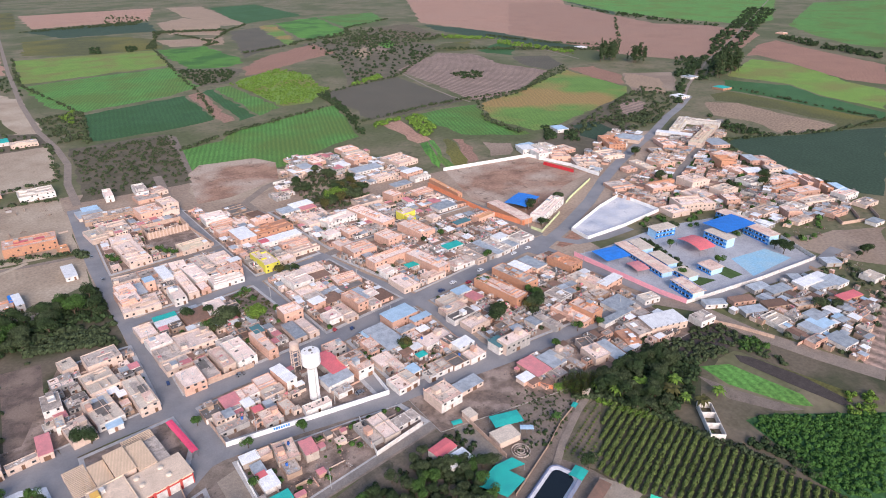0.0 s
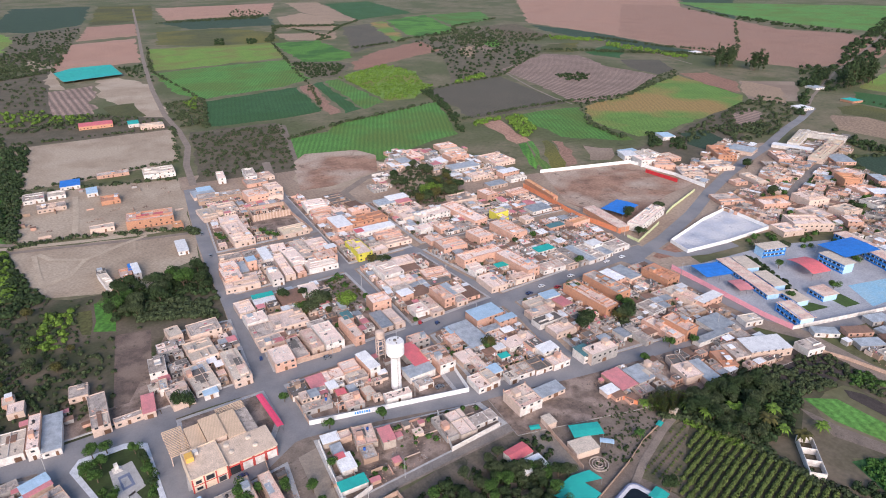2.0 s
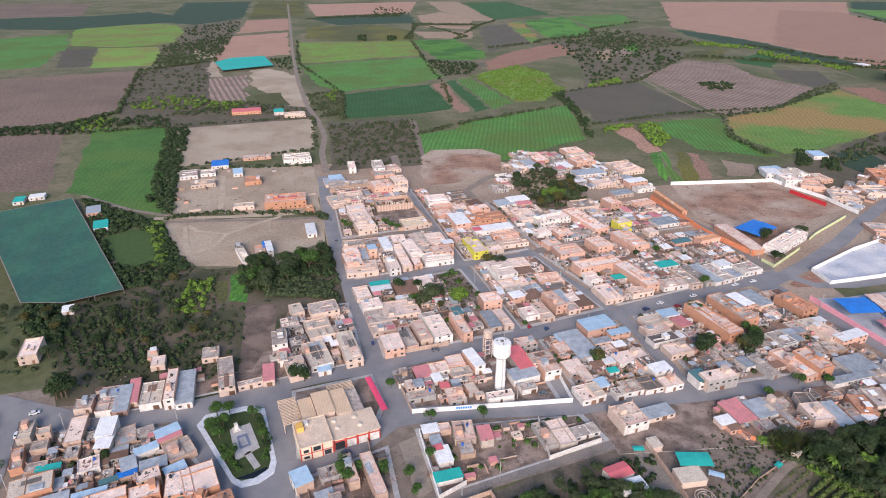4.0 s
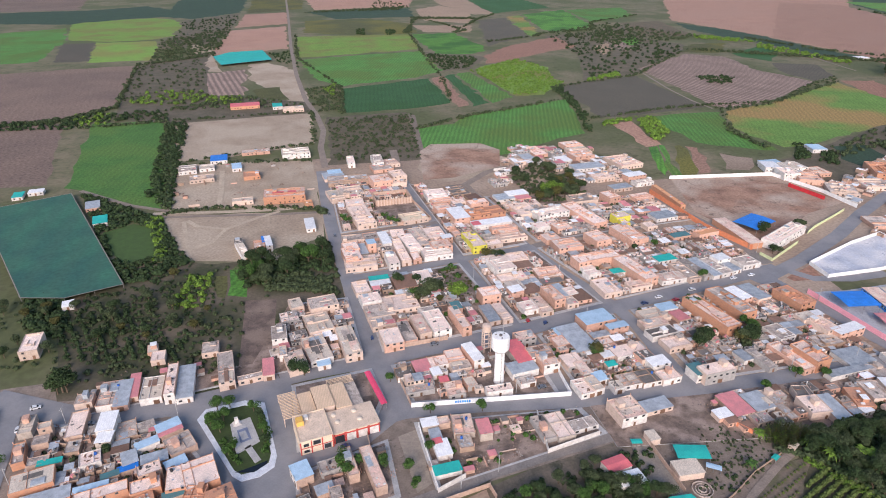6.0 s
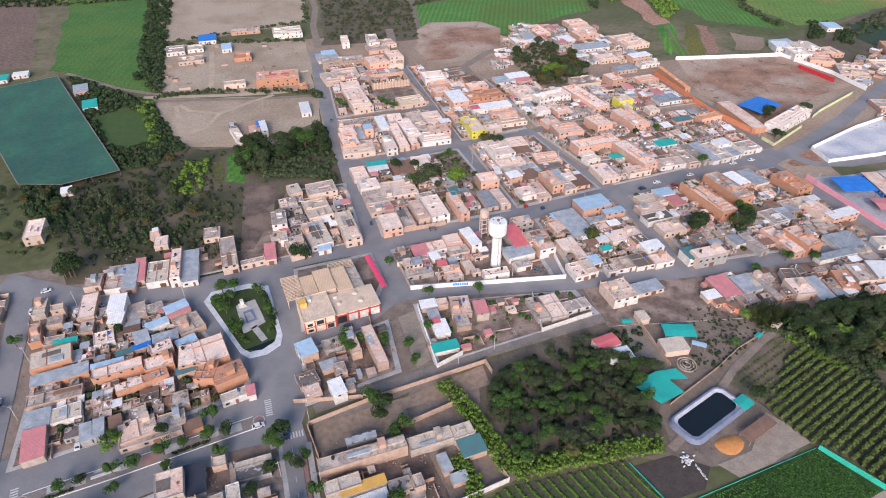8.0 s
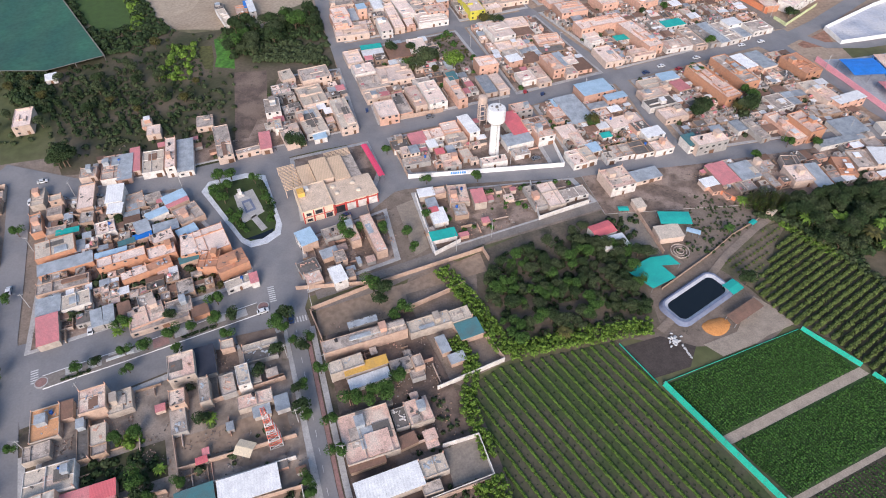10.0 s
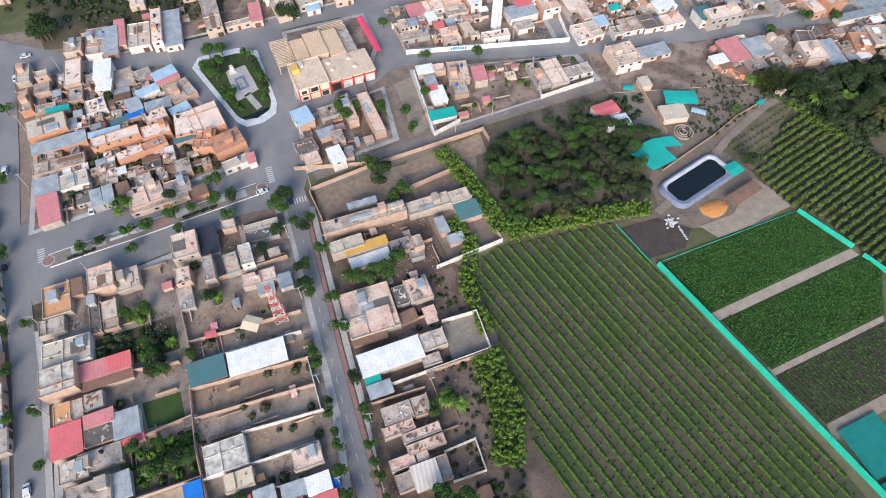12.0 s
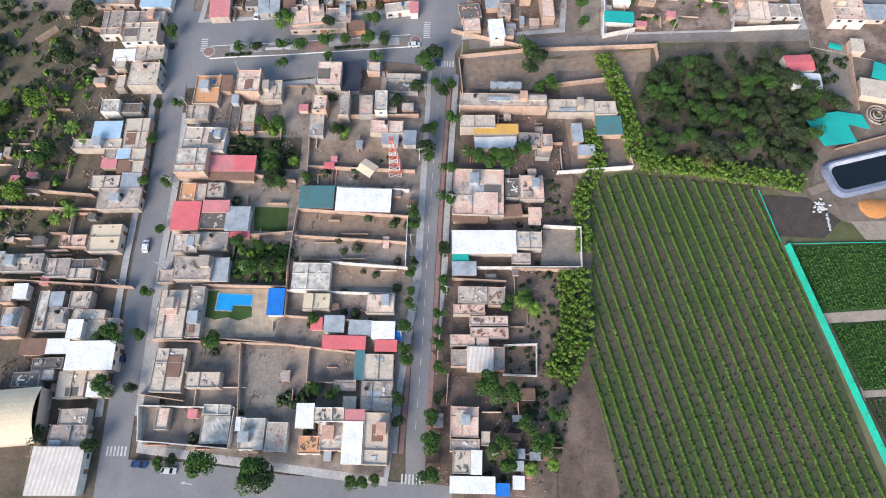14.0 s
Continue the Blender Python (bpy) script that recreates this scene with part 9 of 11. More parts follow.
def radio_mast():
    t = thing("radio_mast", "red and white lattice radio mast in a yard", "mast", pose(-28.4, 95.0, 0.3, 0, 0, 8))
    for k in range(10):
        z0, z1 = k * 2.05, (k + 1) * 2.05
        r0, r1 = 2.0 - 0.15 * k, 2.0 - 0.15 * (k + 1)
        b = Build()
        c0 = [(r0 * sx, r0 * sy, z0) for sx, sy in ((-1, -1), (1, -1), (1, 1), (-1, 1))]
        c1 = [(r1 * sx, r1 * sy, z1) for sx, sy in ((-1, -1), (1, -1), (1, 1), (-1, 1))]
        for i in range(4):
            j = (i + 1) % 4
            b.beam(c0[i], c1[i], 0.11)
            b.beam(c0[i], c0[j], 0.07)
            b.beam(c0[i], c1[j], 0.07)
            b.beam(c0[j], c1[i], 0.07)
        part("section", b.mesh("mastred" if k % 2 else "paintwhite"), t, "red lattice section" if k % 2 else "white lattice section")
    for k in range(3):
        b = Build()
        b.lathe(0, 0, [(0.1, 0), (0.55, 0.15), (0.6, 0.3)], n=12)
        part("dish", b.mesh("carwhite"), t, "white antenna dish", at=pose(0.6 * math.cos(k * 2.1), 0.6 * math.sin(k * 2.1), 18.5 - k, 90, 0, k * 120))


def market_hall():
    t = thing("market_hall", "cream market hall with red-framed gates and tan sheet roofs", "hall", pose(-11.5, 190.0, 0.28, 0, 0, 9))
    # front wing of two storeys
    b = Build()
    b.box(1, -1.2, 0, 14.2, 15, 6.2)
    part("wing", b.mesh("hallcream"), t)
    for x0, y0, x1, y1 in ((1, -1.2, 14.2, -0.95), (1, 14.75, 14.2, 15), (1, -0.95, 1.25, 14.75), (13.95, -0.95, 14.2, 14.75)):
        b = Build()
        b.box(x0, y0, 6.2, x1, y1, 6.6)
        part("parapet", b.mesh("hallcream"), t)
    b = Build()
    b.box(1.25, -0.95, 6.2, 13.95, 14.75, 6.3)
    part("roof", b.mesh("hallroof"), t)
    for k, x0 in enumerate((1.0, 5.2, 9.5, 13.7)):
        b = Build()
        b.box(x0, -1.3, 0, x0 + 0.5, -1.203, 6.2)
        part("pilaster", b.mesh("gatered"), t, "red painted pilaster")
    b = Build()
    b.box(1.5, -1.27, 2.9, 13.7, -1.203, 3.25)
    part("band", b.mesh("gatered"), t, "red painted band")
    for x0, z0, w, h in ((3.4, 3.7, 2.2, 1.5), (7.6, 3.6, 3.2, 2.2), (3.4, 0.7, 2.4, 1.4), (11.7, 0.2, 3.0, 2.6)):
        part("pane", PANE, part("window", WINDOW, t, at=pose(x0, -1.23, z0), scale=(w, 1, h)))
    # lower wing with its gates
    b = Build()
    b.box(14.2, 0, 0, 33.5, 13.2, 5.2)
    part("wing", b.mesh("hallcream"), t)
    b = Build()
    b.box(14.0, -0.5, 5.2, 33.8, 13.4, 5.4)
    part("roof", b.mesh("hallroof"), t)
    for k in range(4):
        x0 = 14.6 + k * 4.75
        b = Build()
        b.box(x0 + 0.4, -0.1, 0, x0 + 4.2, -0.01, 3.7)
        # the first gate stands open: a dark panel paints the shade inside
        part("gate", b.mesh("glass" if k == 0 else "white"), t, "dark panel for the shade inside an open gateway" if k == 0 else "white roller gate")
        b = Build()
        b.box(x0 - 0.1, -0.2, 0, x0 + 0.4, -0.005, 4.7)
        b.box(x0 + 0.4, -0.2, 3.7, x0 + 4.2, -0.005, 4.3)
        b.box(x0 + 4.2, -0.2, 0, x0 + 4.6, -0.005, 4.7)
        part("gate_frame", b.mesh("gatered"), t, "red gate frame")
    for px, py in ((17, 10.5), (17.5, 6), (25.5, 10), (26.5, 4.5)):
        b = Build()
        b.lathe(px, py, [(1.15, 5.4), (1.15, 5.65), (0.8, 6.0), (0.2, 6.15)], n=14)
        part("roof_dome", b.mesh("pale"), t)
    b = Build()
    b.box(1.8, 8.2, 6.3, 4.6, 11.6, 8.4)
    part("roof_hut", b.mesh("ochre"), t, "yellow roof hut")
    b = Build()
    b.box(5.2, 10.8, 6.3, 6.8, 13.0, 7.6)
    part("roof_hut", b.mesh("white"), t, "white roof hut")
    # halls behind, their flat sheet roofs at three heights
    for x0, x1, y0, y1, z in ((5.6, 11.4, 15.2, 29.6, 5.3), (11.5, 19.0, 15.2, 30.2, 6.5), (19.1, 25.9, 13.6, 30.0, 5.7), (26.0, 31.0, 13.6, 30.0, 4.4)):
        b = Build()
        b.box(x0 + 0.2, y0, 0, x1 - 0.2, y1 - 0.2, z - 0.02)
        part("wall", b.mesh("plaster"), t)
        b = Build()
        b.box(x0, y0 - 0.2, z, x1, y1, z + 0.15)
        part("sheet_roof", b.mesh("slab" if z < 5 else "tanslat"), t, "grey slab roof" if z < 5 else "tan sheet roof")
    # open timber slats over the side yards
    for x0, x1, y0, y1 in ((-2.2, 5.4, 17.0, 34.0), (19.5, 31.0, 30.4, 36.0)):
        for px in (x0 + 0.3, x1 - 0.3):
            for py in (y0 + 0.3, y1 - 0.3):
                b = Build()
                b.box(px - 0.15, py - 0.15, 0, px + 0.15, py + 0.15, 4.2)
                part("post", b.mesh("plaster"), t)
        k = y0
        while k < y1:
            b = Build()
            b.box(x0, k, 4.2, x1, k + 0.45, 4.35)
            part("slat", b.mesh("tanslat"), t)
            k += 0.95


def park():
    t = thing("park_walk", "white paved walk round a small triangular park", "park", pose(-34, 205, 0.1))
    ring = [(-18, 15), (-15, 21), (1, 23), (9.5, 19.5), (14.5, -14), (13.5, -19.5), (8, -23.3), (1.5, -24), (-2, -20.5)]
    n = len(ring)
    inner = [(x * 0.83 + 0.2, y * 0.86) for x, y in ring]
    b = Build()
    b.add([(x, y, 0) for x, y in ring] + [(x, y, 0.32) for x, y in ring] + [(x, y, 0.32) for x, y in inner] + [(x, y, 0) for x, y in inner],
          [q for k in range(n) for q in ((k, (k + 1) % n, n + (k + 1) % n, n + k), (n + k, n + (k + 1) % n, 2 * n + (k + 1) % n, 2 * n + k), (2 * n + k, 2 * n + (k + 1) % n, 3 * n + (k + 1) % n, 3 * n + k))])
    part("kerb_walk", b.mesh("kerbwhite"), t, "pale bluish painted kerb walk")
    flat_part("lawn", t, [(x * 0.83 + 0.2, y * 0.86) for x, y in ring], 0, 0.2, "park")
    flat_part("plaza", t, [(-4.4, 9.0), (3.6, 11.4), (8.0, -4.2), (-1.0, -9.6)][::-1], 0.1, 0.34, "pavement")
    flat_part("plaza_border", t, [(-1.4, 4.2), (2.6, 5.4), (4.6, -2.0), (0.4, -3.6)][::-1], 0.2, 0.38, "bluegrey")
    flat_part("plaza_inlay", t, [(-0.5, 2.9), (1.9, 3.6), (3.4, -1.1), (0.9, -2.2)][::-1], 0.2, 0.40, "pavement")
    flat_part("path", t, [(2.0, -6.8), (4.2, -5.2), (8.5, -14.5), (6.2, -15.8)][::-1], 0.1, 0.34, "pavement")
    flat_part("pond", t, [(-1, -19), (6, -20.5), (10.5, -17.5), (11, -15.5), (5, -17.5)], 0.1, 0.33, "water")
    m = thing("monument", "pale stone park monument with a stepped base", "monument", pose(-35.6, 213.5, 0.3, 0, 0, 15))
    b = Build()
    b.box(-1.6, -1.6, 0, 1.6, 1.6, 0.4)
    b.box(-1.2, -1.2, 0.4, 1.2, 1.2, 0.8)
    part("base", b.mesh("white"), m)
    b = Build()
    b.box(-0.7, -0.7, 0.8, 0.7, 0.7, 3.2)
    part("pillar", b.mesh("white"), m)
    hedge("leaf", "clipped hedges round the park plaza", 2.2, 1.4, (-26, 216), (-22.5, 203), (-24, 194))
    hedge("leaf", "clipped hedges along the park lawn", 2.0, 1.4, (-41, 205), (-37, 196), (-33, 190))


def reservoir():
    t = thing("reservoir", "lined irrigation pond with dark water and pale rim", "pond", pose(126, 114, 0.08, 0, 0, 21))
    def ring(w, d, r):
        out = []
        for cx, cy, a0 in ((w / 2 - r, d / 2 - r, 0), (-w / 2 + r, d / 2 - r, 90), (-w / 2 + r, -d / 2 + r, 180), (w / 2 - r, -d / 2 + r, 270)):
            out += [(cx + r * math.cos(radians(a0 + k * 22.5)), cy + r * math.sin(radians(a0 + k * 22.5))) for k in range(5)]
        return out
    for name, o, i, z, zi, m in (("bank", ring(30.5, 13.8, 4), ring(28.4, 12.0, 3.4), 0.0, 1.3, "bluegrey"), ("rim", ring(28.4, 12.0, 3.4), ring(27.0, 10.8, 3.0), 1.3, 1.3, "bluegrey"), ("liner", ring(27.0, 10.8, 3.0), ring(24.4, 8.4, 2.4), 1.3, 0.5, "liner")):
        b = Build()
        n = len(o)
        b.add([(*p, z) for p in o] + [(*p, zi) for p in i], [(k, (k + 1) % n, n + (k + 1) % n, n + k) for k in range(n)])
        part(name, b.mesh(m), t)
    b = Build()
    b.prism(ring(25.2, 9.2, 2.6), 0.2, 0.62)
    part("water", b.mesh("water"), t)


def net_fence(h, lean, *line):
    t = thing("net_fence", "teal shade-net fence round the planted plots", "fence", pose(line[0][0], line[0][1], 0), group="net fences")
    x, y = line[0]
    for (x0, y0), (x1, y1) in zip(line, line[1:]):
        n = math.hypot(x1 - x0, y1 - y0)
        a = math.degrees(math.atan2(y1 - y0, x1 - x0))
        steps = max(1, int(n / 4))
        for k in range(steps):
            b = Build()
            u0, u1 = n * k / steps, n * (k + 1) / steps
            b.add([(u0, 0, 0), (u1, 0, 0), (u1, lean, h), (u0, lean, h), (u0, 0.05, 0), (u1, 0.05, 0), (u1, lean + 0.05, h), (u0, lean + 0.05, h)],
                  [(0, 1, 2, 3), (7, 6, 5, 4), (3, 2, 6, 7), (0, 4, 5, 1)])
            part("net", b.mesh("tealnet"), t, at=pose(x0 - x, y0 - y, 0, 0, 0, a))
            b = Build()
            b.tube(u0, lean / 2, 0, h + 0.2, 0.06, n=6)
            part("post", b.mesh("steel"), t, at=pose(x0 - x, y0 - y, 0, 0, 0, a))


def pool():
    t = thing("swimming_pool", "bright blue swimming pool with a bent outline", "pool", pose(-69.8, 44.6, 0.35, 0, 0, 4))
    o = [(-5.2, -2.6), (-0.2, -2.6), (-0.2, -0.8), (5.2, -0.8), (5.2, 2.6), (-5.2, 2.6)]
    flat_part("coping", t, [(x * 1.07, y * 1.12) for x, y in o], 0, 0.15, "pavement")
    flat_part("water", t, o, 0.02, 0.17, "pool")


def car(x, y, a, paint, label):
    t = thing("car", label, "car", pose(x, y, 0.2, 0, 0, a), group="parked cars")
    b = Build()
    side = [(-2.1, 0.35), (2.05, 0.35), (2.1, 0.75), (1.2, 0.95), (0.5, 1.42), (-1.1, 1.45), (-1.8, 1.0), (-2.12, 0.9)]
    n = len(side)
    b.add([(u, -0.86, z) for u, z in side] + [(u, 0.86, z) for u, z in side], [(i, n + i, n + (i + 1) % n, (i + 1) % n) for i in range(n)] + [tuple(range(n)), tuple(range(2 * n - 1, n - 1, -1))])
    body = part("body", b.mesh(paint), t)
    for u0, z0, u1, z1 in ((1.15, 0.99, 0.55, 1.41), (-1.75, 1.05, -1.16, 1.43)):
        b = Build()
        e = 0.025 if u0 > 0 else -0.025
        b.add([(u0 + e, -0.72, z0 + 0.02), (u0 + e, 0.72, z0 + 0.02), (u1 + e, 0.66, z1 + 0.02), (u1 + e, -0.66, z1 + 0.02)], [(0, 1, 2, 3)])
        part("windscreen", b.mesh("glass"), body)
    for s in (-1, 1):
        b = Build()
        b.add([(-1.5, s * 0.875, 1.0), (0.95, s * 0.875, 1.0), (0.45, s * 0.875, 1.36), (-1.05, s * 0.875, 1.38)], [(0, 1, 2, 3)])
        part("side_window", b.mesh("glass"), body)
        for u in (-1.3, 1.3):
            b = Build()
            b.tube(0, 0, -0.1, 0.1, 0.34, n=12)
            part("wheel", b.mesh("tyre"), t, at=pose(u, s * 0.8, 0.32, 90, 0, 0))


def mototaxi(x, y, a, paint):
    t = thing("mototaxi", "small three-wheeled covered taxi", "taxi", pose(x, y, 0.2, 0, 0, a), group="taxis")
    b = Build()
    b.box(-1.2, -0.6, 0.35, 0.3, 0.6, 1.0)
    b.box(-1.2, -0.62, 1.6, 0.5, 0.62, 1.7)
    b.box(-1.2, -0.6, 1.0, -1.1, 0.6, 1.6)
    part("cab", b.mesh(paint), t)
    b = Build()
    b.box(0.3, -0.18, 0.4, 1.2, 0.18, 0.85)
    part("front", b.mesh("black"), t)
    for u, v in ((-0.9, -0.55), (-0.9, 0.55), (1.1, 0)):
        b = Build()
        b.tube(0, 0, -0.07, 0.07, 0.28, n=10)
        part("wheel", b.mesh("tyre"), t, at=pose(u, v, 0.28, 90, 0, 0))


def street_pole(x, y, a, lamp=True):
    t = thing("street_lamp" if lamp else "utility_pole", "grey concrete street lamp pole" if lamp else "grey concrete utility pole", "pole", pose(x, y, 0.15, 0, 0, a), group="street poles")
    b = Build()
    b.tube(0, 0, 0, 8.2, 0.16, 0.1, n=8)
    part("pole", b.mesh("pavement"), t)
    b = Build()
    b.box(-0.9, -0.06, 7.4, 0.9, 0.06, 7.55)
    part("cross_arm", b.mesh("pavement"), t)
    if lamp:
        b = Build()
        b.beam((0, 0, 8.0), (1.5, 0, 8.5), 0.05)
        b.box(1.3, -0.13, 8.45, 1.95, 0.13, 8.58)
        part("lamp_arm", b.mesh("steel"), t)


def zebra(x, y, a, n, length, gap=1.0):
    t = thing("zebra_crossing", "worn white zebra crossing on asphalt", "road marking", pose(x, y, 0.255, 0, 0, a), group="crossings", kind="structure")
    for k in range(n):
        b = Build()
        b.box((k - n / 2) * gap, -length / 2, 0, (k - n / 2) * gap + gap * 0.5, length / 2, 0.012)
        part("stripe", b.mesh("paintwhite"), t)


def pavement_strip(surface, width, offset, h, *line):
    left, right = strip(line, 1)
    mid = [(l + r) / 2 + (l - r) * offset for l, r in zip(left, right)]
    left, right = strip([tuple(p) for p in mid], width)
    b = Build()
    b.prism([tuple(p) for p in right] + [tuple(p) for p in reversed(left)], 0.0, h)
    words = "red paved strip beside the street" if surface == "redpave" else "pale concrete pavement with a kerb"
    tagged(new("pavement", b.mesh(surface, name="pavement")), words, "pavement", kind="structure")


M["nettarp"] = mat("deep_teal_ground_net", (0.014, 0.20, 0.18), (0.012, 0.165, 0.15), rough=0.8, scale=0.3, fine=4, vary=0.06)
M["tealnet"] = mat("teal_fence_net", (0.02, 0.43, 0.31), (0.02, 0.36, 0.26), rough=0.7, scale=0.2, fine=3, vary=0.05)
water_tower()
tank_stand()
radio_mast()
market_hall()
park()
reservoir()
pool()
net_fence(2.2, 0.75, (96.4, 83.9), (104.5, 60.5), (112.4, 38.0), (119.5, 17.7), (127.0, -4.4))
net_fence(1.8, 0.5, (154.3, 92.3), (164.5, 74.0))
net_fence(1.8, 0.5, (165.9, 70.3), (171.0, 60.0))
net_fence(0.5, 0.0, (97, 84.6), (154, 92.6))
net_fence(0.7, 0.0, (89.6, 102.5), (95.2, 85.0))
shed("ground_net", "teal net spread low over seedling beds", "net", 131.5, 13.2, 14, 15, 0.7, 10, "nettarp", rise=0.05)
shed("ground_net", "teal net spread low over seedling beds", "net", 133.5, 1.0, 13, 7, 0.7, 10, "nettarp", rise=0.05)
shed("market_awning", "long bright red sheet awning over stalls", "awning", 23.4, 220.2, 24.5, 2.7, 2.9, -80, "canopyred", rise=0.25)
# compound beside the main road
shed("sports_canopy", "bright blue sheet canopy over a court", "canopy", 306.5, 335.0, 25, 18, 4.5, 23, "blue", rise=0.5)
shed("long_hall", "long brick hall with a pale roof", "hall", 286.0, 326.0, 10, 42, 4, -2, "salmon", wall="orangebrick", rise=0.3)
# school
shed("school_canopy", "blue sheet canopy over the small school yard", "canopy", 289.2, 230.4, 18.8, 15.7, 5.0, -10, "blue", rise=0.4)
shed("school_canopy", "large bright blue sheet canopy between classroom blocks", "canopy", 388.0, 212.5, 31.0, 20.0, 7.2, -4, "blue", rise=0.4)
shed("sports_canopy", "arched red sheet canopy over a court", "canopy", 347.0, 209.4, 14.0, 20.0, 4.8, -8, "redsheet", rise=1.6, arch=True)


def classroom(x, y, w, d, h, a, roof="pale"):
    t = thing("classroom_block", "pale blue classroom block with deep blue bands", "school", pose(x, y, 0.1, 0, 0, a), group="school blocks")
    b = Build()
    b.box(-w / 2, -d / 2, 0, w / 2, d / 2, h)
    part("wall", b.mesh("schoolwall"), t)
    b = Build()
    b.box(-w / 2 - 0.6, -d / 2 - 0.9, h, w / 2 + 0.6, d / 2 + 0.9, h + 0.25)
    part("roof", b.mesh(roof), t)
    for fl in range(2 if h > 5 else 1):
        for s in (-1, 1):
            for z0, z1 in ((0.0, 0.9), (2.3, 2.8)):
                b = Build()
                b.box(-w / 2, s * (d / 2 + 0.03) - 0.027, fl * 2.9 + z0, w / 2, s * (d / 2 + 0.03) + 0.027, fl * 2.9 + z1)
                part("band", b.mesh("schoolpaint"), t, "blue painted band")
        for k in range(int(w / 3)):
            part("pane", PANE, part("window", WINDOW, t, at=pose(-w / 2 + 1.5 + k * 3, -d / 2 - 0.01, fl * 2.9 + 0.95), scale=(2.2, 1, 1.3)))
    for k in range(int(w / 4) + 1):
        b = Build()
        b.box(-w / 2 + k * 4 - 0.12, -d / 2 - 0.8, 0, -w / 2 + k * 4 + 0.12, -d / 2 - 0.6, h)
        part("pillar", b.mesh("schoolpaint"), t, "blue pillar")


classroom(347.9, 237.1, 17.1, 7.7, 6.0, -11)
classroom(304.8, 218.0, 45.5, 7.6, 3.4, -102, "salmon")
classroom(317.9, 230.5, 14.8, 8.4, 3.6, -104, "pale")
classroom(313.5, 209.2, 17.1, 7.4, 3.6, -102, "pale")
classroom(308.7, 189.1, 11.9, 7.8, 3.6, -97)
classroom(292.9, 176.8, 17.3, 8.2, 5.2, -102, "salmon")
classroom(328.2, 185.7, 10.1, 9.6, 3.8, -98, "salmon")
classroom(368.7, 206.5, 17.4, 8.0, 6.4, -95)
classroom(398.1, 194.2, 20.4, 8.6, 6.4, -102, "salmon")
classroom(406.1, 219.4, 23.6, 8.6, 6.0, -98, "salmon")
shed("entrance_canopy", "faded red canopy by the school gate", "canopy", 292.0, 211.5, 9, 12, 3.2, -12, "pinksheet", rise=0.6)
# farm below the town
shed("farm_house", "low farmhouse with a bright red sheet roof", "house", 105.6, 153.6, 10.0, 6.8, 3.0, 10, "redsheet", wall="white", rise=0.5)
shed("farm_house", "low white farm rooms with patched roofs", "house", 107.2, 146.3, 11.0, 6.6, 2.8, 4, "whiteroof", wall="white", rise=0.2)
shed("net_roof", "teal shade-net roof on posts", "canopy", 137.0, 152.3, 12.9, 7.2, 3.0, -15, "teal", rise=0.2)
shed("farm_house", "low farm building with a pale flat roof", "house", 130.9, 145.8, 10.6, 7.6, 3.0, -4, "pale", wall="plaster")
t = thing("net_roof", "wide bent teal shade-net roof on posts", "canopy", pose(114, 128, 0.1))
NET = [(-8.8, 3.4), (-2.9, -7.5), (8.0, -4.6), (5.7, 2.1), (12.9, 0.9), (11.0, 6.5), (2.9, 7.0)]
flat_part("net", t, NET, 2.6, 2.66, "teal")
for x, y in NET:
    b = Build()
    b.tube(0, 0, -0.1, 2.6, 0.09, n=6)
    part("post", b.mesh("steel"), t, at=pose(x * 0.97, y * 0.97, 0))
shed("farm_shed", "pale flat-roofed farm shed", "shed", 126.9, 164.1, 4.6, 5.8, 3.0, 1, "pale", wall="plaster")
shed("open_shed", "open shed with a dark slatted roof", "shed", 138.4, 103.1, 14.9, 4.7, 2.4, 19, "rust", rise=0.1)
shed("net_tarp", "teal net tarp on low stakes", "tarp", 141.3, 115.0, 6, 5.4, 1.2, 20, "teal", rise=0.3)
shed("lean_to", "small lean-to with a pale blue sheet roof", "shed", 141.2, 144.2, 5.6, 2.6, 2.2, -36, "skyblue", rise=0.15)
shed("net_tarp", "small teal net tarp beside a wall", "tarp", 168.2, 143.6, 3.4, 2.2, 1.2, 25, "teal", rise=0.2)
shed("net_tarp", "small teal net tarp by a compound wall", "tarp", 119.6, 163.4, 4.4, 2.6, 2.0, -12, "teal", rise=0.2)
shed("field_hut", "small field hut with a pale roof", "hut", 178.4, 146.5, 3.6, 3.2, 2.6, 30, "pale", wall="plaster")
t = thing("round_pen", "round concrete pen with rings of low walls", "pen", pose(131.8, 137.0, 0.05))
for r0 in (1.6, 2.7, 3.8):
    b = Build()
    b.lathe(0, 0, [(r0 - 0.25, 0.0), (r0 - 0.25, 0.7), (r0, 0.7), (r0, 0.0)], n=22)
    b.f, b.mi = b.f[:-2], b.mi[:-2]
    part("ring_wall", b.mesh("slab"), t)
# roofless white house in the fields
t = thing("house_shell", "roofless white house shell among the fields", "house", pose(207.2, 103.6, 0.1, 0, 0, 51))
for x0, y0, x1, y1 in ((-10, -3, 10, -2.8), (-10, 2.8, 10, 3), (-10, -2.8, -9.8, 2.8), (9.8, -2.8, 10, 2.8), (-3.4, -2.8, -3.2, 2.8), (3.2, -2.8, 3.4, 2.8)):
    b = Build()
    b.box(x0, y0, 0, x1, y1, 3.0)
    part("wall", b.mesh("white"), t)
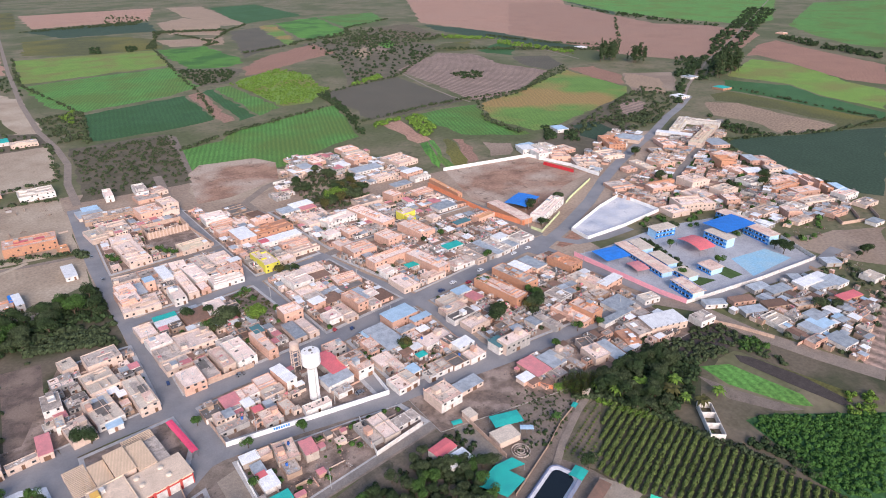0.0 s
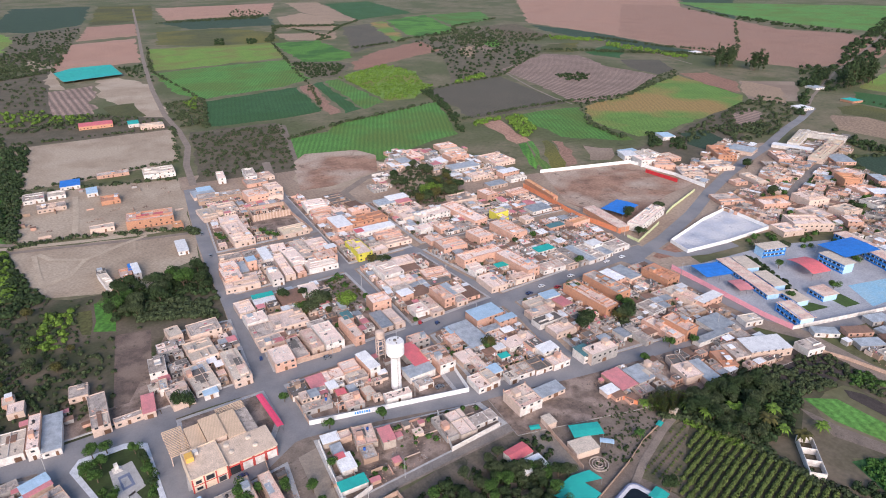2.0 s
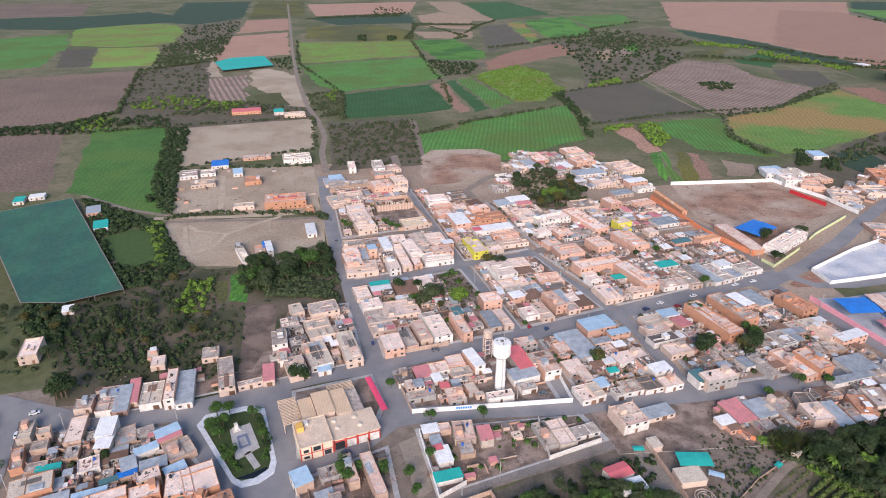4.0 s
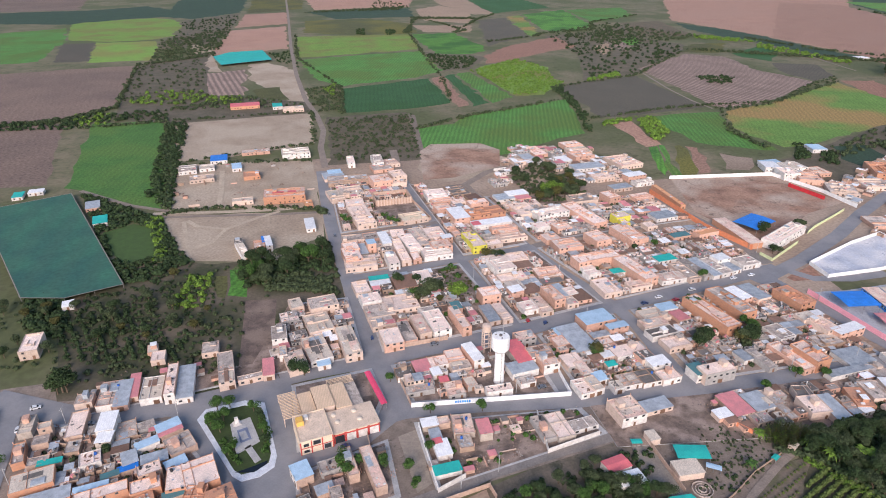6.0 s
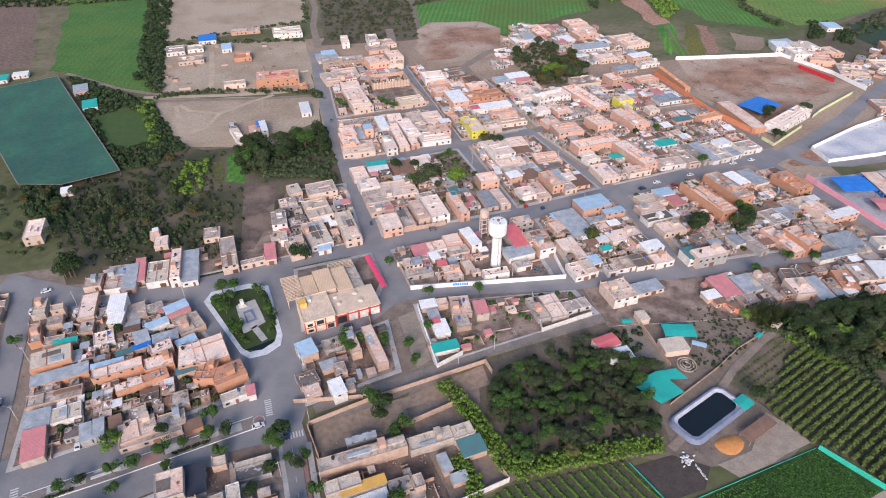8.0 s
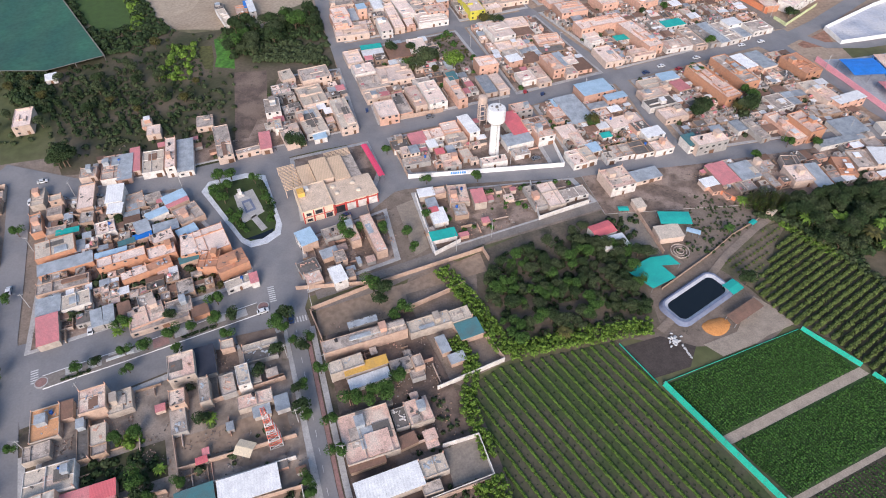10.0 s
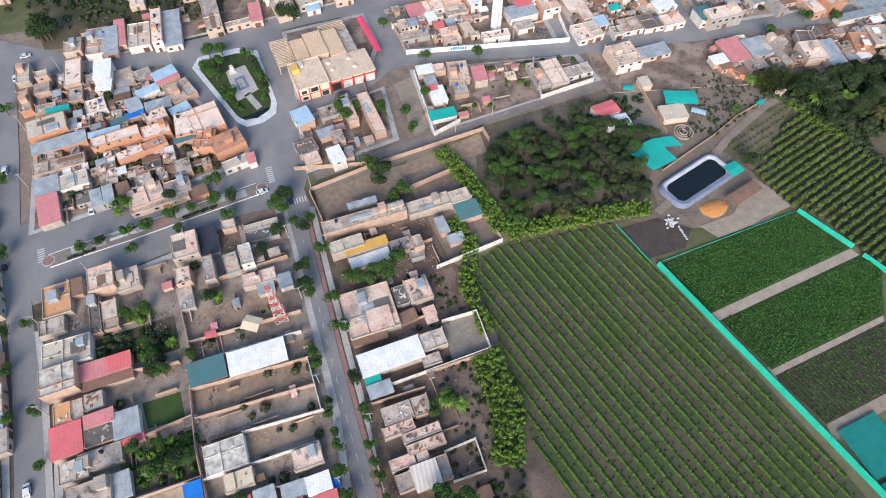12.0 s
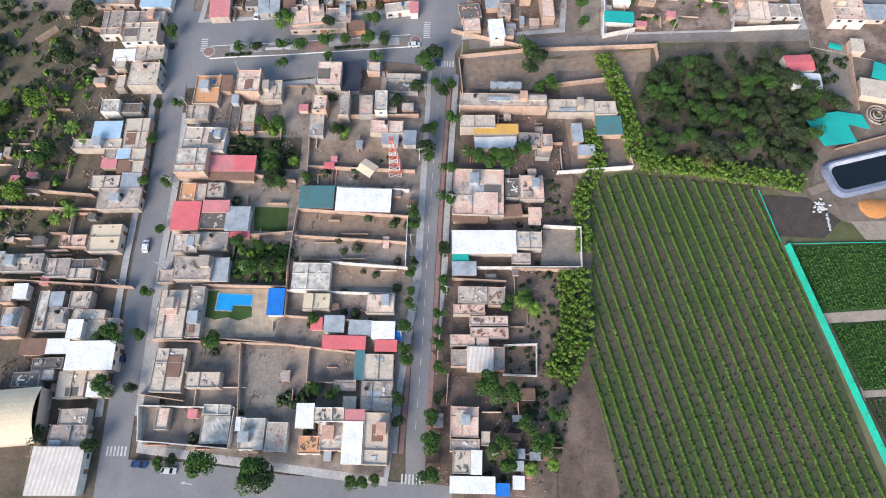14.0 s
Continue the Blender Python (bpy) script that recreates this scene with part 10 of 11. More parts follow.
# heap of orange sand
t = thing("sand_heap", "low heap of orange sand", "sand", pose(126.4, 100.8, 0.12, 0, 0, 8))
b = Build()
q = random.Random(9)
lump = [(1 + 0.08 * math.sin(k * 0.9) + q.uniform(-0.04, 0.04)) for k in range(22)]
rings = [[(rad * lump[k] * math.cos(k * math.tau / 22) * 1.5, rad * lump[k] * math.sin(k * math.tau / 22), z) for k in range(22)] for rad, z in ((3.6, 0), (2.8, 0.4), (1.6, 0.8), (0.5, 0.95))]
b.add([p for ring in rings for p in ring], [(j * 22 + k, j * 22 + (k + 1) % 22, (j + 1) * 22 + (k + 1) % 22, (j + 1) * 22 + k) for j in range(3) for k in range(22)] + [tuple(range(66, 88))])
part("sand", b.mesh("orangesoil"), t)
# heap of white sacks
t = thing("sack_heap", "heap of white sacks on dark earth", "sacks", pose(108.4, 98.5, 0.1))
q = random.Random(5)
for k in range(46):
    b = Build()
    b.lathe(0, 0, [(0.2, 0), (0.42, 0.12), (0.42, 0.3), (0.2, 0.42)], n=8)
    u = q.random()
    px, py = (q.gauss(0, 1.4), q.gauss(0.4, 1.1)) if k < 34 else (2.2 + u * 0.5, -1.5 - u * 6)
    part("sack", b.mesh("paintwhite"), t, at=pose(px, py, 0.3 * (k % 3 == 0) if k < 34 else 0, 0, 0, q.uniform(0, 180)), scale=(1.3, 0.8, 1))
# barrel-roofed hall and its neighbour
shed("barrel_hall", "hall with a wide cream barrel roof", "hall", -122.5, 3.5, 19, 15, 5.5, 12, "cream", wall="plaster", rise=2.6, arch=True)
# tents and small canopies in the yards
shed("canopy_tent", "beige cloth canopy in a yard", "tent", -37.3, 94.0, 5.6, 5.0, 2.5, -28, "cream", rise=0.6)
shed("play_canopy", "small red canopy on a frame", "canopy", -50.0, 93.5, 3.6, 2.4, 2.4, 8, "redsheet", rise=0.1)
# streets in front
S0 = ((-18.6, 136), (-17, 108), (-15, 77), (-12, 41), (-10, 8))
for side in (-1, 1):
    pavement_strip("redpave", 1.3, side * 3.5, 0.20, *S0)
    pavement_strip("pavement", 1.9, side * 5.6, 0.34, *S0)
MEDIAN = ((-102.0, 135.2), (-90.0, 137.6), (-76.4, 139.9), (-56.6, 144.0), (-31.0, 149.2))
pavement_strip("whitewash", 5.7, 0.0, 0.36, *MEDIAN)
pavement_strip("lane", 5.1, 0.0, 0.375, *MEDIAN)
for x, y, w, d, s in ((-92.7, 138.2, 5.2, 3.0, "pavement"), (-86.0, 138.8, 4.2, 3.4, "pavement"), (-78.0, 139.8, 9.0, 1.0, "paintwhite"), (-77.6, 142.0, 9.0, 0.9, "pavement"), (-72.5, 141.6, 5.0, 3.4, "pavement"), (-64.8, 142.6, 5.4, 4.2, "redpave"),
                      (-58.0, 145.0, 4.6, 3.4, "pavement"), (-45.0, 147.8, 4.0, 3.6, "pavement"), (-38.0, 148.0, 5.6, 3.4, "pavement"), (-91.6, 135.4, 9.0, 1.2, "leafdark"), (-52.0, 143.6, 12.0, 1.2, "leafdark")):
    t = thing("median_slab" if s != "leafdark" else "planting_bed", {"pavement": "pale concrete slab set in the planted median", "redpave": "red paved patch in the planted median", "paintwhite": "white painted bench kerb in the planted median", "leafdark": "low dark planting bed in the median"}[s], "paving" if s != "leafdark" else "planting bed", pose(x, y, 0.37, 0, 0, 11), kind="structure")
    b = Build()
    if s == "leafdark":
        q = random.Random(int(x))
        for k in range(int(w * 8)):
            tuft(b, q.uniform(-w / 2, w / 2), q.uniform(-d / 2, d / 2), 0.2, 0.4, 8, q)
    else:
        b.box(-w / 2, -d / 2, 0, w / 2, d / 2, 0.03 if s != "paintwhite" else 0.3)
    part("slab" if s != "leafdark" else "leaves", b.mesh(s), t)
pavement_strip("pavement", 2.0, 5.6, 0.34, (-109, 108), (-105.5, 89), (-101.5, 57), (-97.5, 30), (-94, 8))
pavement_strip("pavement", 2.0, -5.6, 0.34, (-114, 130), (-105.5, 89), (-101.5, 57), (-97.5, 30), (-94, 8))
zebra(-9.0, 1.6, 4, 7, 2.6)
zebra(-91.3, -1.2, 8, 6, 2.6)
zebra(-17.5, 140.5, 5, 7, 2.6)
zebra(-105.0, 138.5, 100, 6, 2.4)
zebra(-26.0, 155.0, 95, 8, 2.4)
t = thing("lane_marking", "worn white centre line of the street", "road marking", pose(0, 0, 0.262), kind="structure")
for (x0, y0), (x1, y1) in zip(S0, S0[1:]):
    n = math.hypot(x1 - x0, y1 - y0)
    for k in range(int(n / 6)):
        b = Build()
        b.box(k * 6, -0.07, 0, k * 6 + 2.4, 0.07, 0.012)
        part("dash", b.mesh("paintwhite"), t, at=pose(x0, y0, 0, 0, 0, math.degrees(math.atan2(y1 - y0, x1 - x0))))
for x, y, a in ((-70, -7, 178), (-40, -9, 178), (-25, -7, 178)):
    t = thing("lane_arrow", "white arrow painted on the asphalt", "road marking", pose(x, y, 0.262, 0, 0, a), group="arrows", kind="structure")
    b = Build()
    b.add([(-1.6, -0.12, 0), (0.6, -0.12, 0), (0.6, 0.12, 0), (-1.6, 0.12, 0), (0.6, -0.45, 0), (1.8, 0, 0), (0.6, 0.45, 0)], [(0, 1, 2, 3), (4, 5, 6)])
    part("arrow", b.mesh("paintwhite"), t)
# the painted name on the long white wall: plain bars
t = thing("wall_sign", "blue painted bars on a white wall panel", "sign", pose(60.0, 203.4, 0.3, 0, 0, -8))
b = Build()
b.box(-5, -0.06, 0.3, 5, 0.06, 2.3)
part("panel", b.mesh("carwhite"), t)
for k in range(7):
    b = Build()
    b.box(-4.3 + k * 1.0, -0.09, 0.7, -3.6 + k * 1.0, -0.062, 1.9)
    part("bar", b.mesh("schoolpaint"), t)

for x, y, a, c, w in ((-101.7, 59, 100, "carwhite", "white car driving up the street"), (-91.2, 41, 98, "cargrey", "dark grey car parked under a tree"), (-95.5, 74, 97, "carred", "dark red car parked at the kerb"),
                      (-84.0, -3.8, 3, "carblue", "dark blue car parked at the kerb"), (-75.5, -4.4, 3, "carwhite", "white car parked at the kerb"), (-20.0, 141, 95, "carblue", "dark blue car at the crossing"),
                      (-29.5, 147, 12, "carwhite", "white car on the avenue"), (-89, 153.5, 95, "carwhite", "white car parked in a yard"), (-122.5, 231, 95, "carwhite", "white car parked on the side street"),
                      (-118.5, 217, 95, "carwhite", "white car parked on the side street"), (-121, 180, 95, "carwhite", "white car parked on the side street"), (57, 249.5, 5, "cargrey", "grey car on the main street"),
                      (190, 264.0, 8, "carwhite", "white car on the main street"), (213, 267, 8, "carwhite", "white car parked on the main street"), (198, 259, 8, "carred", "red car on the main street"),
                      (179, 260, 8, "carblue", "dark blue car on the main street"), (245, 273, 8, "carwhite", "white car parked on the main street"), (258, 274, 8, "carwhite", "white car parked on the main street"),
                      (19, 428, 90, "cargrey", "grey car on the far street"), (20, 390, 90, "cargrey", "grey car on the far street"), (96.5, 205.5, 5, "cargrey", "dark car in the tower yard"),
                      (-95, 227.5, 5, "cargrey", "dark car on the park street"), (7, 189.5, 14, "carblue", "dark blue car by the market hall"), (-120, 244, 10, "carwhite", "white car on the west street")):
    car(x, y, a, c, w)
for x, y, a, c in ((-97.5, 24, 95, "carblue"), (-116, 136, 95, "black"), (27.5, 262, 95, "carblue"), (118, 254, 8, "carblue"), (104, 231, 95, "black"), (110, 258, 10, "carred")):
    mototaxi(x, y, a, c)
for x, y, a in ((-22.5, 125, 0), (-21, 100, 0), (-19.5, 70, 0), (-18, 40, 0), (-10, 118, 180), (-8.5, 85, 180), (-6.5, 55, 180), (-56, 131.5, 60), (-88, 126.5, 60), (-102, 110, 180), (-98, 80, 180), (-93.5, 52, 180), (-111, 92, 0), (-104, 45, 0),
                (-12, 144, 90), (46, 158.5, 90), (62, 163, 90), (84, 205, 90), (50, 208, 90), (33, 255, 0), (60, 251.5, 90), (92, 247, 90), (107, 215, 180), (140, 252, 90), (190, 273, 90), (235, 281, 90), (28, 300, 0), (23, 350, 0), (95, 310, 0), (100, 345, 90),
                (145, 300, 0), (170, 193.5, 90), (215, 190.5, 90), (250, 189, 90), (-60, 224.5, 30), (-105, 231, 60), (-112, 170, 180), (-116, 200, 180), (275, 240, 0), (282, 300, 0)):
    street_pole(x, y, a, lamp=(x < 120))
# gardens on the near west side
scrub(380, 1.7, "leafgrey", "grey-green garden bushes behind the houses", (-205, 155), (-142, 150), (-135, 60), (-140, 10), (-205, 0))
scrub(120, 1.6, "leafbright", "bright banana clumps in the gardens", (-190, 140), (-140, 130), (-132, 70), (-190, 40))
wood(24, 3.6, (0, 2, 3, 4), (-190, 150), (-145, 145), (-138, 60), (-190, 60))
# roofless hall among the far blocks
t = thing("hall_shell", "roofless old hall with a row of brick piers", "ruin", pose(69, 436, 0.3, 0, 0, 3))
for x0, y0, x1, y1 in ((-14, -0.3, 14, 0.3), (-14, 17.4, 14, 18), (-14, 0.3, -13.4, 17.4), (13.4, 0.3, 14, 17.4)):
    b = Build()
    b.box(x0, y0, 0, x1, y1, 4.6)
    part("wall", b.mesh("brickwall"), t)
for k in range(12):
    b = Build()
    b.box(-13 + k * 2.3, -1.0, 0, -12.3 + k * 2.3, -0.35, 5.4)
    part("pier", b.mesh("plaster"), t)
clutter(4, 160, (54, 400), (88, 404), (84, 434), (54, 432))
for x, y, s in ((60, 402, 2.6), (64, 399, 2.2), (57, 410, 2.4), (30, 408, 2.6), (28, 415, 2.4)):
    place_tree(0, x, y, s, 40)
for n, size, poly in ((30, 1.6, ((27, 397), (85, 403), (80, 490), (27, 512))), (26, 1.8, ((32, 252), (99, 259), (91, 328), (30, 321))), (18, 1.5, ((107, 261), (154, 268), (142, 334), (101, 330))),
                      (22, 1.6, ((114, 202), (157, 198), (155, 252), (112, 244))), (40, 1.7, ((152, 352), (273, 360), (258, 405), (144, 430))), (40, 1.7, ((168, 271), (272, 286), (271, 345), (149, 337))),
                      (40, 1.7, ((172, 196), (265, 193), (264, 261), (170, 253))), (40, 1.6, ((-107, 152), (-36, 166), (-64, 219), (-111, 228))), (40, 1.5, ((-96, 118), (-24, 136), (-18, 60), (-18, 3), (-82, 3))),
                      (90, 2.4, ((330, 270), (540, 375), (520, 200), (420, 170))), (40, 2.0, ((295, 85), (400, 110), (420, 150), (292, 158))), (24, 1.6, ((-98, 237), (20, 250), (18, 303), (-12, 303))),
                      (26, 1.4, ((40, 164), (108, 175), (104, 188), (38, 194)))):
    scrub(n, size, "leaf" if n % 4 else "leafgrey", "small trees and bushes in the yards", *poly, leaves=40)
# round red paving at the ends of the avenue's median
for x, y in ((-102.4, 135.4), (-29.4, 149.6)):
    t = thing("traffic_island", "round red paved end of the median", "traffic island", pose(x, y, 0.1), group="islands")
    b = Build()
    b.tube(0, 0, 0, 0.3, 2.2, n=20)
    part("kerb", b.mesh("pavement"), t)
    b = Build()
    b.tube(0, 0, 0.1, 0.33, 1.8, n=20)
    part("paving", b.mesh("redpave"), t)
# palms and bananas
FROND = Build()
q = random.Random(3)
for k in range(16):
    a, up, n = k * 0.39 + q.uniform(-0.1, 0.1), q.uniform(0.2, 0.9), 6
    for i in range(n):
        u0, u1 = i / n, (i + 1) / n
        w0, w1 = 0.16 * math.sin(math.pi * min(1, u0 + 0.12)), 0.16 * math.sin(math.pi * min(1, u1 + 0.12))
        def at(u, w):
            r, z = u * 1.0, up * u - 0.9 * u * u
            return (r * math.cos(a) - w * math.sin(a), r * math.sin(a) + w * math.cos(a), z)
        FROND.add([at(u0, -w0), at(u1, -w1), at(u1, w1), at(u0, w0)], [(0, 1, 2, 3)])


def palm_kind(surface, label):
    t = thing("palm", label, "palm", pose(0, 0, -60))
    b = Build()
    b.tube(0, 0, 0, 1.0, 0.07, 0.05, n=7)
    part("trunk", b.mesh("bark"), t)
    part("crown", FROND.mesh(surface, name="fronds"), t, at=pose(0, 0, 0.98))
    return t


PALMS = [palm_kind("leafbright", "bright green banana plant with broad leaves"), palm_kind("leafolive", "olive date palm with long fronds"), palm_kind("leaf", "green palm with long fronds")]
for k, x, y, s in ((1, 72, 110, 3.6), (0, 16, 55.5, 3.6), (0, 20, 53, 3.0), (0, -138, 97, 3.6), (0, -133, 93, 3.0), (0, -128, 67, 3.4), (0, -132, 64, 2.8), (0, -76, 152, 3.0), (0, -79, 149, 2.6), (0, -47.5, 107, 2.8), (0, 186, 146, 4.0),
                   (0, 204, 135, 4.0), (0, 216, 128, 4.2), (0, 210, 118, 3.6), (1, 208, 124, 5.0), (1, 213, 112, 4.6), (0, 225, 112, 4.0), (0, 189.2, 138.5, 4.4), (0, 201.4, 137.0, 3.8), (2, 156, 142, 3.0), (0, 26, 16, 2.8), (0, 22, 8, 2.6), (0, 28, 10, 2.4),
                   (2, 5, 178, 3.2), (0, -150, 20, 3.2), (0, -155, 60, 3.0), (0, -146, 40, 3.0), (2, 11, 180, 3.0), (0, -62, 94, 2.4), (0, 170, 155, 3.4), (0, 175, 152, 3.0)):
    copy_thing(PALMS[k], Matrix.Translation((x, y, 0.1)) @ pose(0, 0, 0, 0, 0, x * 37) @ Matrix.Scale(s, 4))["group"] = "palms"
scrub(260, 2.6, "leafdark", "dark thicket along the fields", (-236, 1721), (-105, 1877), (-113, 1558), (-135, 1318), (-230, 1313), (-235, 1405), (-219, 1487))
scrub(200, 2.4, "leafgrey", "grey-green bushes along the fields", (-225, 1271), (-171, 1298), (-119, 1032), (-111, 873), (-161, 838), (-204, 834), (-222, 1087))
scrub(90, 2.6, "leafbright", "bright green banana clumps", (-181, 902), (-106, 883), (-97, 821), (-151, 817), (-199, 841))
scrub(160, 2.4, "leafgrey", "grey-green bushes along the fields", (-104, 862), (-55, 842), (-7, 804), (26, 771), (-65, 778), (-140, 788), (-153, 830))
scrub(70, 2.2, "leafbright", "bright green banana clumps", (-110, 857), (-61, 851), (-60, 799), (-103, 817))
scrub(40, 2.4, "leafbright", "bright green banana clumps", (-245, 789), (-200, 785), (-195, 743), (-222, 731))
scrub(120, 2.4, "leafdark", "dark thicket along the fields", (-238, 787), (-141, 789), (-136, 743), (-218, 749))
scrub(60, 2.2, "leafdark", "dark thicket along the fields", (-29, 1196), (9, 1213), (19, 1036), (-10, 1085))
scrub(130, 2.4, "leafgrey", "grey-green bushes along the fields", (23, 875), (63, 884), (63, 736), (39, 723), (25, 760))
scrub(40, 2.4, "leafbright", "bright green banana clumps", (46, 869), (63, 891), (54, 814))
scrub(260, 2.2, "leafdark", "dark thicket along the fields", (239, 1116), (312, 1073), (320, 1047), (278, 971), (236, 961))
scrub(520, 2.2, "leaflime", "yellow-green banana plants", (281, 950), (380, 1032), (399, 950), (376, 861), (383, 834), (326, 772), (285, 769))
scrub(160, 2.4, "leafdark", "dark thicket along the fields", (347, 792), (367, 806), (328, 640), (307, 585), (299, 587), (329, 681))
scrub(420, 3.0, "leafdark", "dark thicket along the fields", (535, 1268), (653, 1313), (774, 1410), (723, 1204), (738, 1074), (520, 875), (424, 849), (494, 1028))
scrub(60, 3.0, "leaflime", "yellow-green banana plants", (417, 842), (492, 882), (479, 853), (413, 826))
scrub(160, 2.2, "leaflime", "yellow-green banana plants", (382, 634), (400, 622), (383, 565), (351, 535), (362, 582))
scrub(60, 2.2, "leaflime", "yellow-green banana plants", (332, 621), (376, 630), (370, 616), (327, 603))
scrub(60, 2.6, "leafdark", "dark thicket along the fields", (590, 834), (644, 811), (596, 756), (576, 785))
scrub(50, 2.2, "leafgrey", "dark thicket along the fields", (494, 633), (497, 627), (455, 558), (451, 485), (441, 480), (444, 554))
scrub(110, 2.2, "leafgrey", "grey-green bushes along the fields", (497, 650), (591, 663), (733, 753), (788, 775), (766, 745), (581, 647), (492, 631))
scrub(120, 3.0, "leaflime", "yellow-green banana plants", (852, 1227), (926, 1121), (899, 1095), (821, 1180))
scrub(160, 3.0, "leaflime", "yellow-green banana plants", (904, 1093), (913, 876), (885, 849), (864, 1043))
tall_trees(16, 20, (1020, 916), (1028, 870), (913, 761), (899, 794))
scrub(60, 3.0, "leafdark", "dark thicket along the fields", (311, 2219), (387, 2115), (375, 1962), (253, 1937))
scrub(40, 3.0, "leafdark", "dark thicket along the fields", (158, 1472), (182, 1487), (169, 1392), (152, 1397))
scrub(40, 3.0, "leafdark", "dark thicket along the fields", (226, 1456), (244, 1451), (231, 1377), (214, 1382))
scrub(160, 1.3, "leafgrey", "grey-green bushes along the fields", (-118, 306), (-121, 329), (-97, 332), (-70, 354), (-38, 361), (-37, 316), (-39, 265), (-79, 258), (-106, 274))
scrub(90, 2.2, "leafbright", "bright green banana clumps", (-110, 451), (-100, 453), (-86, 381), (-92, 375))
scrub(70, 1.8, "leafbright", "bright green banana clumps", (-70, 354), (-57, 351), (-57, 312), (-77, 318))
scrub(260, 2.0, "leafdark", "dark thicket along the fields", (-156, 348), (-137, 349), (-129, 331), (-126, 298), (-146, 314))
wood(3, 6.5, (2,), (-119, 251), (-114, 254), (-108, 253))
wood(6, 4.2, (6,), (-31, 348), (-25, 342), (-23, 328), (-33, 327))
scrub(120, 1.8, "leafgrey", "grey-green bushes along the fields", (13, 380), (21, 387), (20, 345), (10, 348))
scrub(260, 1.3, "leafdark", "dark orchard bushes in dry scrub", (-135, 331), (-70, 365), (-46, 318), (-46, 262), (-120, 280))
scrub(300, 2.0, "leafgrey", "grey-green bushes along the fields", (33, 327), (12, 332), (15, 311), (-25, 325), (-25, 346))
wood(3, 4.2, (6,3,5,), (207, 218), (212, 218), (208, 212), (203, 213))
wood(3, 3.6, (6,5,), (190, 220), (196, 220), (192, 214), (187, 215))
wood(2, 3.0, (6,2,), (198, 251), (202, 251), (199, 246), (195, 247))
wood(4, 3.0, (6,0,5,), (128, 225), (135, 225), (133, 219), (127, 219))
wood(3, 3.0, (6,2,), (139, 329), (145, 329), (142, 321), (136, 322))
wood(3, 3.4, (2,6,), (184, 311), (190, 312), (186, 305), (182, 306))
wood(2, 3.0, (2,), (212, 333), (216, 332), (213, 326), (209, 327))
wood(3, 3.6, (6,2,), (291, 300), (299, 301), (295, 295), (287, 293))
wood(2, 4.0, (2,6,), (331, 324), (338, 325), (332, 317), (325, 316))
wood(2, 3.6, (2,), (304, 326), (311, 328), (304, 319), (298, 319))
wood(5, 3.4, (6,2,5,), (109, 333), (124, 333), (119, 319), (105, 319))
wood(2, 4.6, (4,), (113, 306), (118, 307), (114, 295), (110, 295))
wood(30, 3.4, (2,6,7,3,), (188, 154), (231, 146), (205, 120), (191, 129), (184, 143))
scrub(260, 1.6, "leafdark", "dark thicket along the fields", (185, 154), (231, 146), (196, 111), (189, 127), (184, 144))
scrub(60, 1.6, "leafgrey", "grey-green bushes along the fields", (120, 230), (138, 230), (133, 217), (118, 218))
scrub(40, 1.6, "leafgrey", "grey-green bushes along the fields", (211, 223), (220, 221), (211, 209), (203, 211))
tall_trees(16, 30, (885, 787), (917, 771), (884, 742), (853, 758))
tall_trees(14, 28, (908, 747), (940, 730), (902, 699), (880, 723))
scrub(200, 4, "leafdark", "dark thicket along the fields", (985, 704), (1092, 663), (1001, 584), (858, 541), (841, 592))
tall_trees(26, 36, (933, 583), (1017, 599), (972, 567), (879, 547))
scrub(120, 4.5, "leafdark", "dark thicket along the fields", (1627, 1589), (1495, 1258), (1473, 1052), (1506, 870), (1549, 896), (1543, 1104), (1574, 1326))
scrub(140, 4.5, "leafdark", "dark thicket along the fields", (1397, 745), (1324, 630), (1261, 474), (1328, 502), (1388, 663), (1466, 765))
scrub(60, 3.0, "leafdark", "dark thicket along the fields", (671, 422), (658, 378), (657, 332), (624, 356), (654, 402))
scrub(120, 2.6, "leafgrey", "grey-green bushes along the fields", (560, 487), (641, 480), (607, 437), (538, 427))
scrub(60, 2.4, "leafdark", "dark thicket along the fields", (480, 498), (498, 494), (461, 456), (444, 455))
scrub(40, 2.4, "leafdark", "dark thicket along the fields", (492, 475), (499, 464), (472, 434), (460, 443))
scrub(40, 1.6, "leafbright", "bright green banana clumps", (274, 80), (285, 73), (270, 66), (259, 72))
scrub(220, 1.5, "leafgrey", "grey-green bushes along the fields", (228, 165), (249, 150), (261, 129), (240, 131), (222, 146))
scrub(130, 1.3, "leafgrey", "grey-green bushes beside a track", (280, 160), (282, 132), (272, 104), (266, 128), (254, 148))
scrub(40, 1.5, "leaf", "green bushes and weeds", (275, 132), (289, 122), (273, 119), (266, 127))
wood(5, 4, (2,6,), (477, 273), (478, 264), (460, 252), (455, 260))
wood(3, 4, (2,6,), (474, 287), (479, 284), (461, 272), (457, 276))
wood(3, 4, (2,6,), (515, 263), (519, 255), (500, 245), (490, 247))
wood(4, 4, (2,), (391, 182), (403, 176), (391, 169), (380, 175))
wood(3, 3.4, (2,), (427, 149), (434, 140), (423, 136), (416, 143))
wood(5, 3, (2,6,), (336, 126), (347, 118), (336, 114), (328, 121))
wood(3, 3.6, (2,), (479, 381), (491, 377), (471, 360), (462, 366))
wood(3, 3.6, (2,6,), (444, 323), (455, 319), (440, 308), (432, 314))
scrub(90, 1.6, "leafdark", "dark hedge between the classrooms", (333, 238), (327, 213), (318, 191), (313, 193), (320, 215), (327, 240))
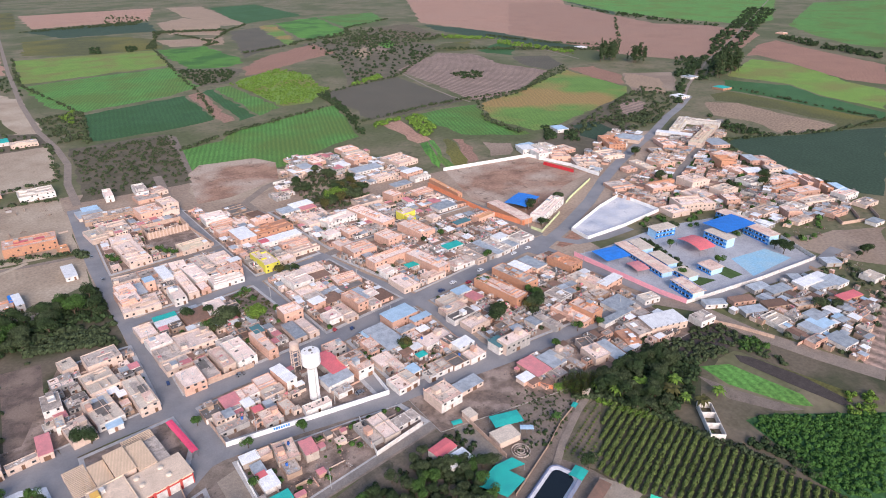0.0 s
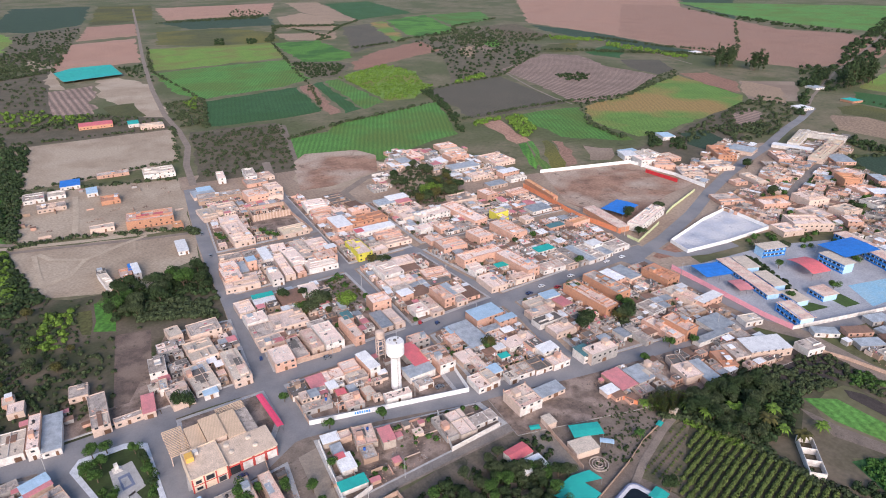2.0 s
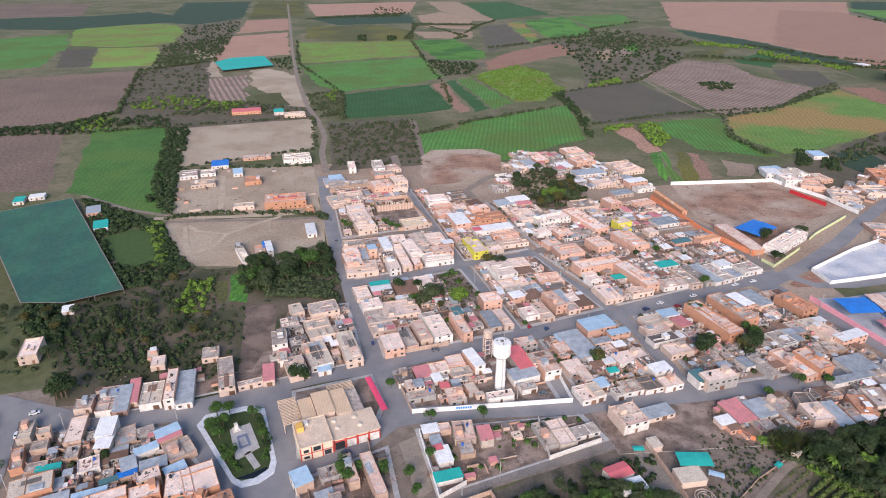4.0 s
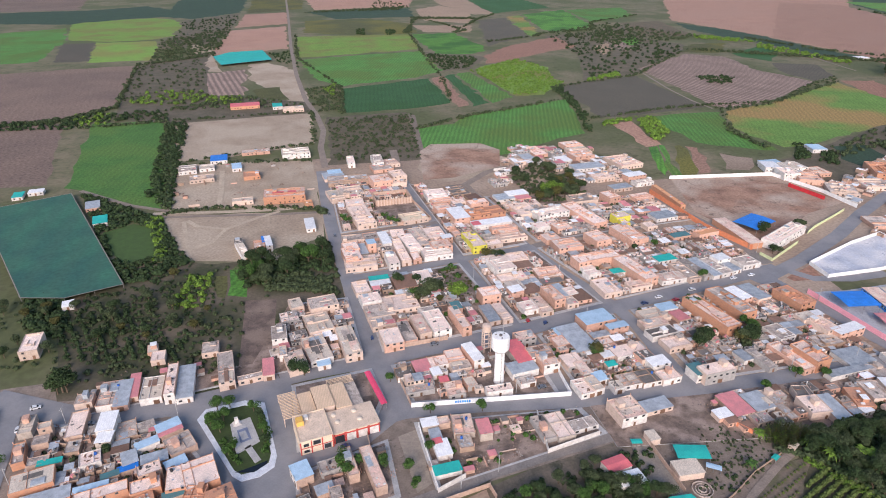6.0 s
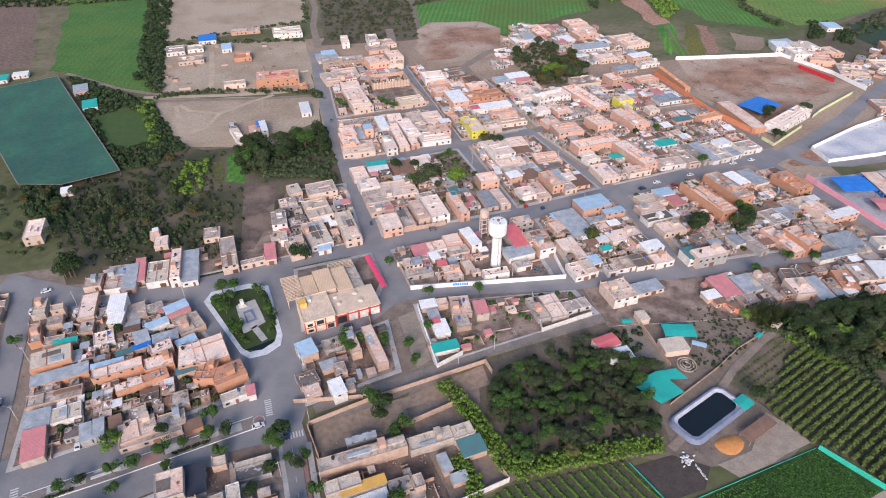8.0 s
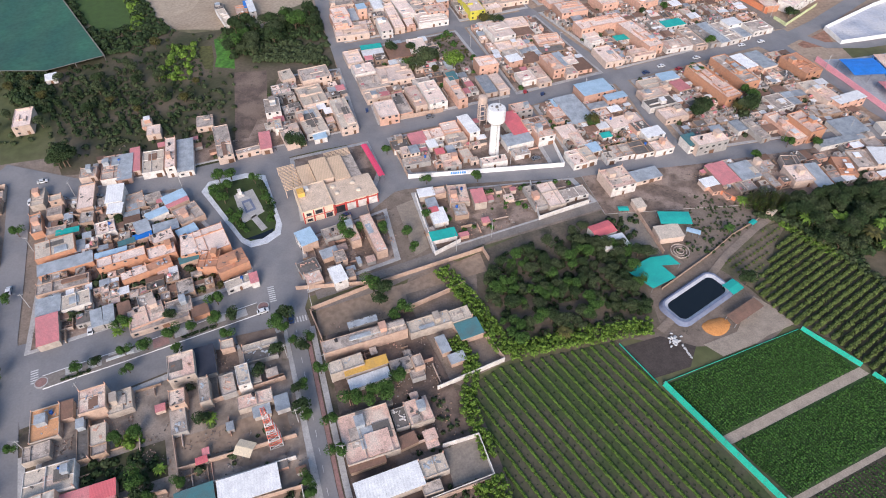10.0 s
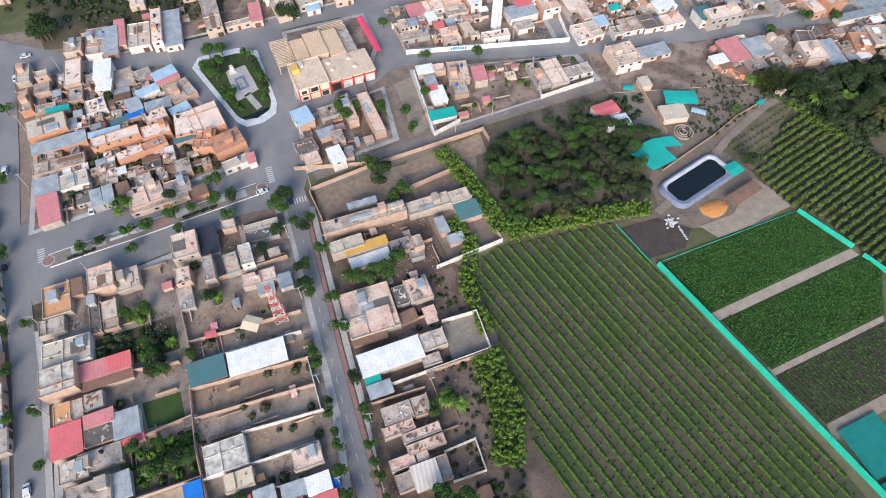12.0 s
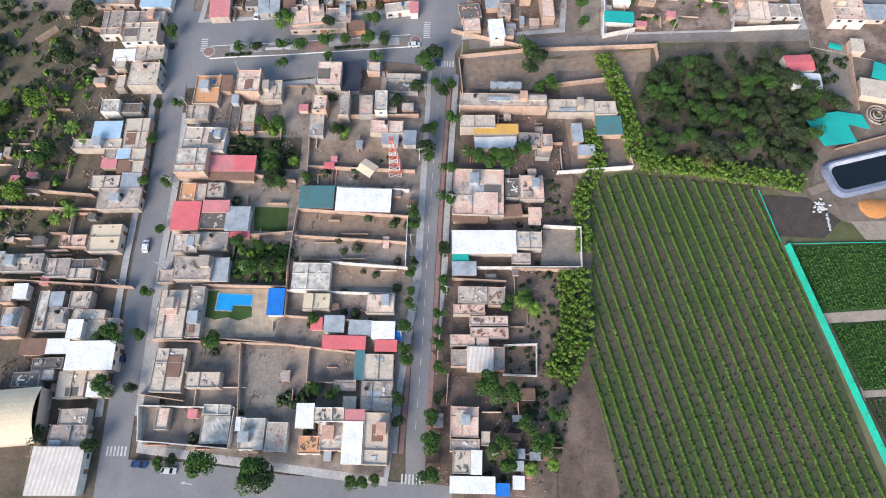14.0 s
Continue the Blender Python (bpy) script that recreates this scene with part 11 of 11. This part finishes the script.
wood(3, 3, (6,2,), (358, 243), (367, 240), (359, 234), (351, 237))
scrub(60, 1.4, "leafdark", "dark thicket along the fields", (215, 90), (219, 75), (215, 62), (211, 63), (213, 74), (208, 87))
scrub(900, 1.2, "leafplot", "dense green crop plants", (222, 94), (229, 93), (273, 64), (225, 44), (213, 52), (212, 63), (218, 77))
scrub(70, 0.8, "leafgrey", "low weeds in an open lot", (73, 325), (93, 329), (98, 303), (93, 297), (82, 282), (75, 304))
scrub(60, 0.8, "leafolive", "dry olive weeds", (73, 325), (93, 329), (98, 303), (93, 297), (82, 282), (75, 304))
wood(3, 2.6, (6,5,), (57, 311), (75, 310), (72, 297), (56, 298))
scrub(46, 1.5, "leafdark", "dark thicket along the fields", (-85, 101), (-63, 104), (-61, 93), (-83, 90))
scrub(14, 1.5, "leafbright", "bright green banana clumps", (-85, 107), (-66, 109), (-66, 105), (-84, 102))
scrub(34, 1.7, "leaf", "green bushes and weeds", (-77, 61), (-57, 64), (-56, 53), (-74, 51))
scrub(16, 1.6, "leafbright", "bright green banana clumps", (-70, 63), (-57, 64), (-56, 57), (-68, 55))
scrub(20, 1.4, "leafgrey", "grey-green bushes along the fields", (-51, 21), (-40, 22), (-39, 17), (-50, 16))
scrub(240, 2.4, "leafdark", "dark thicket along the fields", (-336, 775), (-286, 767), (-255, 773), (-219, 764), (-231, 725), (-323, 738))
scrub(12, 1.4, "leafgrey", "grey-green bushes along the fields", (-86, 225), (-79, 220), (-76, 205), (-87, 208))
scrub(30, 1.2, "leafgrey", "grey-green bushes along the fields", (-90, 178), (-63, 174), (-57, 153), (-87, 160))
scrub(24, 1.2, "leafolive", "dry olive weeds", (-56, 181), (-42, 175), (-36, 159), (-55, 161))
wood(2, 2.4, (6,2,), (-86, 210), (-83, 210), (-83, 205), (-86, 206))
wood(2, 2.6, (6,), (-124, 207), (-119, 207), (-119, 202), (-123, 203))
wood(5, 3.8, (2, 6, 3), (182, 212), (197, 213), (197, 220), (182, 219))
wood(4, 4.0, (2, 3), (210, 212), (219, 212), (219, 219), (210, 219))
for ob in TREES + PALMS:
    for c in list(ob.children) + [ob]:
        bpy.data.objects.remove(c)
